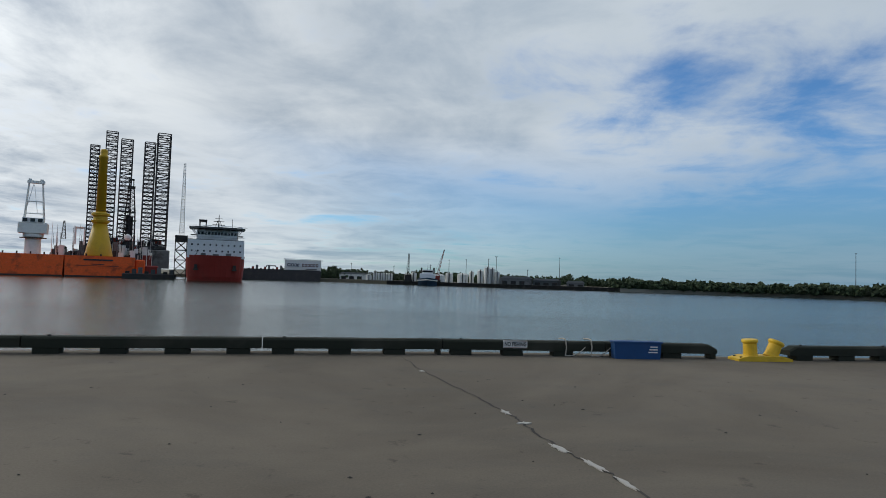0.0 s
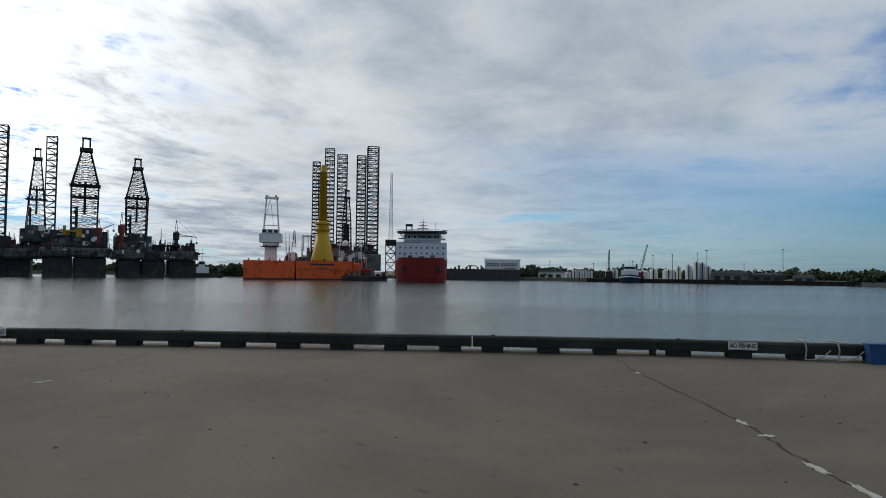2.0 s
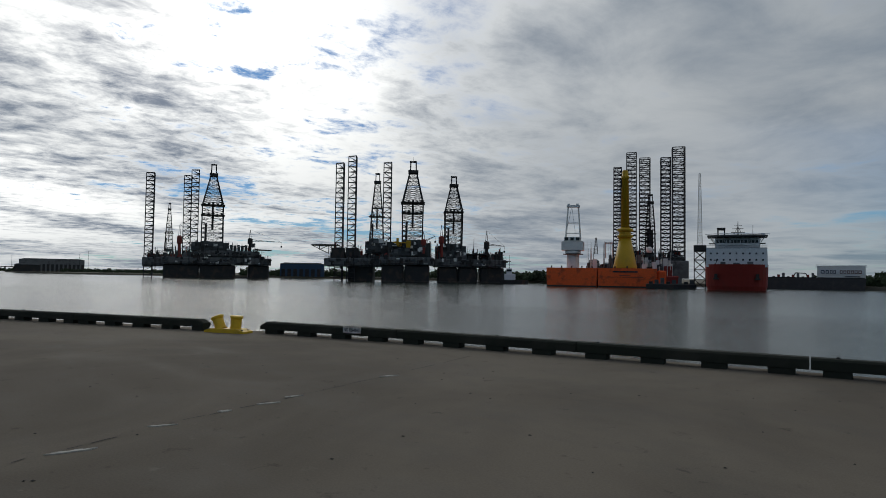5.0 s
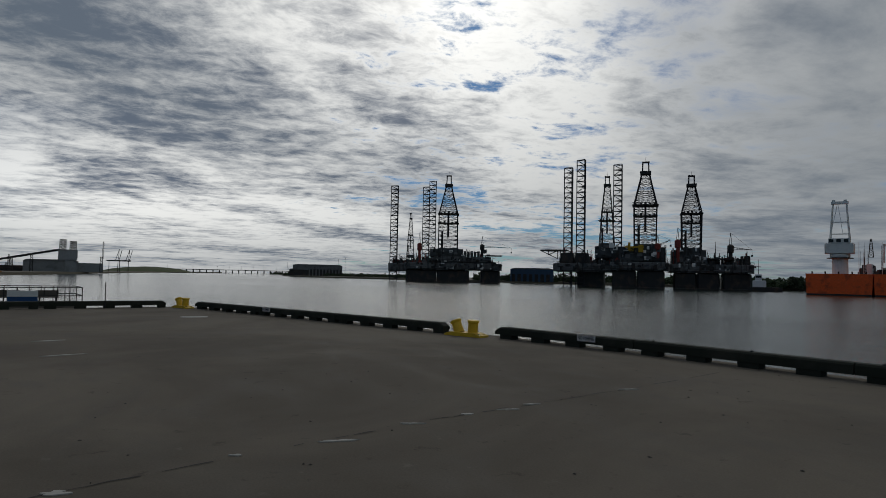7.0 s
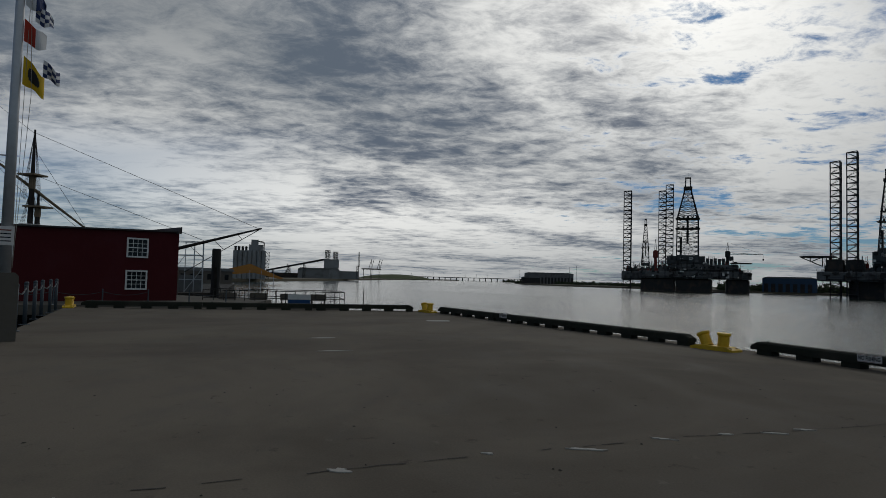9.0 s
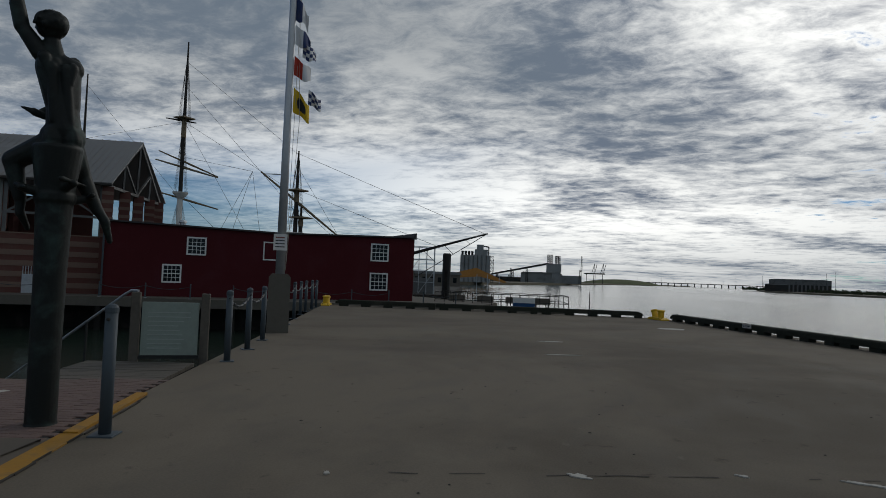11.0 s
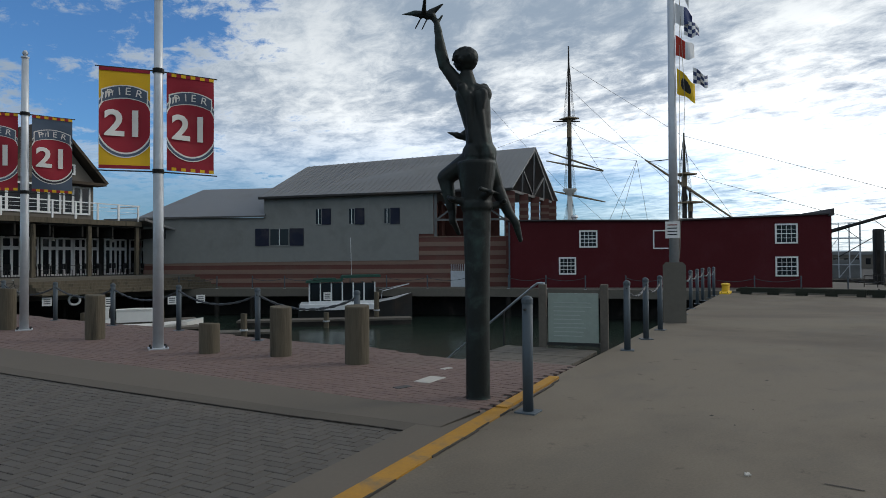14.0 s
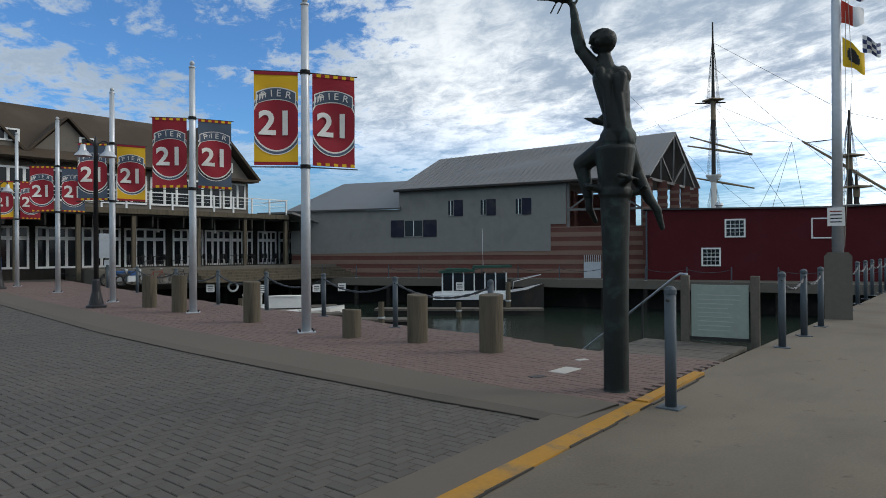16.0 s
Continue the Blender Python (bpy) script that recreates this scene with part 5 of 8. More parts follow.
def mast(az, d, top, base_r, yards, lower, colour_split):
    a, m, t = S(az, d, WATER_Z + 3), S(az, d, colour_split), S(az, d, top)
    cut = [S(az, d, WATER_Z + 3 + (colour_split - WATER_Z - 3) * k) for k in (0.52, 0.88)]
    part("lower_mast", Form().tube(a, cut[0], base_r, base_r * 0.9, 10), OFFWHITE, ship, "white painted lower mast")
    part("mid_mast", Form().tube(cut[0] - Vector((0, 0, 0.3)), cut[1], base_r * 0.7, base_r * 0.66, 10), CABLE, ship, "dark middle length of the mast")
    part("mast_cap", Form().tube(cut[1] - Vector((0, 0, 0.2)), m, base_r * 0.85, base_r * 0.8, 10), MAST, ship, "buff doubling of the mast")
    part("mast_top", Form().lathe([(0.3, -0.9), (0.9, -0.15), (0.95, 0)], 12), OFFWHITE, ship).matrix_world = ship.matrix_world @ Matrix.Translation(cut[0])
    part("topmast", Form().tube(m - Vector((0, 0, 1.5)), t, base_r * 0.65, base_r * 0.25, 8), CABLE, ship)
    part("crosstree", Form().box(m.x - 0.9, m.y - 0.9, m.z - 0.15, m.x + 0.9, m.y + 0.9, m.z), MAST, ship)
    for (x0, z0, x1, z1, r, c) in yards:
        p = S(az, d, z0) + inv.to_3x3() @ Vector((math.cos(radians(az)), math.sin(radians(az)), 0)) * x0
        q = S(az, d, z1) + inv.to_3x3() @ Vector((math.cos(radians(az)), math.sin(radians(az)), 0)) * x1
        part("yard", Form().tube(p, p.lerp(q, 0.5), r * 0.55, r, 8).tube(p.lerp(q, 0.5), q, r, r * 0.55, 8), c, ship)
    shrouds = Form()
    rt = inv.to_3x3() @ Vector((math.cos(radians(az)), math.sin(radians(az)), 0))
    dp = inv.to_3x3() @ heading(az)
    for lo, hi in lower:
        for s in (-1, 1):
            for k in range(5):
                spread = 1.0 if lo < 5 else 0.45
                foot = S(az, d, lo) + rt * s * (1.0 + 0.22 * k) * spread + dp * (0.5 * k - 1) * spread
                shrouds.tube(foot, S(az, d, hi) + rt * 0.1 * s, 0.015, None, 3)
            for k in range(1, 12):
                t = k / 12
                A_, B_ = S(az, d, lo), S(az, d, hi)
                c = A_.lerp(B_, t)
                w_ = (1 - t) * (1.0 if lo < 5 else 0.45)
                shrouds.tube(c + rt * s * 1.0 * w_, c + rt * s * 2.0 * w_, 0.009, None, 3)
    part("shroud_net", shrouds, CABLE, ship, "tarred shrouds with ratlines")["kind"] = "stuff"


mast(127.98, 85, 29.5, 0.36, [(-2.7, 15.6, 4.3, 13.0, 0.13, MAST), (-3.0, 14.5, 4.3, 12.9, 0.15, MAST), (-2.3, 10.5, 4.5, 8.9, 0.15, MAST), (-2.1, 19.7, 1.4, 19.5, 0.12, CABLE)], [(1, 10.5), (10, 19.5), (19, 27)], 20.0)
mast(118.05, 72, 9.0, 0.34, [], [], 7.5)
mast(118.5, 72, 14.8, 0.36, [(-3.9, 12.2, 4.7, 5.6, 0.16, MAST), (-3.6, 12.0, -1.2, 12.1, 0.06, CABLE)], [(1, 9), (8, 14)], 10.5)
mast(135.2, 100, 27.5, 0.35, [(-0.8, 18.7, 0.9, 18.5, 0.1, CABLE)], [(8, 18.5)], 16.0)
spr = Form().tube(S(109, 62, 3.4), S(101.45, 56, 5.45), 0.17, 0.07, 8)
part("bowsprit", spr, CABLE, ship, "dark bowsprit")
stays = Form()
for a, b in [((127.98, 85, 24), (118.5, 72, 8)), ((127.98, 85, 19.5), (118.5, 72, 10)), ((127.98, 85, 19.5), (121, 74, 2)), ((127.98, 85, 27), (118.6, 72, 14.5)), ((118.5, 72, 14.5), (101.6, 56, 5.4)),
             ((118.5, 72, 10.5), (106, 60, 4.4)), ((127.98, 85, 19.5), (135.2, 100, 18.5)), ((135.2, 100, 26), (128.03, 85, 10)), ((135.2, 100, 18.5), (130, 88, 8)), ((128.03, 85, 10.5), (122, 76, 2)),
             ((118.5, 72, 9), (112, 66, 2)), ((118.5, 72, 13), (113.5, 66, 3)), ((122.3, 71, 12), (124.5, 74, 2)), ((122.3, 71, 12), (126, 76, 2)), ((122.3, 71, 12), (121, 72, 2)), ((122.3, 71, 12), (128.3, 84, 15))]:
    part("stay", Form().tube(S(*a), S(*b), 0.022, None, 3), CABLE, ship)
for t in (0.25, 0.5, 0.75):
    stays.tube(S(109 - 7.5 * t, 62 - 6 * t, 3.4 + 2 * t), S(107.5 - 6 * t, 61 - 5 * t, 2.0 + 3.4 * t), 0.03, None, 3)
stays.tube(S(101.6, 56, 5.35), S(107.5, 61, 1.6), 0.04, None, 3)
part("bowsprit_netting", stays, CABLE, ship)

# ---- restaurant on its terrace ----
REST = afar(172, 52, 0, 26)
rest = thing("restaurant_building", "two-storey tan shingled restaurant with brown gabled roof and long balcony", "building", REST)
Z1, ZB, ZE = 0.6, 3.95, 6.9
part("terrace", Form().box(-9, -5.5, FAR_Z, 13.5, 9, Z1), QUAY, rest, "concrete terrace")
for i in range(26):
    x = -13.2 + 1.05 * i
    part("eave_lamp" if i % 4 == 1 else "rafter", Form().box(x - 0.05, -3.5, 3.3, x + 0.05, 0.0, 3.4) if i % 4 != 1 else Form().lathe([(0.12, 3.02), (0.1, 3.14), (0.03, 3.2), (0.02, 3.4)], 8, (x, -1.8)), DARKWOOD_SHADE if i % 4 != 1 else OFFWHITE, rest)
for k in range(5):
    part("step", Form().box(-3, -5.5 - 0.38 * (5 - k), FAR_Z, 11, -5.5 - 0.38 * (4 - k), FAR_Z + (Z1 - FAR_Z) * (k + 0.5) / 5.5), PILE, rest)
part("wall", Form().box(-14, 0.3, FAR_Z, 4.4, 8, ZE), CLAPBOARD, rest, "tan shingled wall")
# Near-black colour of the ground wall stands in for the porch's deep shade.
part("ground_wall", Form().box(-14, 0.1, FAR_Z, 12.5, 0.32, ZB), DARKWOOD_SHADE, rest, "boarded ground floor wall, darkened for the porch shade")
part("ceiling", Form().box(-14, -3.5, 3.4, 5.6, 0.1, 3.5), DARKWOOD_SHADE, rest)
part("siding", Form().box(4.6, 0.32, Z1, 12.5, 6, 3.4), MASONRY, rest)
r = Form()
roof_plane(r, [(-22, -0.6, 6.9), (-1.8, -0.6, 6.9), (1.0, 4.2, 12.1), (-22, 4.2, 12.3)], 0.2)
roof_plane(r, [(-22, 9, 6.9), (4, 9, 6.9), (1.0, 4.2, 12.1), (-22, 4.2, 12.3)], 0.2)
roof_plane(r, [(-1.9, -0.6, 6.9), (1.2, -0.6, 11.9), (1.2, 9, 11.9), (-1.9, 9, 6.9)], 0.2)
roof_plane(r, [(4.9, -0.6, 6.7), (1.2, -0.6, 11.9), (1.2, 9, 11.9), (4.9, 9, 6.7)], 0.2)
part("roof", r, SHINGLE, rest, "brown shingle roof")
for xc in (-13.6, -8.9):
    g = Form().slab([(xc - 2.6, 6.9), (xc + 2.6, 6.9), (xc, 10.4)], 0.0, 3.5)
    gb = part("dormer", g, CLAPBOARD, rest, "front gable")
    q = Form()
    roof_plane(q, [(xc - 2.9, -0.3, 6.7), (xc, -0.3, 10.6), (xc, 4, 10.6), (xc - 2.9, 4, 6.7)], 0.15)
    roof_plane(q, [(xc + 2.9, -0.3, 6.7), (xc, -0.3, 10.6), (xc, 4, 10.6), (xc + 2.9, 4, 6.7)], 0.15)
    part("dormer_roof", q, SHINGLE, gb)
part("gable", Form().slab([(-1.7, 6.8), (4.4, 6.8), (1.2, 11.6)], 0.1, 0.3), CLAPBOARD, rest)


def pane_window(parent, x0, x1, z0, z1, y, bars=0, label="white-framed window"):
    w = part("window", Form().box(x0, y - 0.03, z0, x1, y, z1), GLASS, parent, label)
    fr = 0.13
    for a, b, c, d in ((x0 - fr, x1 + fr, z1, z1 + fr), (x0 - fr, x1 + fr, z0 - fr, z0), (x0 - fr, x0, z0, z1), (x1, x1 + fr, z0, z1)):
        part("frame", Form().box(a, y - 0.08, c, b, y, d), WHITEPAINT, w)
    for k in range(1, bars + 1):
        x = x0 + (x1 - x0) * k / (bars + 1)
        part("mullion", Form().box(x - 0.085, y - 0.07, z0, x + 0.085, y - 0.032, z1), WHITEPAINT, w)
    return w


pane_window(rest, -8.05, -7.3, 8.2, 9.0, 0.0)
pane_window(rest, 2.2, 2.8, 7.4, 8.1, 0.1)
pane_window(rest, -12.9, -11.7, 8.3, 9.1, 0.0, 1)
for x0, x1, b in ((-13, -10.4, 2), (-9.9, -7.2, 2), (-6.6, -3.8, 2), (-3.3, -0.6, 2), (-0.2, 1.9, 2), (2.3, 4.0, 2)):
    pane_window(rest, x0, x1, 4.55, 6.35, 0.28, b, "white-framed balcony doors")
part("porch_roof", Form().slab([(2.0, 6.55), (4.7, 6.55), (4.7, 6.75), (2.0, 6.75)], -0.9, 0.3), SHINGLE, rest)
for x0, x1 in ((-13.2, -11.2), (-10.6, -8.4), (-7.9, -5.7), (-5.2, -2.6), (-1.8, 0.3), (0.7, 2.6), (2.9, 4.5), (5.2, 6.7), (7.2, 8.9)):
    pane_window(rest, x0, x1, 0.75, 2.45, 0.06, 3, "white French doors")
    pane_window(rest, x0, x1, 2.68, 3.2, 0.06, 3, "transom lights")
deck = part("balcony", Form().box(-14, -3.6, 3.55, 5.7, 0.3, 3.78), DARKWOOD_SHADE, rest, "dark timber balcony deck")
part("fascia", Form().box(-14, -3.68, 3.52, 5.7, -3.6, 3.86), PILE, deck)
rail = part("balcony_rail", Form().line([(-14, -3.55, 5.0), (5.6, -3.55, 5.0), (5.6, 0, 5.0)], 0.05, 4).line([(-14, -3.55, 4.5), (5.6, -3.55, 4.5), (5.6, 0, 4.5)], 0.015, 4).line([(-14, -3.55, 4.75), (5.6, -3.55, 4.75)], 0.015, 4), WHITEPAINT, rest, "white balcony rail with wires")
for i in range(14):
    part("baluster", Form().box(-14 + 1.5 * i - 0.05, -3.6, 3.78, -14 + 1.5 * i + 0.05, -3.5, 5.05), WHITEPAINT, rail)
for x in (-12.6, -9.3, -6.0, -1.6, 2.0, 5.5):
    part("post", Form().box(x - 0.12, -3.5, Z1 if x > -9 else FAR_Z + 0.3, x + 0.12, -3.26, 3.55), PILE, rest)
aw = Form()
roof_plane(aw, [(5.6, -4.2, 3.95), (12.6, -4.2, 2.75), (12.6, 1, 2.9), (5.6, 1, 4.1)], 0.16)
part("awning_roof", aw, GREYROOF, rest, "low sloping porch roof")
for x, zz in ((8.2, 3.45), (10.4, 3.1), (12.2, 2.8)):
    part("post", Form().box(x - 0.08, -4.0, Z1, x + 0.08, -3.84, zz), STEEL, rest)
# the balcony and all above it stand a little higher over the tall ground floor
for ob in rest.children_recursive:
    for v in ob.data.vertices:
        if v.co.z > 3.35:
            v.co.z += 0.62 - 0.24 * max(0.0, v.co.z - 7.4)
# tables and chairs on the terrace
for i in range(12):
    x = -5.2 + 1.15 * i
    tb = thing("cafe_table", "small dark cafe table on the restaurant terrace", "table", REST @ pose(x, -2.3 + (i % 3) * 0.5, Z1), "cafe tables")
    part("top", Form().lathe([(0.4, 0.72), (0.4, 0.75)], 12), BLACK, tb)
    part("stem", Form().lathe([(0.2, 0), (0.2, 0.02), (0.035, 0.03), (0.035, 0.72)], 8), BLACK, tb)
    for s in (-1, 1):
        ch = thing("cafe_chair", "dark metal cafe chair at a terrace table", "chair", REST @ pose(x + 0.52 * s, -2.3 + (i % 3) * 0.5, Z1, 0, 0, 90 * s), "cafe chairs")
        part("seat", Form().box(-0.2, -0.2, 0.43, 0.2, 0.2, 0.46), BLACK, ch)
        part("backrest", Form().box(-0.2, -0.21, 0.5, 0.2, -0.18, 0.88), BLACK, ch)
        for a in (-0.18, 0.18):
            for b in (-0.18, 0.18):
                part("leg", Form().box(a - 0.015, b - 0.015, 0, a + 0.015, b + 0.015, 0.43), BLACK, ch)

# ---- boats and floats in the basin ----
boat = thing("tour_boat", "white and green cabin tour boat moored in the basin", "boat", afar(147.0, 43.9, WATER_Z, 3) @ Matrix.Diagonal((0.98, 1.0, 1.42, 1)))
hl = Form()
sec = [(-3.9, 1.0, 0.75), (-3.0, 1.25, 0.7), (0.5, 1.3, 0.75), (2.6, 1.0, 0.95), (3.9, 0.12, 1.2)]
for (x0, w0, h0), (x1, w1, h1) in zip(sec, sec[1:]):
    hl.add([(x0, -w0 * 0.75, -0.2), (x0, w0 * 0.75, -0.2), (x1, w1 * 0.75, -0.2), (x1, -w1 * 0.75, -0.2), (x0, -w0, h0), (x0, w0, h0), (x1, w1, h1), (x1, -w1, h1)],
           [(0, 3, 2, 1), (4, 5, 6, 7), (0, 4, 7, 3), (1, 2, 6, 5), (0, 1, 5, 4), (3, 7, 6, 2)])
# Hull below the strake takes a dark colour for the shade there.
part("hull", hl, STEEL, boat, "hull coloured dark for the shade below the strake")
part("gunwale", Form().box(-3.8, -1.34, 0.52, 1.2, 1.34, 0.80, 0.03), WHITE, boat, "white top strake")
part("foredeck", Form().add([(1.0, -1.28, 0.80), (2.6, -1.0, 0.98), (3.85, 0, 1.23), (2.6, 1.0, 0.98), (1.0, 1.28, 0.80)], [(0, 1, 2, 3, 4)]), WHITE, boat)
cab = part("cabin", Form().box(-3.2, -1.05, 0.80, 1.3, 1.05, 0.93), WHITE, boat, "white cabin")
part("cabin_glass", Form().box(-3.1, -1.0, 0.93, 1.25, 1.0, 1.75), GLASS, cab)
for k in range(7):
    x = -3.16 + 0.727 * k
    part("cabin_post", Form().box(x - 0.045, -1.05, 0.93, x + 0.045, 1.05, 1.78), WHITE, cab)
ROOFGREEN = mat("dark_green_canopy", (0.02, 0.07, 0.05), 0.6, grain=6)
part("roof", Form().slab([(-3.4, 1.76), (-1.0, 1.82), (-0.9, 1.98), (1.6, 2.02), (1.6, 2.12), (-1.0, 2.1), (-1.1, 1.92), (-3.4, 1.86)], -1.2, 1.2), ROOFGREEN, boat, "green canopy roof")
part("roof_panel", Form().box(-2.9, -0.9, 1.9, -1.4, 0.9, 1.97), ROOFGREEN, boat)
part("aerial", Form().tube((-0.3, 0.5, 2.1), (-0.35, 0.5, 3.9), 0.015, None, 5), WHITE, boat)
part("bow_rail", Form().line([(1.6, -1.15, 0.9), (1.7, -1.1, 1.35), (3.7, 0, 1.65), (1.7, 1.1, 1.35)], 0.02, 5), GALV, boat)


def float_dock(az, d, l, w, turn, label="low grey timber float in the basin"):
    ob = thing("float_dock", label, "float", afar(az, d, WATER_Z, turn), "basin floats")
    part("deck", Form().box(-l / 2, -w / 2, 0.28, l / 2, w / 2, 0.40), WOOD, ob)
    part("frame", Form().box(-l / 2 + 0.05, -w / 2 + 0.05, -0.1, l / 2 - 0.05, w / 2 - 0.05, 0.279), DARKWOOD_SHADE, ob)
    return ob


float_dock(149.6, 40.2, 10.5, 1.3, -2)
float_dock(160.5, 35, 9, 1.2, -14)
float_dock(166, 38, 8, 1.4, 4)
float_dock(157, 29.0, 7, 1.0, -25)
for az, d, h in ((145.2, 40.6, 2.0), (149.6, 38.6, 0.9), (163, 36, 1.6), (156.5, 33, 1.4), (168.5, 36, 1.5)):
    pl = thing("float_pile", "grey timber pile holding the floats", "pile", afar(az, d, WATER_Z), "float piles")
    part("shaft", Form().lathe([(0.16, -1), (0.15, h)], 10), PILE, pl)
    part("collar", Form().lathe([(0.2, h * 0.4), (0.2, h * 0.4 + 0.08)], 10), GALV, pl)
for az, d, l, turn, c in ((163.5, 39, 5.2, 10, OFFWHITE), (169.5, 42, 4.5, -8, WHITE), (166.5, 35, 4.8, 18, WOOD)):
    sk = thing("skiff", "small moored skiff at the basin floats", "boat", afar(az, d, WATER_Z, turn), "skiffs")
    f = Form()
    ss = [(-l / 2, 0.75, 0.55), (0, 0.9, 0.5), (l * 0.3, 0.7, 0.58), (l / 2, 0.05, 0.75)]
    for (x0, w0, h0), (x1, w1, h1) in zip(ss, ss[1:]):
        f.add([(x0, -w0 * 0.7, -0.1), (x0, w0 * 0.7, -0.1), (x1, w1 * 0.7, -0.1), (x1, -w1 * 0.7, -0.1), (x0, -w0, h0), (x0, w0, h0), (x1, w1, h1), (x1, -w1, h1)],
              [(0, 3, 2, 1), (0, 4, 7, 3), (1, 2, 6, 5), (0, 1, 5, 4), (3, 7, 6, 2)])
    part("hull", f, c, sk)
    part("thwart", Form().box(-l * 0.3, -0.7, 0.3, -l * 0.3 + 0.3, 0.7, 0.36), WOOD, sk)
    part("thwart", Form().box(l * 0.1, -0.7, 0.3, l * 0.1 + 0.3, 0.7, 0.36), WOOD, sk)
for az, d, z in ((171, 44.5, -0.75), (166.8, 43.5, -0.8), (162.2, 42.8, -0.8), (160.0, 42.6, -0.75), (149.5, 41.6, -0.7)):
    sg = thing("berth_sign", "small white berth sign on the quay face", "sign", afar(az, d, z), "berth signs")
    part("plate", Form().box(-0.25, -0.03, -0.25, 0.25, 0, 0.25), SIGN, sg)
    for k in range(3):
        part("text_bar", Form().box(-0.17, -0.035, -0.14 + 0.12 * k, 0.17, -0.031, -0.09 + 0.12 * k), SIGNINK, sg)


# ---- small things round the basin ----


def wheel(ob, x, z, r, t=0.03, m=None):
    pts = [(x + math.cos(2 * math.pi * i / 18) * r, 0, z + math.sin(2 * math.pi * i / 18) * r) for i in range(19)]
    w = part("wheel", Form().line(pts, t, 5), m or BLACK, ob)
    f = Form()
    for i in range(6):
        f.tube((x, 0, z), (x + math.cos(i * math.pi / 3) * r, 0, z + math.sin(i * math.pi / 3) * r), 0.006, None, 3)
    part("spokes", f, GALV, w)["kind"] = "stuff"


def bicycle(m, paint):
    ob = thing("bicycle", "parked bicycle leaning by the quay", "bicycle", m, "parked bicycles")
    wheel(ob, -0.52, 0.34, 0.33, 0.022)
    wheel(ob, 0.52, 0.34, 0.33, 0.022)
    part("frame", Form().line([(-0.52, 0, 0.34), (-0.12, 0, 0.78), (0.38, 0, 0.80), (-0.08, 0, 0.30), (-0.52, 0, 0.34)], 0.022, 6).line([(0.52, 0, 0.34), (0.36, 0, 0.95)], 0.02, 6).line([(-0.08, 0, 0.3), (-0.15, 0, 0.9)], 0.02, 6), paint, ob)
    part("saddle", Form().box(-0.3, -0.07, 0.9, -0.03, 0.07, 0.96, 0.02), BLACK, ob)
    part("handlebar", Form().line([(0.32, -0.28, 0.98), (0.38, 0, 1.0), (0.32, 0.28, 0.98)], 0.016, 6), GALV, ob)


bicycle(afar(173.6, 43.5, FAR_Z, 8), STEEL)
bicycle(afar(175.2, 44.0, FAR_Z, -14), CRANERED)
for az, d, turn in ((177.0, 43.2, 30), (178.0, 43.8, 25)):
    mc = thing("motorcycle", "parked blue motorcycle by the walk", "motorcycle", afar(az, d, FAR_Z, turn), "parked motorcycles")
    wheel(mc, -0.7, 0.32, 0.27, 0.06)
    wheel(mc, 0.7, 0.32, 0.27, 0.06)
    part("engine", Form().box(-0.3, -0.14, 0.25, 0.25, 0.14, 0.62, 0.04), GALV, mc)
    part("fuel_tank", Form().box(-0.15, -0.15, 0.62, 0.4, 0.15, 0.9, 0.07), BLUEBOX, mc)
    part("seat", Form().box(-0.8, -0.14, 0.62, -0.14, 0.14, 0.76, 0.04), BLACK, mc)
    part("fork", Form().line([(0.7, -0.08, 0.32), (0.42, -0.08, 1.0)], 0.025, 6).line([(0.7, 0.08, 0.32), (0.42, 0.08, 1.0)], 0.025, 6), GALV, mc)
    part("handlebar", Form().line([(0.35, -0.36, 1.05), (0.42, 0, 1.0), (0.35, 0.36, 1.05)], 0.018, 6), GALV, mc)
    part("headlamp", Form().tube((0.48, 0, 0.92), (0.6, 0, 0.9), 0.08, 0.09, 10), GALV, mc)
ring_ = Form()
for i in range(20):
    a, b = 2 * math.pi * i / 20, 2 * math.pi * (i + 1) / 20
    ring_.tube((math.cos(a) * 0.3, 0, math.sin(a) * 0.3), (math.cos(b) * 0.3, 0, math.sin(b) * 0.3), 0.075, None, 8)
solo("life_ring", ring_, WHITE, "white life ring hung on the quay face", "life ring", afar(169.2, 45.6, -0.75))
for az, d, l, h in ((167.6, 43.5, 1.2, 0.9), (164.8, 42.5, 2.2, 0.8)):
    lk = thing("dock_locker", "white locker standing on the basin float", "locker", afar(az, d, WATER_Z + 0.4), "dock lockers")
    part("body", Form().box(-l / 2, -0.35, 0, l / 2, 0.35, h - 0.1, 0.02), OFFWHITE, lk)
    part("lid", Form().slab([(-l / 2 - 0.03, h - 0.1), (l / 2 + 0.03, h - 0.1), (l / 2 + 0.03, h - 0.04), (0, h), (-l / 2 - 0.03, h - 0.04)], -0.38, 0.38), OFFWHITE, lk)
float_dock(166.3, 43.2, 9, 2.0, 0)
uc = thing("utility_cabinet", "grey utility cabinet on a post beside the walk", "cabinet", afar(178.7, 41.5, FAR_Z))
part("post", Form().box(-0.1, -0.1, 0, 0.1, 0.1, 3.0), WOOD, uc)
part("box", Form().box(-0.4, -0.32, 1.7, 0.4, -0.1, 3.1, 0.03), GALV, uc)
part("meter", Form().box(-0.15, -0.3, 1.2, 0.2, -0.1, 1.6, 0.03), GALV, uc)
ps = thing("poster_stand", "blue and orange poster stand beside the walk", "stand", afar(-174.2, 39.5, 0.0))
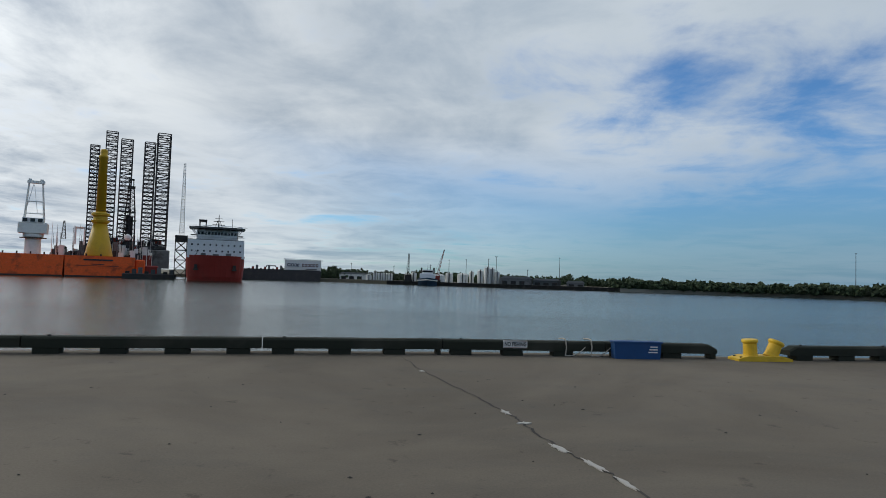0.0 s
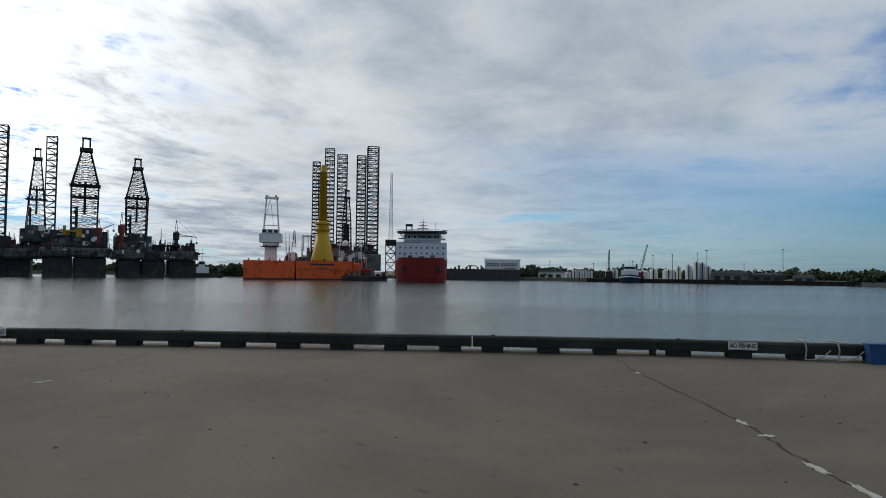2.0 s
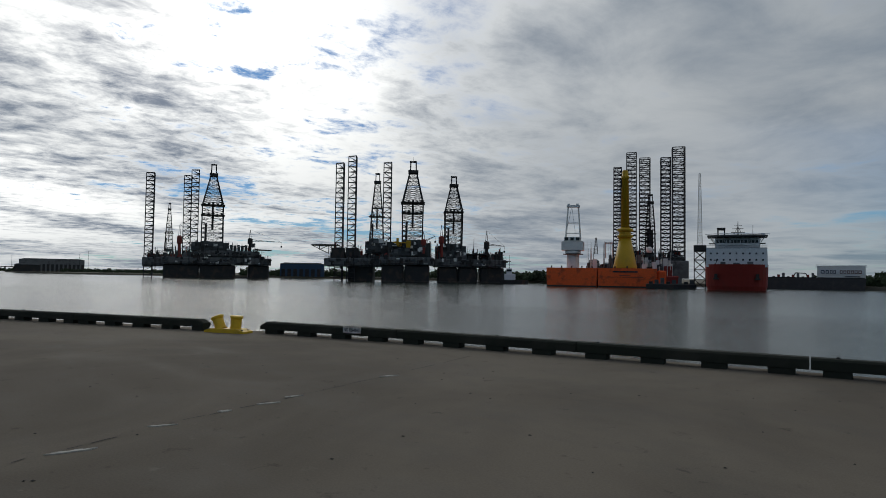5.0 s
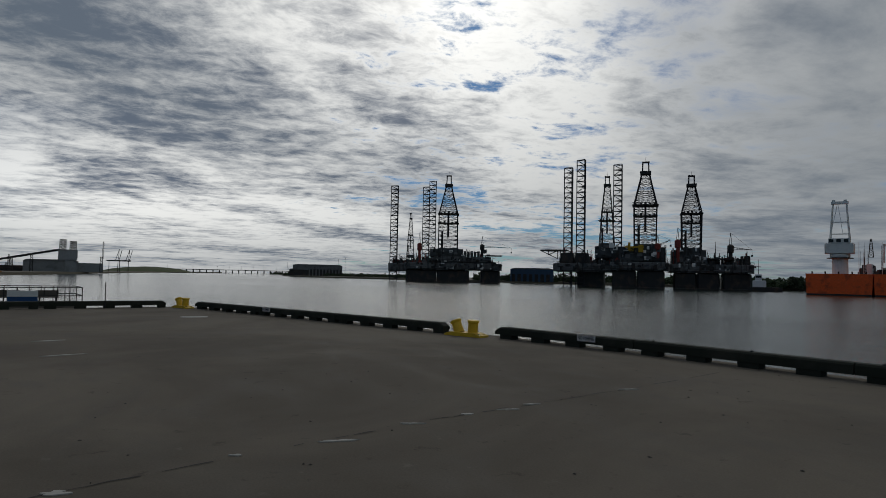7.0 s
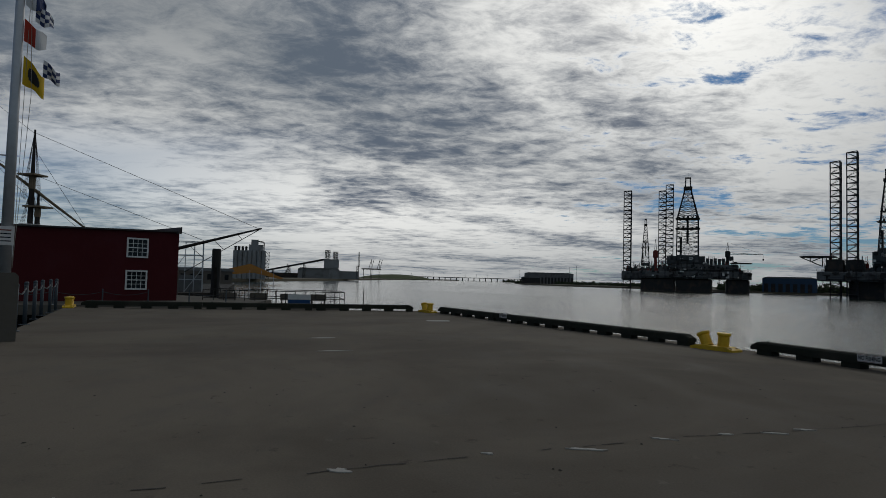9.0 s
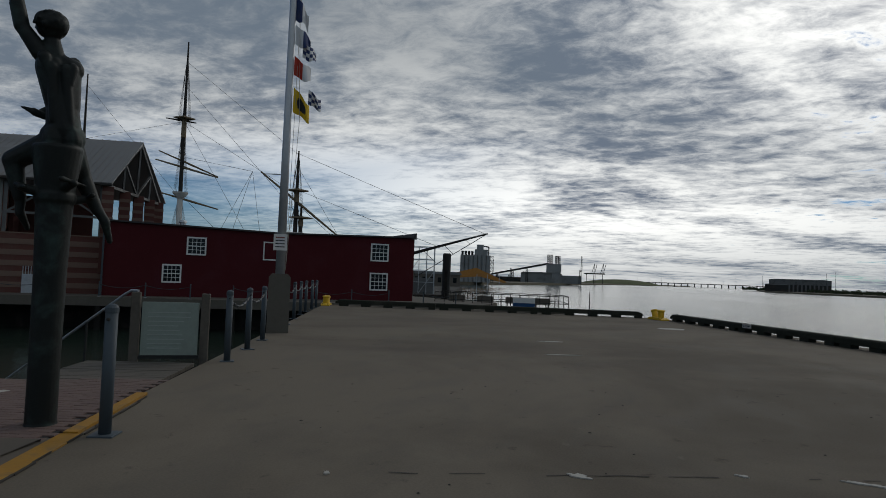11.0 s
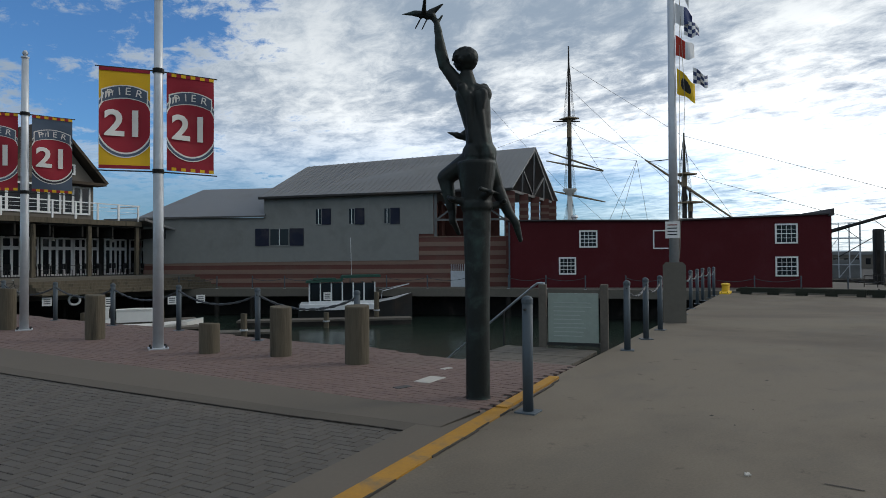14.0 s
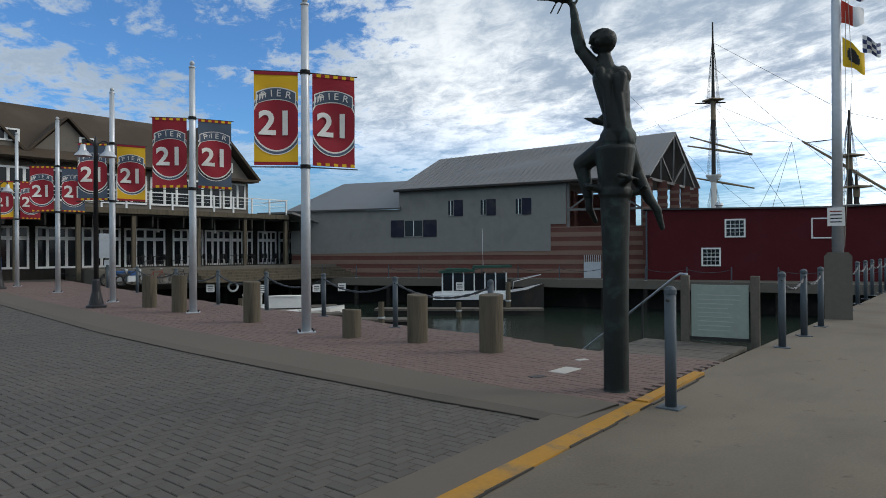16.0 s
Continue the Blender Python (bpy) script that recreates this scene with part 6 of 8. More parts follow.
part("cabinet", Form().box(-0.95, 0, 0, 0.15, 0.5, 1.45, 0.04), BLUEBOX, ps)
part("poster", Form().box(-0.85, -0.03, 0.75, 0.05, -0.004, 1.3), MASONRY, ps)
for k in range(3):
    part("text_bar", Form().box(-0.75, -0.036, 0.86 + 0.12 * k, -0.05, -0.032, 0.91 + 0.12 * k), OFFWHITE, ps)
hut = thing("ticket_hut", "small red hut with a pale sloping awning", "hut", afar(-173.6, 46, 0.0))
part("wall", Form().box(-3.0, 0, 0, 0.1, 3, 2.8), MASONRY, hut)
aw2 = Form()
roof_plane(aw2, [(-3.2, -1.0, 2.55), (0.3, -1.0, 2.55), (0.3, 0.2, 3.3), (-3.2, 0.2, 3.3)], 0.08)
part("awning", aw2, GALV, hut, "pale awning")
part("window", Form().box(-2.5, -0.04, 1.0, -0.4, 0.01, 2.0), GLASS, hut)

# ---- rigs across the harbour ----


def deck_clutter(ob, x0, x1, y0, y1, z, n, hmax, seed, mats, pipes=True):
    q = random.Random(seed)
    n = int(n * 3.4)
    y1 = y0 + (y1 - y0) * 0.5
    for i in range(n):
        w, l, h = q.uniform(0.5, 3.6), q.uniform(1.2, 5), q.uniform(0.5, hmax) * q.uniform(0.5, 1.1)
        x, y = q.uniform(x0, x1 - w), q.uniform(y0, y1 - l)
        f = Form().box(x, y, z - 0.05, x + w, y + l, z + h)
        if q.random() < 0.5:
            f.box(x + w * 0.2, y + 0.3, z + h, x + w * 0.7, y + l * 0.7, z + h + q.uniform(0.4, 1.6))
        part("deck_module", f, q.choice(mats), ob)
    if pipes:
        for i in range(n):
            x, y = q.uniform(x0, x1), q.uniform(y0, y1)
            h = q.uniform(1.5, hmax * 1.6)
            part("vent_pipe", Form().tube((x, y, z), (x, y, z + h), q.uniform(0.08, 0.26), None, 6).tube((x, y, z + h * 0.7), (x + q.uniform(-3, 3), y, z + h * q.uniform(0.5, 0.9)), 0.1, None, 4), q.choice(mats), ob)


def handrail(ob, x0, x1, y, z):
    f = Form().line([(x0, y, z + 1.1), (x1, y, z + 1.1)], 0.06, 3).line([(x0, y, z + 0.55), (x1, y, z + 0.55)], 0.05, 3)
    n = int(abs(x1 - x0) / 2)
    for i in range(n + 1):
        x = x0 + (x1 - x0) * i / n
        f.tube((x, y, z), (x, y, z + 1.1), 0.06, None, 3)
    part("handrail", f, STEEL, ob)


def face_gear(ob, x0, x1, y, z0, z1, n, seed, mats):
    """Walkways, ladders, boxes and fenders fixed along the front of a rig's hull."""
    q = random.Random(seed)
    for i in range(n):
        x, w = q.uniform(x0, x1 - 1), q.uniform(0.3, 2.6)
        a = q.uniform(z0 - 0.4, z1 - 0.6)
        part("hull_fitting", Form().box(x, y - q.uniform(0.2, 1.3), a, x + w, y + 0.05, min(z1 + 1.5, a + q.uniform(0.3, 2.4))), q.choice(mats), ob)
    for i in range(n // 4):
        x = q.uniform(x0, x1)
        part("hull_ladder", Form().tube((x, y - 0.3, z0 - q.uniform(1, 5)), (x, y - 0.3, z1 + 1), 0.12, None, 4).tube((x + 0.6, y - 0.3, z0 - 1), (x + 0.6, y - 0.3, z1 + 1), 0.12, None, 4), STEEL, ob)
    part("walkway", Form().box(x0 + 1, y - 1.2, z0 + 0.6, x1 - 1, y + 0.05, z0 + 0.8).line([(x0 + 1, y - 1.2, z0 + 1.7), (x1 - 1, y - 1.2, z0 + 1.7)], 0.06, 3), STEEL, ob)


def derrick(ob, x, y, z0, z1, w0, waist, wtop, bays=12, r=0.28, label="dark lattice drilling derrick"):
    h = z1 - z0
    zw, zc = z0 + h * 0.50, z0 + h * 0.85
    f = Form().lattice(x, y, z0, zw, w0, waist, max(4, bays * 2 // 3), r * 0.8, 4, 0.34, True, 0.5)
    f.lattice(x, y, zw, zc, waist, wtop, max(4, bays // 2), r * 0.8, 4, 0.34, True, 0.5)
    d = part("derrick", f, LATTICE, ob, label)
    for z, w in ((z0 + h * 0.38, w0 * 1.12), (zw, waist * 1.15)):
        part("platform", Form().box(x - w / 2, y - w / 2, z - 0.25, x + w / 2, y + w / 2, z), STEEL, d)
        for k in range(5):
            part("hung_gear", Form().box(x - w * (0.4 - 0.18 * k), y - w / 2, z, x - w * (0.4 - 0.18 * k) + w * 0.09, y - w / 2 + 0.8, z + 0.5 + 0.4 * (k % 3)), STEEL, d)
        part("platform_rail", Form().line([(x - w / 2, y - w / 2, z + 1), (x + w / 2, y - w / 2, z + 1)], 0.07, 3), STEEL, d)
    part("crown", Form().box(x - wtop * 0.7, y - wtop * 0.7, zc, x + wtop * 0.7, y + wtop * 0.7, zc + h * 0.035), STEEL, d)
    part("crown_frame", Form().tube((x - wtop * 0.42, y, zc), (x - wtop * 0.36, y, z1), r * 1.2).tube((x + wtop * 0.42, y, zc), (x + wtop * 0.36, y, z1), r * 1.2).box(x - wtop * 0.5, y - 0.5, z1 - 0.8, x + wtop * 0.5, y + 0.5, z1), LATTICE, d)
    part("aerial", Form().tube((x, y, z1), (x, y, z1 + h * 0.05), 0.08, None, 4), STEEL, d)
    part("travelling_block", Form().box(x - w0 * 0.05, y - 0.5, z0 + h * 0.2, x + w0 * 0.05, y + 0.5, z0 + h * 0.5), STEEL, d)
    part("racked_pipe", Form().box(x - w0 * 0.36, y - 1, z0, x - w0 * 0.25, y + 1, z0 + h * 0.28), STEEL, d)
    part("windwall", Form().box(x - w0 * 0.5, y - w0 * 0.52, z0, x + w0 * 0.5, y - w0 * 0.5, z0 + h * 0.06), HULLGREEN, d)


def leg(ob, x, y, z0, z1, w, bays, n=3, r=0.3, label="lattice jack-up leg"):
    part("leg", Form().lattice(x, y, z0, z1, w, w, bays, r, n, 0.42, False, 0.75), LATTICE, ob, label)


def deck_crane(ob, x, y, z, h, jib, drop, col=CRANERED):
    c = part("crane", Form().lathe([(0.9, z), (0.9, z + h * 0.4), (1.5, z + h * 0.42), (1.5, z + h * 0.62), (0.5, z + h * 0.66)], 10, (x, y)), col, ob, "pedestal crane")
    f = Form()
    a, b = Vector((x, y, z + h * 0.55)), Vector((x + jib, y, z + h * 0.55 - drop))
    for s in (-0.5, 0.5):
        f.tube(a + Vector((0, s, 0.6)), b, 0.14, None, 4).tube(a + Vector((0, s, -0.4)), b, 0.14, None, 4)
    for k in range(8):
        t = k / 8
        f.tube((a + Vector((0, -0.5, -0.4))).lerp(b, t), (a + Vector((0, 0.5, 0.6))).lerp(b, t + 0.1), 0.08, None, 3)
    part("jib", f, STEEL, c)
    part("gantry", Form().tube((x - 0.7, y, z + h * 0.6), (x, y, z + h), 0.16).tube((x + 0.7, y, z + h * 0.6), (x, y, z + h), 0.16).tube((x, y, z + h), b, 0.06, None, 3), STEEL, c)
    part("hook", Form().tube(b, b - Vector((0, 0, 2.5)), 0.07, None, 3).box(b.x - 0.4, b.y - 0.4, b.z - 3.4, b.x + 0.4, b.y + 0.4, b.z - 2.4), STEEL, c)


def semisub(az, d, x0, x1, z0, z1, cols, label, seed, depth=28):
    ob = thing("drilling_rig", label, "drilling rig", afar(az, d), "moored drilling rigs")
    part("hull", Form().box(x0, 0, z0, x1, depth, z1, 0.4), GREYSTEEL, ob, "grey steel deck box")
    for a, b in cols:
        part("column", Form().box(a, 1.0, WATER_Z - 0.5, b, 8.5, z0, 0.8), STEEL, ob, "dark hull column")
        part("column", Form().box(a + 1, depth - 9, WATER_Z - 0.5, b - 1 if b - a > 4 else b, depth - 1, z0, 0.8), STEEL, ob, "dark hull column")
    part("pontoon", Form().box(x0 + 2, 0.2, WATER_Z - 1, x1 - 2, 10, WATER_Z + 0.7, 0.4), STEEL, ob, "low dark pontoon")
    deck_clutter(ob, x0 + 1, x1 - 1, 1, depth - 2, z1, 16, 4.2, seed, [HULLGREEN, GREYSTEEL, STEEL, CRANERED, HULLGREEN])
    handrail(ob, x0, x1, 0.2, z1)
    face_gear(ob, x0, x1, 0, z0, z1, int((x1 - x0) * 1.1), seed + 1, [HULLGREEN, STEEL, GREYSTEEL, STEEL, OFFWHITE])
    for i in range(int((x1 - x0) / 4)):
        part("stiffener", Form().box(x0 + 2 + 4 * i, -0.15, z0 + 0.2, x0 + 2.25 + 4 * i, 0.02, z1 - 0.2), GREYSTEEL, ob)
    return ob


# the farther pair
jk = thing("jackup_rig", "dark jack-up rig with three tall lattice legs", "drilling rig", afar(65, 430), "moored drilling rigs")
part("hull", Form().box(-36, 0, 4.5, -2, 30, 10, 0.4), GREYSTEEL, jk)
for x, y, top in ((-32.1, 4, 62.8), (-10.9, 26, 65.5), (-6.3, 22, 69.0)):
    leg(jk, x, y, WATER_Z - 1, top, 5.4, 26, 3, 0.36)
derrick(jk, -21.7, 10, 14, 45, 5, 3.2, 1.4, 10, 0.22)
deck_clutter(jk, -34, -4, 2, 26, 10, 14, 4.5, 5, [HULLGREEN, STEEL, CRANERED, GREYSTEEL])
handrail(jk, -36, -2, 0.2, 10)
face_gear(jk, -36, -2, 0, 4.5, 10, 30, 91, [HULLGREEN, STEEL, GREYSTEEL])
s1 = semisub(65, 410, -24, 39, 5.8, 10.2, ((-23, -3), (-2.8, 18), (25.5, 38)), "dark semi-submersible drilling rig with a tall derrick", 11)
part("accommodation", Form().box(-6, 1, 10.2, 32, 20, 14.5, 0.3), GREYSTEEL, s1, "grey accommodation block")
for i in range(9):
    part("window", Form().box(6 + 2.4 * i, 0.93, 12.2, 6.9 + 2.4 * i, 1.02, 13.1), GLASS, s1)
part("substructure", Form().box(-8, 4, 14.5, 14, 20, 19.5), HULLGREEN, s1)
derrick(s1, 4.0, 10, 17, 68.6, 12.6, 12.2, 3.6, 14, 0.42)
face_gear(s1, -8, 32, 1, 10.6, 18.5, 50, 98, [HULLGREEN, STEEL, GREYSTEEL, OFFWHITE, STEEL])
deck_crane(s1, 26.3, 3, 13, 15, 19, 0.5, STEEL)
for i in range(7):
    part("exhaust", Form().lathe([(0.9, 14.5), (0.9, 18.0 + 0.3 * (i % 2))], 8, (13 + 2.2 * i, 4)), HULLGREEN, s1)
part("helideck", Form().box(28, -2, 15.2, 39, 9, 15.7), STEEL, s1)
deck_crane(s1, -14.5, 5, 10, 20, 5, -4, CRANERED)

# the nearer group of three
j2 = thing("jackup_rig", "dark jack-up rig with tall lattice legs and projecting helideck", "drilling rig", afar(47, 332), "moored drilling rigs")
part("hull", Form().box(-47, 0, 5.4, -9, 30, 9.6, 0.4), GREYSTEEL, j2, "grey hull box")
for x, y, top in ((-40.0, 10, 60.8), (-32.7, 3, 63.4), (-14.5, 10, 61.6)):
    leg(j2, x, y, WATER_Z - 1, top, 4.8, 24, 3, 0.34)
derrick(j2, -20.5, 10, 18, 55.8, 7.6, 5.2, 2.6, 12, 0.27)
part("cantilever", Form().box(-26, 2, 12.5, -9, 18, 18.5), HULLGREEN, j2)
face_gear(j2, -26, -9, 2, 12.5, 18.5, 36, 97, [HULLGREEN, STEEL, GREYSTEEL, OFFWHITE])
hd = part("helideck", Form().prism([(-54.5, 4), (-50, 0), (-43, 0), (-40, 4), (-40, 10), (-43, 14), (-50, 14), (-54.5, 10)], 16.2, 16.7), STEEL, j2, "octagonal helideck")
part("deck_truss", Form().line([(-54, 5, 16.2), (-45, 3, 12), (-45, 3, 16.2), (-50, 4, 14), (-50, 4, 16.2)], 0.25, 4), STEEL, hd)
deck_clutter(j2, -45, -11, 2, 26, 9.6, 18, 5, 21, [HULLGREEN, STEEL, CRANERED, GREYSTEEL, STEEL])
handrail(j2, -47, -9, 0.2, 9.6)
face_gear(j2, -46, -10, 0, 5.4, 9.6, 36, 92, [HULLGREEN, STEEL, GREYSTEEL, STEEL])
for x in (-40.0, -32.7, -14.5):
    part("jack_house", Form().box(x - 3.2, 1, 9.6, x + 3.2, 8, 15), STEEL, j2)
for a, b in ((-35, -22),):
    part("spud", Form().box(a, 4, WATER_Z - 0.5, b, 24, 5.4), STEEL, j2)
s2 = semisub(47, 327, -18, 10, 6.5, 10.5, ((-17, -5.5), (-5.3, 7.8)), "dark semi-submersible drilling rig with a bottle-shaped derrick", 31)
derrick(s2, -1.4, 10, 17, 61.9, 10.4, 11.0, 3.8, 14, 0.4)
part("substructure", Form().box(-9, 2, 10.5, 8, 22, 18), HULLGREEN, s2)
part("crane_boom", Form().lattice(-8, 1, 16, 17.6, 2, 2, 1, 0.2, 4).box(-11, 0, 17.6, -2, 1.2, 18.3).box(-9.5, 0, 16.4, -8.3, 1.5, 20.2).box(-4.5, 0, 15.4, -2.2, 1.5, 19.0), TOWERYELLOW, s2, "yellow stowed boom")
face_gear(s2, -9, 8, 2, 10.5, 18, 40, 95, [HULLGREEN, STEEL, GREYSTEEL, OFFWHITE, STEEL])
deck_crane(s2, 4.5, 2, 12, 12, 6, -3, CRANERED)
s3 = semisub(46.8, 333, 9, 47, 5.8, 10, ((10.9, 21.5), (21.7, 32), (33.5, 46)), "grey-green semi-submersible drilling rig with a pedestal crane", 43)
derrick(s3, 19.5, 10, 16, 55.2, 8.8, 9.4, 3.4, 14, 0.38)
part("substructure", Form().box(10, 3, 10, 26, 22, 17), HULLGREEN, s3)
face_gear(s3, 10, 26, 3, 10, 17, 36, 96, [HULLGREEN, STEEL, GREYSTEEL, OFFWHITE, STEEL])
deck_crane(s3, 12.8, 2, 11, 17, 3, -4, CRANERED)
deck_crane(s3, 37, 4, 9, 16.5, 9.5, 0.8, STEEL)
part("helideck", Form().box(26, -2, 12.4, 38, 10, 12.9), STEEL, s3)
part("beacon_mast", Form().tube((30, 2, 12.9), (30, 2, 21), 0.3, 0.1, 6), STEEL, s3)

# tug beside the rigs
tug = thing("tugboat", "small white and grey tugboat moored beside the rigs", "tugboat", afar(38.2, 318, WATER_Z))
part("hull", Form().prism([(-6, 0), (5, 0), (8, 3), (5, 6), (-6, 6)], -0.3, 2.0), STEEL, tug)
part("deckhouse", Form().box(-4, 1, 2.0, 1.5, 5, 5.0, 0.2), WHITE, tug)
part("wheelhouse", Form().box(-3, 1.4, 5.0, -0.2, 4.6, 7.8, 0.2), WHITE, tug)
part("wheelhouse_glass", Form().box(-2.8, 1.36, 6.2, -0.4, 1.41, 7.2), GLASS, tug)
part("mast", Form().tube((-1.6, 3, 7.8), (-1.6, 3, 14.5), 0.15, 0.06, 5).box(-2.6, 2.9, 11, -0.6, 3.1, 11.3), STEEL, tug)

# ---- orange barges with tower, crane and jack-up behind ----
ORG = afar(28.5, 265)
for nm, xa, xb in (("a", -31.1, -10.75), ("b", -10.5, 12.4)):
    bg = thing("barge", "weathered orange steel barge moored end-on" if nm == "a" else "orange steel barge carrying a yellow tower", "barge", ORG, "orange barges")
    part("hull", Form().slab([(xa, 5.3), (xb, 5.3), (xb - 0.3, WATER_Z - 0.5), (xa + 0.3, WATER_Z - 0.5)], 0, 40), ORANGE, bg, "orange hull")
    part("rubbing_band", Form().box(xa - 0.05, -0.15, 1.2, xb + 0.05, 0.0, 1.55), ORANGE, bg)
    part("boot_top", Form().box(xa + 0.25, -0.08, WATER_Z - 0.4, xb - 0.25, 0.0, WATER_Z + 0.55), STEEL, bg)
    n = 9
    for i in range(n):
        x = xa + (xb - xa) * (i + 0.5) / n
        part("frame_line", Form().box(x - 0.06, -0.06, -1.6, x + 0.06, 0.01, 5.2), ORANGE, bg)
    for i in range(5):
        part("bitts", Form().lathe([(0.25, 5.3), (0.25, 6.1), (0.35, 6.15)], 8, (xa + 2 + (xb - xa - 4) * i / 4, 1.2)), STEEL, bg)
    if nm == "b":
        part("name_bar", Form().box(-4.6, -0.2, 3.6, 5.0, -0.16, 4.2), SIGNINK, bg)
        part("name_bar", Form().box(-2.0, -0.2, 2.2, 2.2, -0.16, 2.45), SIGNINK, bg)
        part("name_bar", Form().box(-7.0, -0.2, 1.65, 7.0, -0.16, 1.8), SIGNINK, bg)
sup = thing("support_vessel", "cluttered grey and white support vessel behind the barges", "vessel", ORG)
part("hull", Form().box(12.5, 6, WATER_Z - 0.5, 21, 45, 2.5, 0.5), REDHULL, sup)
part("stern", Form().box(12.6, 3, WATER_Z - 0.4, 16, 6, 4.6, 0.4), ORANGE, sup)
q = random.Random(8)
for i in range(150):
    x = q.choice((q.uniform(-17, -6), q.uniform(3.5, 18), q.uniform(3.5, 18)))
    w, h = q.uniform(0.5, 2.4), q.uniform(0.5, 6.5) * q.random() + 0.6
    part("deck_module", Form().box(x, q.uniform(22, 36), 5.0 if x < 12 else 2.4, x + w, 40, 5.2 + h), q.choice([OFFWHITE, GREYSTEEL, HULLGREEN, OFFWHITE, WHITE, STEEL, GREYSTEEL, CRANERED]), sup)
for i in range(30):
    x = q.choice((q.uniform(-17, -6), q.uniform(4, 19)))
    part("mast", Form().tube((x, 24, 5), (x, 24, 10 + q.uniform(2, 9)), 0.14, 0.06, 4), q.choice([OFFWHITE, STEEL]), sup)
part("radar_mast", Form().lattice(-12.2, 24, 12, 19, 1.6, 0.4, 4, 0.12, 4), STEEL, sup)
part("gantry", Form().box(-8.4, 24, 10, -7.9, 24.5, 17).box(-5.4, 24, 10, -4.9, 24.5, 17).box(-8.4, 24, 16.2, -4.9, 24.5, 17), OFFWHITE, sup)
part("dome", Form().lathe([(0.9, 12.5), (1.4, 13.4), (1.2, 14.4), (0.4, 15)], 12, (10.2, 22)), WHITE, sup, "white radar dome")
tw = thing("yellow_tower", "tall yellow steel tower with conical base on the barge", "tower", ORG @ pose(0.15, 6, 5.3))
part("cone", Form().lathe([(4.75, 0), (4.7, 0.5), (2.35, 12.2)], 28), TOWERYELLOW, tw, "yellow conical base", smooth=True)
part("collar", Form().lathe([(2.35, 12.2), (3.0, 12.8), (3.15, 13.5), (2.4, 13.7), (2.4, 14.9), (3.2, 15.4), (3.2, 16.1), (1.8, 16.7)], 24), TOWERYELLOW, tw)
part("collar_rail", Form().line([(math.cos(i * 0.524) * 3.1, math.sin(i * 0.524) * 3.1, 17.1) for i in range(13)], 0.07, 4), STEEL, tw)
part("shaft", Form().lathe([(1.75, 16.6), (1.35, 37.0), (1.55, 37.1), (1.55, 38.0), (1.25, 38.2), (1.25, 39.8), (1.0, 40.4)], 24), TOWERYELLOW, tw, smooth=True)
part("access_platform", Form().box(-4.4, -1, 12.8, -2.5, 1, 13.0).box(-4.4, -1, 13.8, -4.3, 1, 13.9), STEEL, tw)
part("ladder", Form().box(-2.2, -2.5, 17, -1.8, -2.2, 37), STEEL, tw)
cr = thing("offshore_crane", "white pedestal crane with tall A-frame on the barge", "crane", ORG @ pose(-20.8, 6, 5.3))
part("pedestal", Form().lathe([(2.6, 0), (2.5, 5.5), (3.2, 6.2), (3.2, 7.2)], 20), OFFWHITE, cr, smooth=False)
part("gallery", Form().lathe([(4.2, 5.6), (4.2, 5.9)], 20), STEEL, cr)
part("house", Form().box(-4.6, -3, 7.4, 4.4, 4, 11.2, 0.3).box(-3.4, -3.05, 11.2, 3.2, 2, 12.8), OFFWHITE, cr, "white machinery house")
for x in (-3.2, -0.9, 1.4):
    part("cab_window", Form().box(x, -3.12, 11.4, x + 1.4, -3.04, 12.6), GLASS, cr)
af = Form()
for s in (-1, 1):
    af.tube((s * 3.0, -1, 12.5), (s * 2.1, 0, 25.6), 0.3).tube((s * 3.0, 2.5, 12.5), (s * 2.1, 0, 25.6), 0.25)
for z, w in ((14.5, 2.9), (18.8, 2.6), (25.6, 2.6)):
    af.tube((-w, -0.6, z), (w, -0.6, z), 0.25)
af.tube((-2.9, 0, 14.5), (-0.8, 0, 25), 0.12).tube((0.9, 0, 14.5), (-0.5, 0, 25), 0.1)
af.box(-2.7, -0.5, 25.4, 2.7, 0.8, 26.4).box(-2.4, -0.4, 26.4, -1.4, 0.4, 27).box(1.2, -0.4, 26.4, 2.2, 0.4, 27)
part("a_frame", af, OFFWHITE, cr, "white A-frame")
# jack-up with its five legs behind
j3 = thing("jackup_rig", "jack-up rig with dense dark blue lattice legs behind the barges", "drilling rig", afar(28.5, 300))
k_ = 312 / 265.0
part("hull", Form().box(-6, 12, 3.0, 27, 30, 11.5, 0.5), GREYSTEEL, j3, "grey blue hull")
part("hull_side", Form().box(20.0, 2, 1.5, 27.5, 12, 9.5, 0.4), GREYSTEEL, j3)
for xc, w, top in ((-2.8, 3.4, 46.3), (2.55, 4.3, 52.0), (7.65, 4.5, 49.7), (15.5, 4.1, 49.6), (20.3, 5.2, 53.5)):
    part("leg", Form().lattice(xc * k_, 12, 2, (top - 2.1) * k_ + 1.6, w * k_ * 0.86, w * k_ * 0.86, 30, 0.30, 4, 0.42, False, 0.8), LATTICE, j3, "dark lattice jack-up leg")
derrick(j3, 11.6, 14, 11, 41, 4.6, 3.8, 2.2, 12, 0.25)
part("stack", Form().box(10, 12, 10, 12.8, 14, 24), STEEL, j3)
deck_clutter(j3, -4, 26, 13, 28, 11.5, 10, 3, 77, [HULLGREEN, OFFWHITE, STEEL, CRANERED])

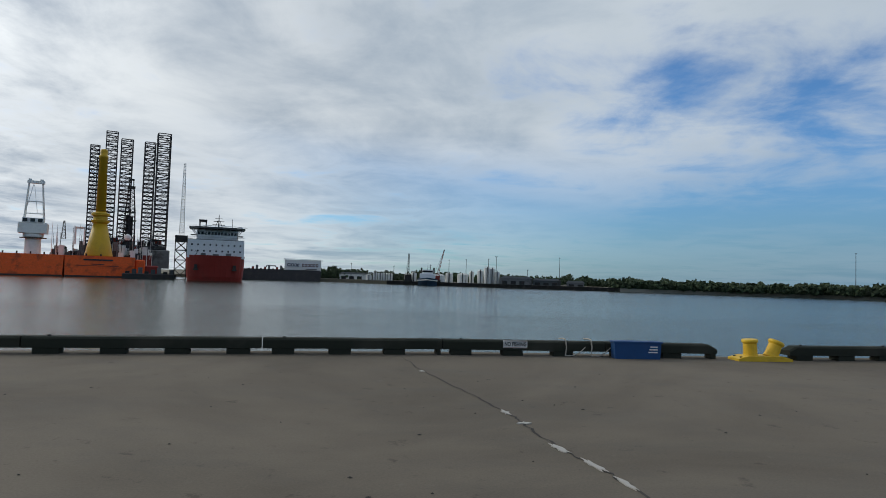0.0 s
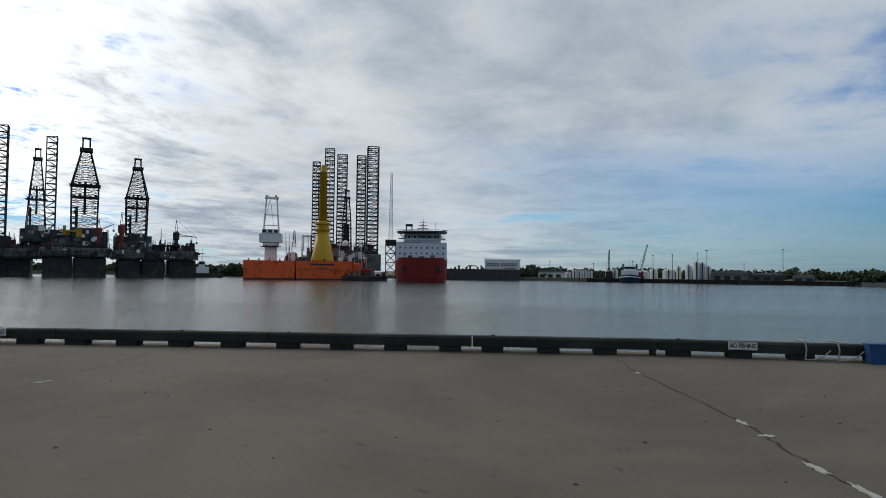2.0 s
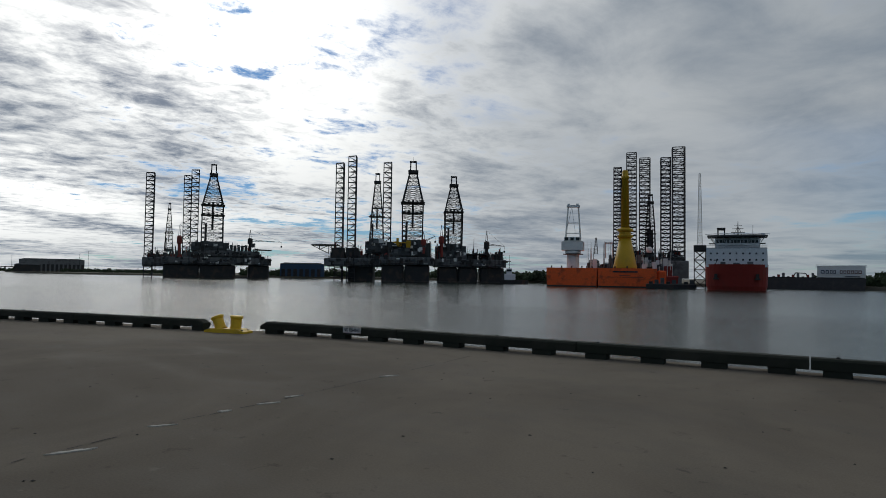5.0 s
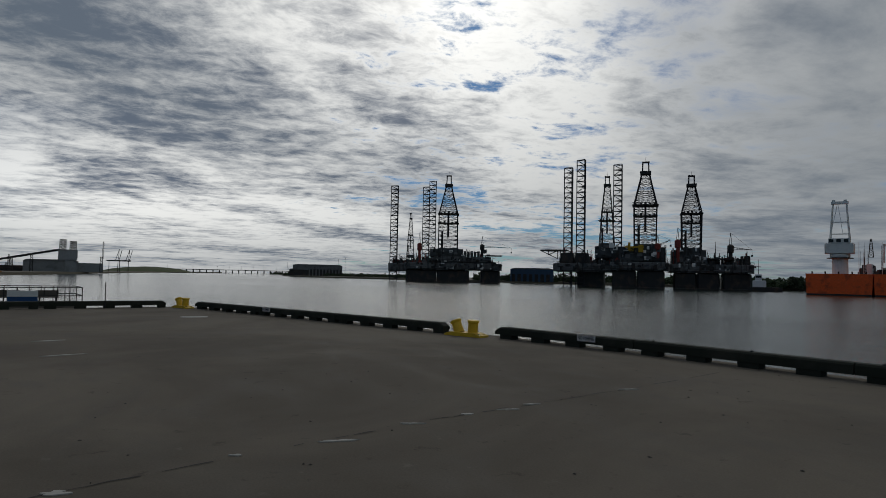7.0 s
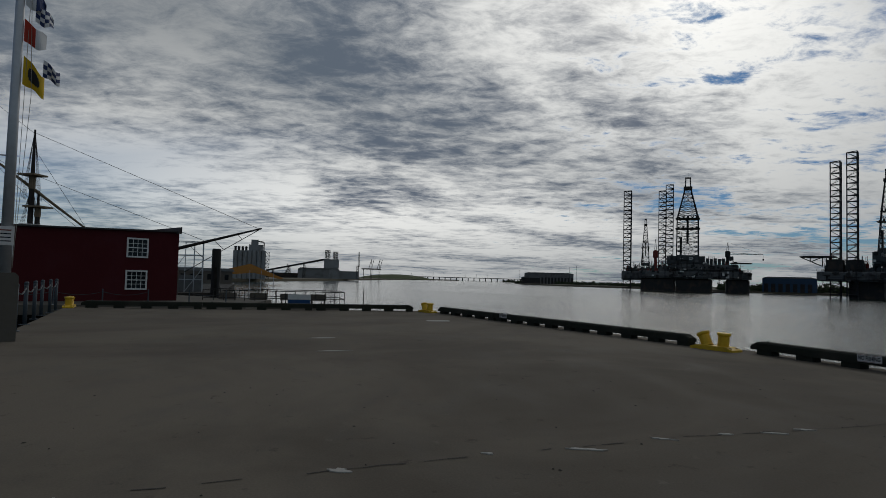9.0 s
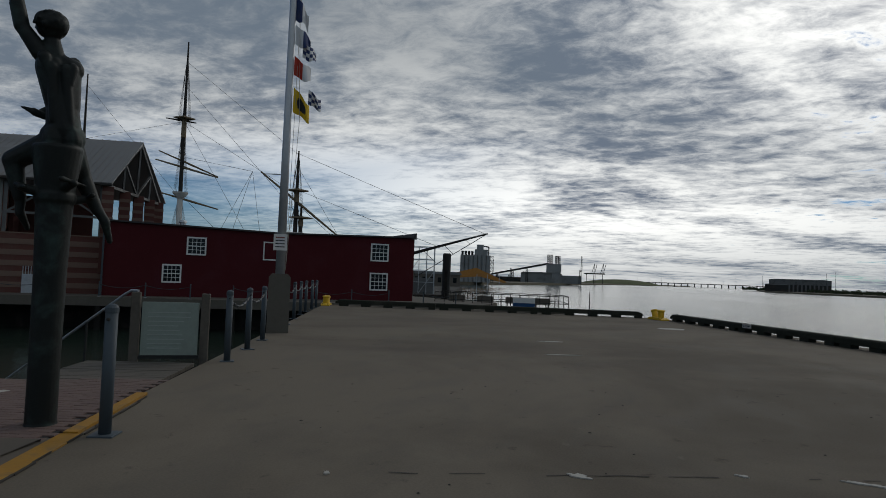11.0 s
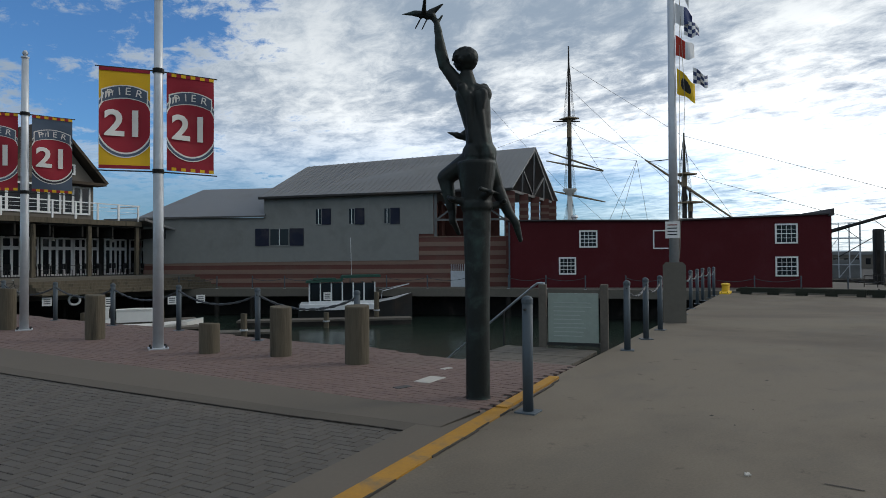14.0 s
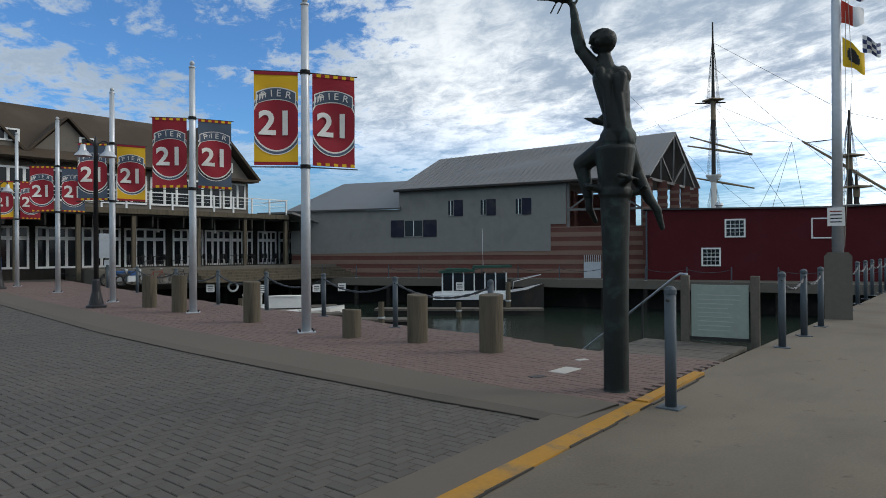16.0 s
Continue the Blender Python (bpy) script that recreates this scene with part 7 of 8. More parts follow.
# slender lattice tower crane beside the ship
tc = thing("tower_crane", "slender white lattice boom standing on a dark steel base", "crane", afar(23, 250) @ pose(2.5, 6, 0))
part("base", Form().lattice(0, 0, WATER_Z, 12.2, 4.0, 4.0, 4, 0.22, 4, 0.7, True), STEEL, tc)
part("machine_deck", Form().box(-2.2, -2, 11.6, 2.2, 2, 14), STEEL, tc)
part("boom", Form().lattice(0, 0, 14, 41, 1.7, 0.6, 22, 0.10, 4, 0.6), OFFWHITE, tc, "white lattice boom")
wf = thing("work_float", "low dark work barge with gear beside the ship", "barge", afar(24.5, 255))
part("hull", Form().box(-10, 0, WATER_Z - 0.4, 8, 14, -0.6, 0.2), STEEL, wf)
for i in range(8):
    part("gear", Form().box(-9 + 2.1 * i, 2, -0.65, -7.6 + 2.1 * i, 5, 0.3 + (i % 3) * 0.7), [STEEL, HULLGREEN, GREYSTEEL][i % 3], wf)

# ---- red and white ship, bow on ----
sh = thing("offshore_ship", "red-hulled offshore ship with white bridge block and helideck", "ship", afar(20, 240) @ pose(1.35, 0, 0))
hs = Form()
lines = ((WATER_Z - 0.5, 9.3, 0.80), (WATER_Z + 1.5, 9.75, 0.9), (2.5, 10.0, 1.0), (5.9, 10.1, 1.12), (6.7, 10.15, 1.15))
ring_n = 17
for z, half, sweep in lines:
    hs.v += [(half * math.sin(-math.pi / 2 + math.pi * k / (ring_n - 1)), 7 - 7.5 * sweep * math.cos(-math.pi / 2 + math.pi * k / (ring_n - 1)) ** 0.8, z) for k in range(ring_n)] + [(half, 60, z), (-half, 60, z)]
m_ = ring_n + 2
hs.f += [(r_ * m_ + k, r_ * m_ + (k + 1) % m_, (r_ + 1) * m_ + (k + 1) % m_, (r_ + 1) * m_ + k) for r_ in range(len(lines) - 1) for k in range(m_)]
hs.f.append(tuple(range((len(lines) - 1) * m_, len(lines) * m_)))
part("hull", hs, REDHULL, sh, "dark red hull")
for x in (-6.5, 6.5):
    part("anchor", Form().box(x - 0.5, 0.0, 1.8, x + 0.5, 1.6, 3.4).box(x - 0.9, 0.0, 1.4, x + 0.9, 1.6, 1.9), STEEL, sh, "dark anchor in its pocket")
part("deck_gear", Form().box(-5, -0.4, 6.7, -3.4, 1.5, 7.5).box(3.4, -0.4, 6.7, 5.2, 1.5, 7.6).box(-1, -0.8, 6.7, 1, 1.0, 7.2), GREYSTEEL, sh)
part("wing_platform", Form().box(-9.6, 3.0, 12.3, 9.6, 8.0, 12.55).box(-8.8, 3.2, 14.0, -6.8, 9, 14.2).box(7.4, 3.2, 14.0, 9.2, 9, 14.2), GREYSTEEL, sh)
for i in range(9):
    part("deck_brace", Form().tube((-8.6 + 2.2 * i, 2.0, 16.3), (-7.2 + 1.85 * i, 3.4, 14.4), 0.14, None, 4), GALV, sh)
part("net_rail", Form().line([(-9.9, 3, 17.2), (-6.3, -1.1, 17.2), (6.3, -1.1, 17.2), (10.4, 3, 17.2)], 0.12, 4), GALV, sh)
blk = part("block", Form().slab([(-9.7, 5.8), (9.7, 5.8), (9.6, 12.3), (-9.6, 12.3)], 2.3, 22), WHITE, sh, "white accommodation block")
for zz in (8.0, 10.2):
    for i in range(9):
        x = -8.4 + 2.05 * i
        part("port_light", Form().box(x, 2.22, zz, x + 0.55, 2.32, zz + 0.6), GLASS, blk)
part("bridge", Form().box(-6.8, 3.5, 12.3, 7.4, 14, 16.1, 0.3), WHITE, sh, "white bridge")
part("bridge_windows", Form().box(-6.6, 3.42, 14.2, 7.2, 3.52, 15.3), GLASS, sh)
for i in range(13):
    part("window_post", Form().box(-6.6 + 1.12 * i, 3.36, 14.15, -6.4 + 1.12 * i, 3.44, 15.35), WHITE, sh)
part("rail", Form().line([(-9.6, 2.3, 13.3), (9.6, 2.3, 13.3)], 0.07, 3).line([(-9.6, 2.3, 12.8), (9.6, 2.3, 12.8)], 0.05, 3), GALV, sh)
part("helideck", Form().prism([(-9.3, 3), (-6, -0.5), (6, -0.5), (9.8, 3), (9.8, 12), (-9.3, 12)], 16.3, 16.9), HULLGREEN, sh, "grey helideck")
part("deck_struts", Form().line([(-8, 4, 16.3), (-6.5, 4, 14)], 0.18, 4).line([(8, 4, 16.3), (7, 4, 14)], 0.18, 4), WHITE, sh)
part("funnel", Form().box(-6.3, 12, 16.9, -3.5, 15, 17.4).box(-6.2, 12, 17.4, -5.8, 15, 20).box(-4.0, 12, 17.4, -3.6, 15, 20).box(-6.3, 12, 19.4, -3.5, 15, 20.2), STEEL, sh)
part("mast", Form().tube((0.6, 10, 16.9), (0.6, 10, 22.2), 0.3, 0.1, 6).box(-1.6, 9.9, 18.2, 2.8, 10.1, 18.45).box(-1.2, 9.9, 19.5, 2.4, 10.1, 19.7).box(-0.7, 9.9, 20.6, 1.9, 10.1, 20.75).tube((2.2, 10, 16.9), (0.8, 10, 20), 0.1).tube((-1.0, 10, 16.9), (0.4, 10, 20), 0.1), STEEL, sh)
part("aerial", Form().tube((5.4, 10, 16.9), (5.4, 10, 20.8), 0.09, None, 4), STEEL, sh)
part("dome", Form().lathe([(0.5, 16.4), (0.9, 17), (0.7, 17.7), (0.2, 18)], 10, (8.6, 10)), WHITE, sh)
words("2", 2.6, pose(-6.6, 2.2, 7.3, 90, 0, 0), SIGNINK, sh, "mark")

# ---- yard behind the ship: dark hull, white building ----
yd = thing("barge", "long dark maroon moored barge hull beside the yard", "barge", afar(13.5, 318))
part("hull", Form().slab([(-26, 2.5), (15, 2.5), (14.5, WATER_Z - 0.4), (-26, WATER_Z - 0.4)], 0, 14), SHEDROOF, yd)
part("coaming", Form().box(-26, 0.5, 2.5, 14.5, 1, 2.9), STEEL, yd)
for i in range(9):
    part("deck_gear", Form().box(-20 + 1.9 * i, 3, 2.5, -19 + 1.9 * i, 6, 3.2 + (i % 3) * 0.8), [STEEL, CRANERED, GREYSTEEL][i % 3], yd)
part("pipe_frame", Form().line([(-12, 4, 2.5), (-11, 4, 4.8), (-7, 4, 4.6), (-6, 4, 2.5)], 0.2, 5), STEEL, yd)
wb = thing("yard_building", "white yard building with a faded sign across its front", "building", afar(13.5, 335))
part("wall", Form().box(-2.8, 0, -0.5, 15.6, 14, 8.2), OFFWHITE, wb, "white metal wall")
part("roof_rail", Form().line([(-3.2, -0.3, 7.2), (-3.2, -0.3, 8.6), (16, -0.3, 8.4), (16, -0.3, 7.2)], 0.12, 4), GALV, wb)
part("sign_band", Form().box(-2.2, -0.25, 4.4, 15.0, -0.1, 6.6), WHITE, wb)
for i, (a, b) in enumerate(((-1.4, 0.1), (0.5, 1.7), (2.1, 3.2), (3.5, 4.5), (5.9, 7.0), (7.3, 8.4), (8.7, 9.8), (10.1, 11.2), (11.5, 12.6), (12.9, 14.1))):
    part("sign_bar", Form().box(a, -0.32, 4.7, b, -0.26, 6.2), SHUTTER if i < 4 else MASONRY, wb, "faded sign bar")
    part("sign_bar_gap", Form().box(a + 0.3, -0.36, 5.1, b - 0.3, -0.33, 5.8), WHITE, wb)
part("sub_sign", Form().box(8.0, -0.3, 3.2, 13.5, -0.26, 3.6), SIGNINK, wb)

# ---- far shores ----


def shore(name, pts, z, material, label, back=400):
    """A strip of land: its water front given by direction and distance."""
    front = [heading(a) * d for a, d in pts]
    rear = [heading(a) * (d + back) for a, d in pts][::-1]
    structure(name, Form().prism([(p.x, p.y) for p in front + rear], WATER_Z - 2, z), material, label, "shore")


shore("shore_north", [(-40, 330), (-30, 322), (-20, 306), (-15.5, 298), (-8, 296), (4, 302), (9, 318), (20, 345), (36, 400), (40, 430)], -0.9, SOIL, "low earth shore of the far bank", 1500)
shore("shore_west", [(42, 440), (50, 470), (58, 500), (66, 560), (75, 640), (77.5, 700), (79, 900)], -1.0, SOIL, "low grassy shore behind the rigs", 1500)
shore("shore_port", [(84, 1900), (88, 1500), (91.5, 900), (94, 620), (99, 420), (103, 330), (112, 300), (130, 300)], -0.9, SOIL, "low port shore with wharves", 2500)
structure("wharf", Form().prism([tuple((heading(a) * d).xy) for a, d in ((-15.2, 292), (-8, 291), (0, 293), (5, 297), (5, 303), (-8, 299), (-15.2, 299))], WATER_Z - 1, -0.75), DARKWOOD_SHADE, "dark timber wharf along the tank yard", "wharf")


def woods(name, az0, az1, d, dep, h, n, seed, label):
    """Far woods: many leafy clumps with an uneven top."""
    q = random.Random(seed)
    f = Form()
    for i in range(n):
        t = q.random()
        a = az0 + (az1 - az0) * t
        dist = (d[0] + (d[1] - d[0]) * t) + q.random() ** 1.5 * dep
        p = heading(a) * dist
        hh = h * (0.65 + 0.5 * noise.noise(Vector((a * 1.3, dist * 0.02, seed)))) * q.uniform(0.6, 1.15)
        base = -1.0
        for k in range(7):
            s = q.uniform(0.5, 1.3)
            c = Vector((p.x + q.uniform(-2.0, 2.0), p.y + q.uniform(-2.0, 2.0), base + hh * q.uniform(0.15, 0.95)))
            u = Vector((q.uniform(-1, 1), q.uniform(-1, 1), q.uniform(-0.6, 1))).normalized()
            w = u.orthogonal().normalized()
            v = u.cross(w)
            f.add([c + w * s + u * 0.3 * s, c + v * s * 0.7, c - w * s * 0.8, c - v * s - u * 0.3 * s, c + u * s * 0.8], [(0, 1, 4), (1, 2, 4), (2, 3, 4), (3, 0, 4)])
    solo(name, f, LEAF, label, "woods", kind="stuff")


woods("far_woods", -42, -15, (326, 297), 60, 5.6, 2600, 3, "dense low green woods along the far bank")
woods("far_woods", -15, 10, (345, 330), 60, 6.5, 900, 5, "trees behind the tank yard")
woods("far_woods", 8, 14, (350, 350), 30, 8, 300, 6, "dark trees behind the yard")
woods("far_woods", 35, 42, (360, 420), 40, 7, 500, 7, "dark trees beyond the tug")
woods("far_woods", 42, 62, (445, 520), 60, 7, 900, 8, "low trees behind the rigs")
woods("far_woods", 66, 80, (570, 900), 90, 5, 500, 9, "thin far trees on the low shore")
structure("sand_strip", Form().prism([tuple((heading(a) * d).xy) for a, d in ((-40, 329), (-30, 321), (-20, 305), (-15.6, 297), (-15.6, 300), (-30, 324), (-40, 332))], WATER_Z - 1, -0.85), SANDSTONE, "thin pale sandy bank", "bank")


def tank(az, d, r, h, tall=False):
    ob = thing("storage_tank", "tall white storage silo in the tank yard" if tall else "squat white storage tank in the yard", "tank", afar(az, d, -0.9), "storage tanks")
    part("shell", Form().lathe([(r, 0), (r, h)], 18), OFFWHITE, ob, smooth=False)
    part("roof", Form().lathe([(r + 0.05, h), (r * 0.5, h + r * 0.22), (0.1, h + r * 0.3)], 18), OFFWHITE, ob)
    part("ladder", Form().box(-0.2, -r - 0.2, 0, 0.2, -r - 0.02, h + 0.6), STEEL, ob)
    part("top_rail", Form().line([(math.cos(i * 0.7) * r, math.sin(i * 0.7) * r, h + 0.8) for i in range(10)], 0.05, 3), GALV, ob)


for a, d, r, h, t in ((6.05, 310, 1.15, 3.4, 1), (5.6, 310, 1.15, 3.4, 1), (5.15, 310, 1.15, 3.4, 1), (4.7, 310, 1.15, 3.3, 1), (6.6, 311, 1.4, 2.4, 0), (-1.8, 308, 2.6, 4.0, 0), (-0.6, 312, 1.8, 4.4, 0),
                      (-3.4, 306, 1.5, 6.0, 1), (-4.0, 304, 1.5, 7.4, 1), (-4.45, 306, 1.4, 7.2, 1), (-4.9, 304, 1.3, 5.6, 1), (-2.6, 312, 1.2, 5.4, 1), (2.6, 309, 1.4, 4.0, 1), (3.2, 309, 1.2, 3.6, 1), (0.3, 307, 2.8, 3.2, 0)):
    tank(a, d, r, h, t)


def yard_shed(az, d, w, h, m, label, turn=0, dep=12):
    ob = thing("yard_shed", label, "shed", afar(az, d, -0.9, turn), "yard sheds")
    part("wall", Form().box(-w / 2, 0, 0, w / 2, dep, h), m, ob)
    part("roof", Form().slab([(-w / 2 - 0.3, h), (w / 2 + 0.3, h), (w / 2 - w * 0.1, h + 0.9), (-w / 2 + w * 0.1, h + 0.9)], -0.3, dep + 0.3), GREYROOF, ob)
    for i in range(int(w / 4)):
        part("door", Form().box(-w / 2 + 1 + 4 * i, -0.06, 0, -w / 2 + 3.4 + 4 * i, 0.0, h * 0.6), STEEL, ob)


yard_shed(-6.6, 300, 15, 3.0, GREYSTEEL, "low grey flat-roofed yard office")
yard_shed(-9.3, 303, 13, 2.4, HULLGREEN, "long grey warehouse shed on the wharf")
yard_shed(8.0, 330, 14, 2.6, OFFWHITE, "pale low shed by the far wharf")
yard_shed(-11.8, 300, 8, 1.8, GREYSTEEL, "small grey wharf shed")
yard_shed(56.9, 450, 30, 8.6, BLUEROOF, "large blue metal warehouse behind the rigs", 0, 30)


def light_mast(az, d, h, double=False):
    ob = thing("light_mast", "thin tall yard light mast", "light mast", afar(az, d, -0.9), "yard light masts")
    part("pole", Form().lathe([(0.14, 0), (0.09, h)], 6), STEEL, ob)
    part("lamp_bar", Form().box(-0.7 if double else -0.35, -0.1, h, 0.7 if double else 0.35, 0.1, h + 0.25), STEEL, ob)


for a, d, h, db in ((1.8 - 2.35, 303, 10.6, 0), (-2.1, 303, 11, 0), (-4.1, 301, 11.6, 0), (-4.8, 301, 12.8, 1), (4.4, 310, 7, 0), (-10.4, 302, 13, 0), (-33.0, 315, 17.5, 0), (8.2, 330, 8, 0), (1.1, 310, 8, 0), (-7.6, 305, 7, 0)):
    light_mast(a, d, h, db)


def crawler_crane(az, d, dx, h, m):
    ob = thing("crawler_crane", "yard crane with raised lattice boom", "crane", afar(az, d, -0.8), "yard cranes")
    part("tracks", Form().box(-2, 0, 0, 2, 4, 0.9), STEEL, ob)
    part("cab", Form().box(-1.6, 0.4, 0.9, 1.6, 3.8, 3.0), m, ob)
    f = Form()
    b, t = Vector((0, 2, 1.5)), Vector((dx, 2, h))
    for sx, sy in ((-0.45, -0.45), (0.45, -0.45), (0.45, 0.45), (-0.45, 0.45)):
        f.tube(b + Vector((sx, sy, 0)), t + Vector((sx * 0.4, sy * 0.4, 0)), 0.11, None, 4)
    for i in range(16):
        for (p, r_) in (((-0.45, -0.45), (0.45, -0.45)), ((0.45, -0.45), (-0.45, -0.45))):
            s0, s1 = i / 16, (i + 1) / 16
            f.tube(b.lerp(t, s0) + Vector((p[0], p[1], 0)) * (1 - 0.6 * s0), b.lerp(t, s1) + Vector((r_[0], r_[1], 0)) * (1 - 0.6 * s1), 0.07, None, 3)
    part("boom", f, m, ob)
    part("pendant", Form().tube((-1.4, 2, 3), t, 0.05, None, 3), STEEL, ob)


crawler_crane(3.1, 303, 0.1, 13.2, STEEL)
crawler_crane(0.55, 303, 3.4, 15.6, CRANERED)
fb = thing("ferry_boat", "blue and white workboat moored bow-on at the wharf", "boat", afar(1.35, 288, WATER_Z))
part("hull", Form().add([(-4.3, 2, -0.4), (4.3, 2, -0.4), (4.5, 18, -0.4), (-4.5, 18, -0.4), (-4.5, 1, 3.0), (4.5, 1, 3.0), (4.5, 18, 3.0), (-4.5, 18, 3.0), (0, -3, 3.6), (0, 0, -0.4)],
                        [(4, 8, 5, 6, 7), (0, 9, 8, 4), (9, 1, 5, 8), (1, 2, 6, 5), (3, 0, 4, 7)]), NAVY, fb, "dark blue hull")
part("deckhouse", Form().box(-3.6, 2, 3.0, 3.6, 14, 5.4, 0.2), WHITE, fb)
part("wheelhouse", Form().box(-2.6, 3, 5.4, 2.6, 9, 7.2, 0.2), WHITE, fb)
part("wheelhouse_glass", Form().box(-2.4, 2.93, 6.0, 2.4, 3.02, 6.8), GLASS, fb)
part("mast", Form().tube((0, 6, 7.2), (0, 6, 10.6), 0.12, 0.05, 5).tube((1, 6, 7.2), (1, 6, 9.8), 0.06, None, 4), STEEL, fb)
for s in (-2.9, 2.9):
    part("funnel", Form().lathe([(0.4, 5.4), (0.4, 8.2)], 8, (s, 11)), STEEL, fb)
part("fender", Form().line([(-4.5, 0.8, 2.2), (0, -2.9, 2.6), (4.5, 0.8, 2.2)], 0.22, 6), OFFWHITE, fb)

# ---- port to the west ----
si = thing("grain_silo", "dark concrete grain silo block with roof tower and stairs", "silo", afar(102.4, 340, -0.9))
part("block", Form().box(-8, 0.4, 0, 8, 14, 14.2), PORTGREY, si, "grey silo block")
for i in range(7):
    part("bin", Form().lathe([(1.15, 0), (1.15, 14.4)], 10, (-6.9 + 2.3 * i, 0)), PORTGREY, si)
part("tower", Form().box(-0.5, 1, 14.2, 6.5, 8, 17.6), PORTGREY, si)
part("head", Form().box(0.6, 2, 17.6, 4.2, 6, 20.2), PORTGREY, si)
part("duct", Form().line([(4.2, 3, 19.4), (7.0, 3, 19.0), (7.0, 3, 14)], 0.35, 6), STEEL, si)
part("stair_tower", Form().lattice(8.9, 2, 0, 14, 1.8, 1.8, 7, 0.1, 4, 0.8, True), STEEL, si)
for i in range(4):
    part("vent", Form().lathe([(0.6, 14.2), (0.6, 16.0), (0.85, 16.1), (0.4, 16.6)], 8, (-7 + 1.75 * i, 2)), STEEL, si)
cv = thing("conveyor", "long inclined grain conveyor on trestles with end tower", "conveyor", afar(96.5, 585, -0.9))
part("gallery", Form().add([(-46, 0, 5.2), (5, 0, 16.4), (5, 2.5, 16.4), (-46, 2.5, 5.2), (-46, 0, 6.8), (5, 0, 18.2), (5, 2.5, 18.2), (-46, 2.5, 6.8)], [(3, 2, 1, 0), (4, 5, 6, 7), (0, 1, 5, 4), (2, 3, 7, 6), (1, 2, 6, 5), (3, 0, 4, 7)]), STEEL, cv)
for x, h in ((-40, 6.4), (-26, 9.4), (-13, 12.3)):
    part("trestle", Form().lattice(x, 1.2, 0, h, 2.2, 1.6, 4, 0.2, 4, 0.8, True), STEEL, cv)
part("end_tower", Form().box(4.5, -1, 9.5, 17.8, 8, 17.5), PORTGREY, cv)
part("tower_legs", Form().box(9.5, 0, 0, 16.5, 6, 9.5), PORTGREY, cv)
part("tower_head", Form().lattice(7.5, 2, 17.5, 25.5, 4.4, 4.4, 4, 0.26, 4, 0.9, True).lattice(14.5, 2, 17.5, 24.5, 4.4, 4.4, 4, 0.26, 4, 0.9, True), STEEL, cv)
wh = thing("warehouse", "long pale grey port warehouse beneath the conveyor", "warehouse", afar(96.5, 600, -0.9))
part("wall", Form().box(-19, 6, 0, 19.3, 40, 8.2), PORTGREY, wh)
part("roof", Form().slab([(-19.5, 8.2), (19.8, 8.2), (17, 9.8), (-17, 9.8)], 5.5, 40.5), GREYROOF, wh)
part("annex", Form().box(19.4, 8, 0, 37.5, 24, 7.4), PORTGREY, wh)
part("low_shed", Form().box(-48, 8, 0, -19.2, 24, 4.4), STEEL, wh)
for az, h, dd in ((93.1, 25, 585), (99.3, 12, 560)):
    g = thing("harbour_crane", "distant harbour crane with raised boom", "crane", afar(az, dd, -0.9), "port cranes")
    part("tower", Form().lattice(0, 0, 0, h * 0.5, 2.2, 1.6, 5, 0.2, 4, 0.7), STEEL, g)
    part("boom", Form().lattice(1, 0, h * 0.45, h, 1.2, 0.7, 8, 0.14, 4, 0.7), STEEL, g)
for az in (92.25, 91.5):
    g = thing("gantry_crane", "distant container gantry crane with lifted boom", "crane", afar(az, 900, -0.9), "port cranes")
    f = Form()
    for x in (-5, 5):
        f.tube((x, 0, 0), (x, 0, 14), 0.5).tube((x, 10, 0), (x, 10, 14), 0.5)
    f.box(-8, -1, 13, 8, 11, 14.6).tube((2, 0, 14), (6, 0, 28), 0.5).tube((5, 0, 14), (6, 0, 28), 0.4).tube((6, 0, 14), (9, 0, 27), 0.5)
    part("frame", f, STEEL, g)
br = thing("causeway_bridge", "long low causeway bridge on the horizon", "bridge", afar(82.5, 1700, -1))
part("deck", Form().box(-240, 0, 6.5, 170, 9, 8.2), STEEL, br)
for i in range(27):
    part("pier", Form().box(-238 + 15.5 * i, 1, -2, -235.5 + 15.5 * i, 8, 6.5), STEEL, br)
for i in range(14):
    part("lamp", Form().tube((-230 + 29 * i, 1, 8.2), (-230 + 29 * i, 1, 17), 0.25, None, 3), STEEL, br)
mound = Form().lathe([(90, 0), (70, 5), (40, 9), (10, 10.5)], 24)
solo("grassy_mound", mound, GRASS, "long low green spoil mound by the port", "mound", afar(89.7, 1500, -1))
yard_shed(76.0, 800, 60, 13, GREYSTEEL, "long grey warehouse on the distant shore", 0, 40)
yard_shed(77.6, 760, 22, 7, STEEL, "low dark shed on the distant shore", 0, 20)
for a, d, h in ((80.6, 1500, 22), (78.6, 800, 16), (86.3, 1700, 20), (74.2, 640, 17), (73.6, 630, 18), (83.9, 1650, 18)):
    light_mast(a, d, h)
te = thing("work_tent", "low orange tarpaulin roof on the far wharf", "tent", afar(102.3, 300, -0.9))
part("canopy", Form().slab([(-20, 1.5), (0, 6.9), (14, 0.9), (13, 0.4), (1.5, 3.0), (-20, 0.9)], -12, -4), TENT, te, "orange canopy")
for x in (-19, -8, 6):
    part("pole", Form().tube((x, -8, -0.2), (x, -8, 1.6 if x < -10 else 3.0), 0.2, None, 5), GALV, te)
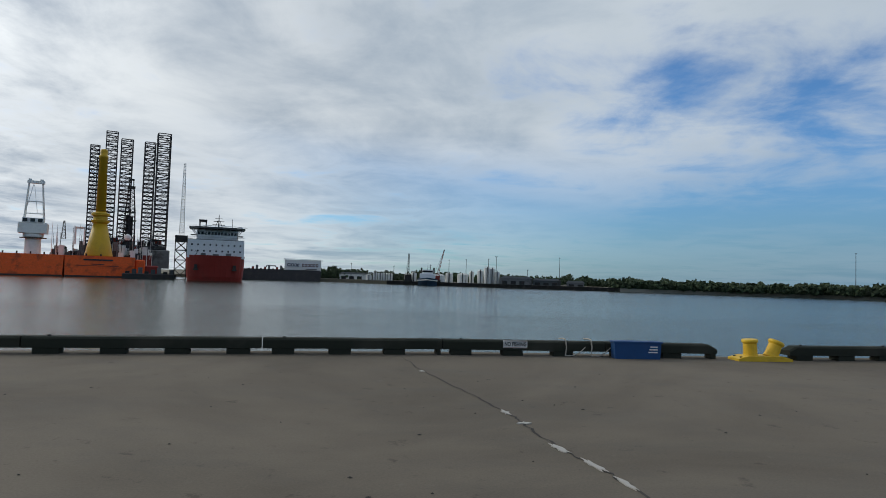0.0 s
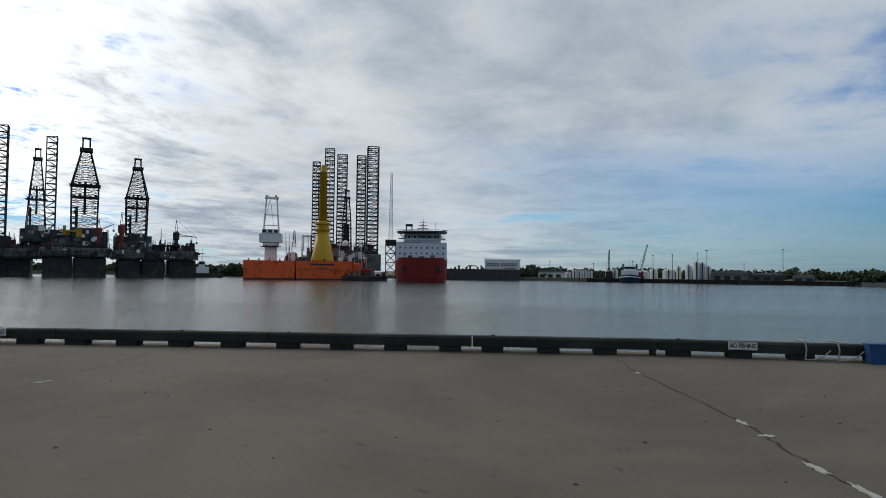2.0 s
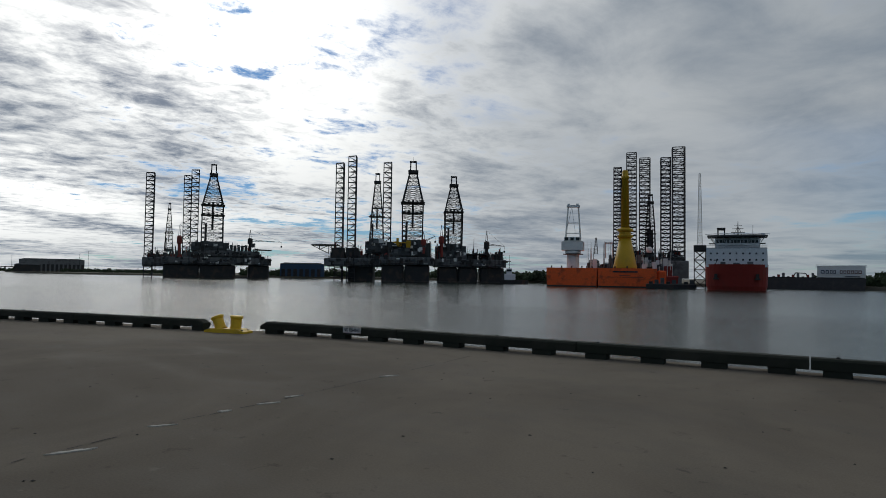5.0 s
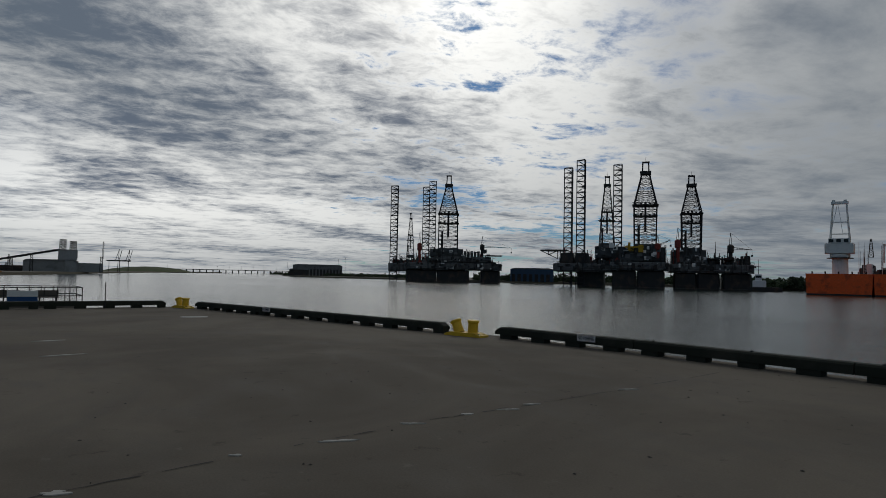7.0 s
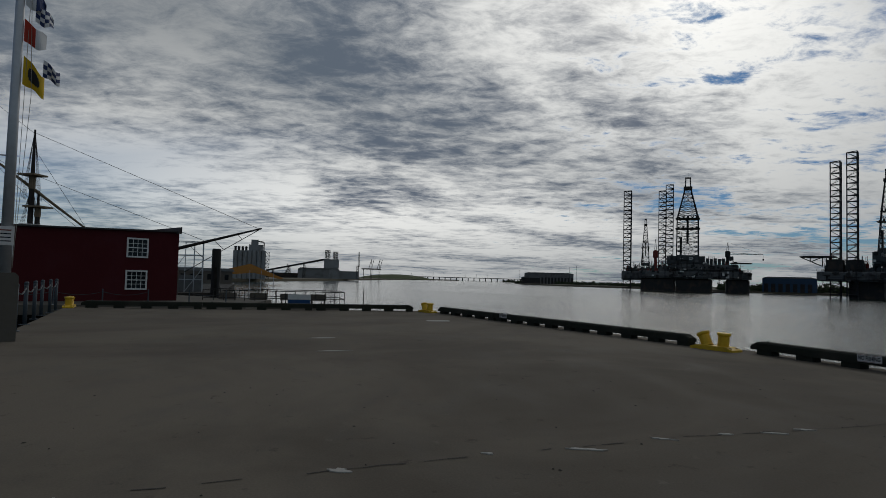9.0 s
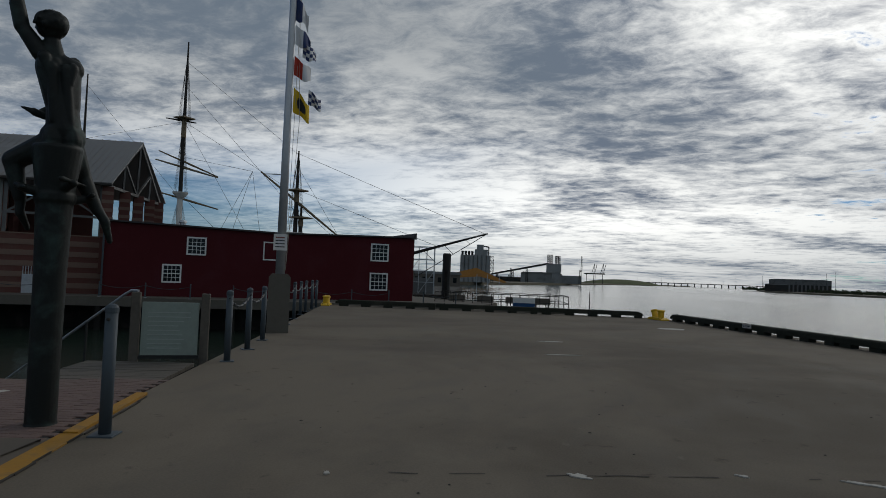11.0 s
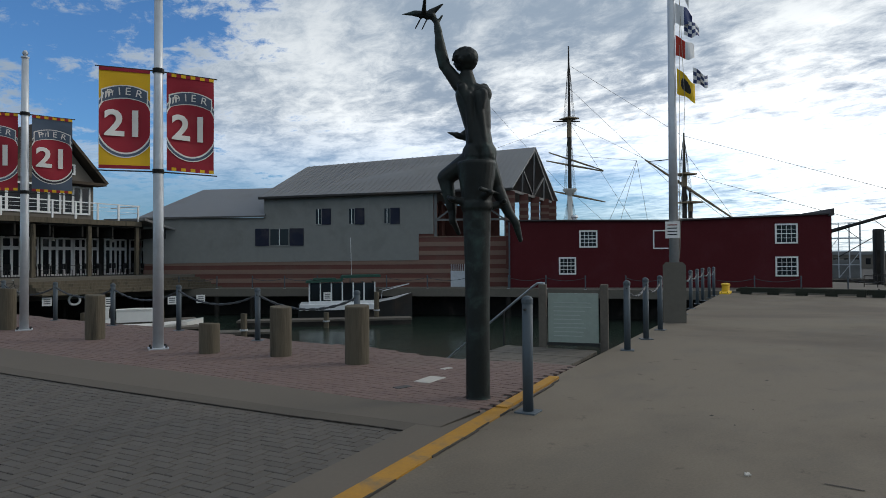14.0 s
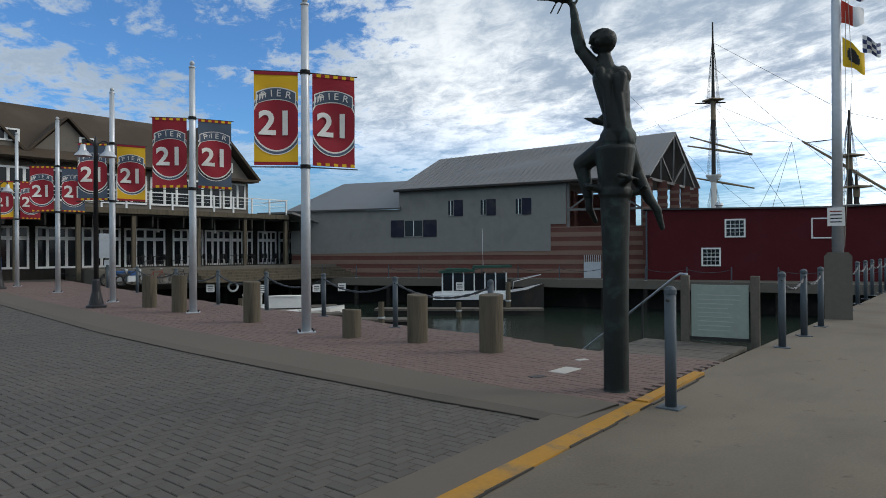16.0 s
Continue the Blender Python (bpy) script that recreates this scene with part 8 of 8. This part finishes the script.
structure("wharf_west", Form().prism([tuple((heading(a) * d).xy) for a, d in ((103.5, 170), (104.7, 88), (112, 80), (116, 130), (104.2, 200))], WATER_Z - 1, -0.95), DARKWOOD_SHADE, "dark timber wharf beyond the shed", "wharf")
# steel shoring frame beside the shed
fr = thing("shoring_frame", "white steel scaffold frame on the wharf beyond the shed", "scaffold", afar(107.6, 90, -0.95))
f = Form()
for i in range(6):
    for j in range(2):
        f.tube((-3.1 + 1.1 * i, 3 * j, 0), (-3.1 + 1.1 * i, 3 * j, 6.6), 0.07, None, 4)
for z in (1.6, 3.2, 4.8, 6.6):
    for j in range(2):
        f.tube((-3.1, 3 * j, z), (2.4, 3 * j, z), 0.06, None, 4)
    for i in range(6):
        f.tube((-3.1 + 1.1 * i, 0, z), (-3.1 + 1.1 * i, 3, z), 0.05, None, 4)
for i in range(5):
    f.tube((-3.1 + 1.1 * i, 0, 1.6 * (i % 3)), (-2.0 + 1.1 * i, 0, 1.6 * (i % 3) + 1.6), 0.05, None, 4)
part("frame", f, GALV, fr)
part("crate", Form().box(-3, 0.3, 0, 2.3, 2.8, 2.2), GREYSTEEL, fr)
dol = thing("mooring_dolphin", "dark steel mooring dolphin standing in the water", "dolphin", afar(105.0, 56, WATER_Z))
part("pile", Form().lathe([(0.36, -1), (0.36, 5.9), (0.3, 6.0)], 14), STEEL, dol)
part("fender_strip", Form().box(-0.1, -0.45, 0, 0.1, -0.33, 4.5), DARKWOOD_SHADE, dol)
# low yellow-walled building beyond the shed
yb = thing("wharf_building", "long pale yellow wharf building with dark windows", "building", afar(104.9, 165, -0.95))
part("wall", Form().box(-13, 0, -0.4, 3.4, 10, 3.0), CLAPBOARD, yb)
part("roof", Form().slab([(-13.5, 3.0), (3.9, 3.0), (3.4, 3.7), (-13, 3.7)], -0.3, 10), GREYROOF, yb)
for i in range(8):
    part("window", Form().box(-12.4 + 2.0 * i, -0.05, 0.9, -11.5 + 2.0 * i, 0.01, 2.2), GLASS, yb)

# ---- float with railings beyond the dock end ----
pf = thing("pontoon_pier", "low pier float with railings and benches beyond the dock", "float", afar(99, 50, WATER_Z + 0.5))
part("deck", Form().box(-7.0, 0, 0.9, 4.3, 5.0, 1.15), WOOD, pf)
part("skirt", Form().box(-6.9, 0.05, -0.7, 4.2, 4.9, 0.9), DARKWOOD_SHADE, pf)
f = Form()
for i in range(15):
    x = -6.1 + 0.74 * i
    f.tube((x, 0.1, 1.15), (x, 0.1, 2.25), 0.035, None, 4)
    f.tube((x, 4.8, 1.15), (x, 4.8, 2.25), 0.035, None, 4)
for z in (1.7, 2.25):
    f.line([(-6.1, 0.1, z), (4.25, 0.1, z), (4.25, 4.8, z), (-6.1, 4.8, z)], 0.04, 4)
part("railing", f, STEEL, pf, "dark railing")
for i in range(4):
    bn = part("bench", Form().box(-5.2 + 2.3 * i, 2, 1.5, -3.9 + 2.3 * i, 2.5, 1.58), WOOD, pf)
    part("bench_back", Form().box(-5.2 + 2.3 * i, 2.5, 1.58, -3.9 + 2.3 * i, 2.56, 2.0), WOOD, bn)
    part("bench_leg", Form().box(-5.1 + 2.3 * i, 2.1, 1.15, -5.0 + 2.3 * i, 2.4, 1.5), STEEL, bn)
    part("bench_leg", Form().box(-4.1 + 2.3 * i, 2.1, 1.15, -4.0 + 2.3 * i, 2.4, 1.5), STEEL, bn)
part("banner_board", Form().box(0.0, 0.02, 1.25, 1.7, 0.06, 2.05), BLUEBOX, pf, "blue and white notice board")
part("board_strip", Form().box(0.0, 0.0, 1.65, 1.7, 0.019, 2.05), SIGN, pf)
for x in (-3.1, -2.2, -1.2):
    part("mast_pole", Form().tube((x, 4.5, 1.15), (x, 4.5, 3.8), 0.03, None, 4), GALV, pf)
rp = solo("rail_pole", Form().lathe([(0.025, 0), (0.02, 1.1)], 6), STEEL, "thin dark rod standing at the dock end rail", "rod", pose(-30.6, -1.3, 0))

# ---- paving laid piece by piece ----


def inside(x, y, poly):
    hit, j = False, len(poly) - 1
    for i in range(len(poly)):
        (xi, yi), (xj, yj) = poly[i], poly[j]
        if (yi > y) != (yj > y) and x < (xj - xi) * (y - yi) / (yj - yi) + xi:
            hit = not hit
        j = i
    return hit


def paver_form(l, w, h, gap=0.006, bev=0.005):
    a, b = l / 2 - gap / 2, w / 2 - gap / 2
    f = Form()
    ring = [(-a, -b), (a, -b), (a, b), (-a, b)]
    top = [(-a + bev, -b + bev), (a - bev, -b + bev), (a - bev, b - bev), (-a + bev, b - bev)]
    f.add([(*p, -h) for p in ring] + [(*p, -bev) for p in ring] + [(*p, 0) for p in top],
          [(i, (i + 1) % 4, (i + 1) % 4 + 4, i + 4) for i in range(4)] + [(i + 4, (i + 1) % 4 + 4, (i + 1) % 4 + 8, i + 8) for i in range(4)] + [(8, 9, 10, 11)])
    return f


def lay(spots, form, material, parent, name, rest_name, near, top):
    """spots: x, y, turn. The nearest few are parts of their own, the rest one joined mesh."""
    q = random.Random(12)
    spots = sorted(spots, key=lambda s: (s[0] - near[0]) ** 2 + (s[1] - near[1]) ** 2)
    me = None
    base = np.array(form.v)
    rest_v, rest_f = [], []
    faces = np.array(form.f[-1:] + form.f[:-1], dtype=object)
    for i, (x, y, turn) in enumerate(spots):
        z = top + q.uniform(-0.003, 0.003)
        if i < 300:
            if me is None:
                ob = part(name, form, material, parent)
                me = ob.data
            else:
                ob = new(name, me)
                ob.parent = parent
            ob.matrix_world = pose(x, y, z, q.uniform(-0.5, 0.5), q.uniform(-0.5, 0.5), turn + q.uniform(-0.4, 0.4))
        else:
            c, s = math.cos(radians(turn)), math.sin(radians(turn))
            k = len(rest_v) * len(base)
            rest_v.append(base @ np.array([[c, s, 0], [-s, c, 0], [0, 0, 1]]) + np.array([x, y, z]))
            rest_f += [tuple(j + k for j in f) for f in form.f]
    f = Form()
    f.v, f.f = [tuple(p) for p in np.concatenate(rest_v)], rest_f
    ob = part(rest_name, f, material, parent)
    ob["kind"] = "stuff"


def herringbone(poly, turn, unit, ok):
    c, s = math.cos(radians(turn)), math.sin(radians(turn))
    out = []
    n = int(48 / unit)
    for j in range(-n, n):
        for i in range(-n, n):
            k = (i - j) % 4
            if k == 0:
                u, v, t = (i + 1) * unit, (j + 0.5) * unit, 0
            elif k == 3:
                u, v, t = (i + 0.5) * unit, (j + 1) * unit, 90
            else:
                continue
            x, y = c * u - s * v, s * u + c * v
            if ok(x, y) and inside(x, y, poly):
                out.append((x, y, turn + t))
    return out


road_ob, walk_ob = bpy.data.objects["road"], bpy.data.objects["pavement"]
wide_street = street[:6] + [(x * 0.9 + a * 0.1, y * 0.9 + b * 0.1) for (x, y), (a, b) in zip(KERB_LOW, KERB_TOP)]
lay(herringbone(wide_street, 22, 0.105, lambda x, y: -38 < y < -2.4 and x < 2.2 + 0.17 * abs(y)), paver_form(0.21, 0.105, 0.03), PAVER, road_ob, "paver", "pavers_beyond", (-1.8, -4.6), -0.048)


def running(poly, turn, l, w, ok):
    c, s = math.cos(radians(turn)), math.sin(radians(turn))
    out = []
    for j in range(-500, 500):
        for i in range(-260, 260):
            u, v = (i + 0.5 * (j % 2)) * l, j * w
            x, y = c * u - s * v, s * u + c * v
            if ok(x, y) and inside(x, y, poly):
                out.append((x, y, turn))
    return out


lay(running(plaza, 106, 0.21, 0.105, lambda x, y: -42 < y < -4.9), paver_form(0.21, 0.105, 0.03), BRICK, walk_ob, "brick", "bricks_beyond", (-4.9, -6.0), 0.006)
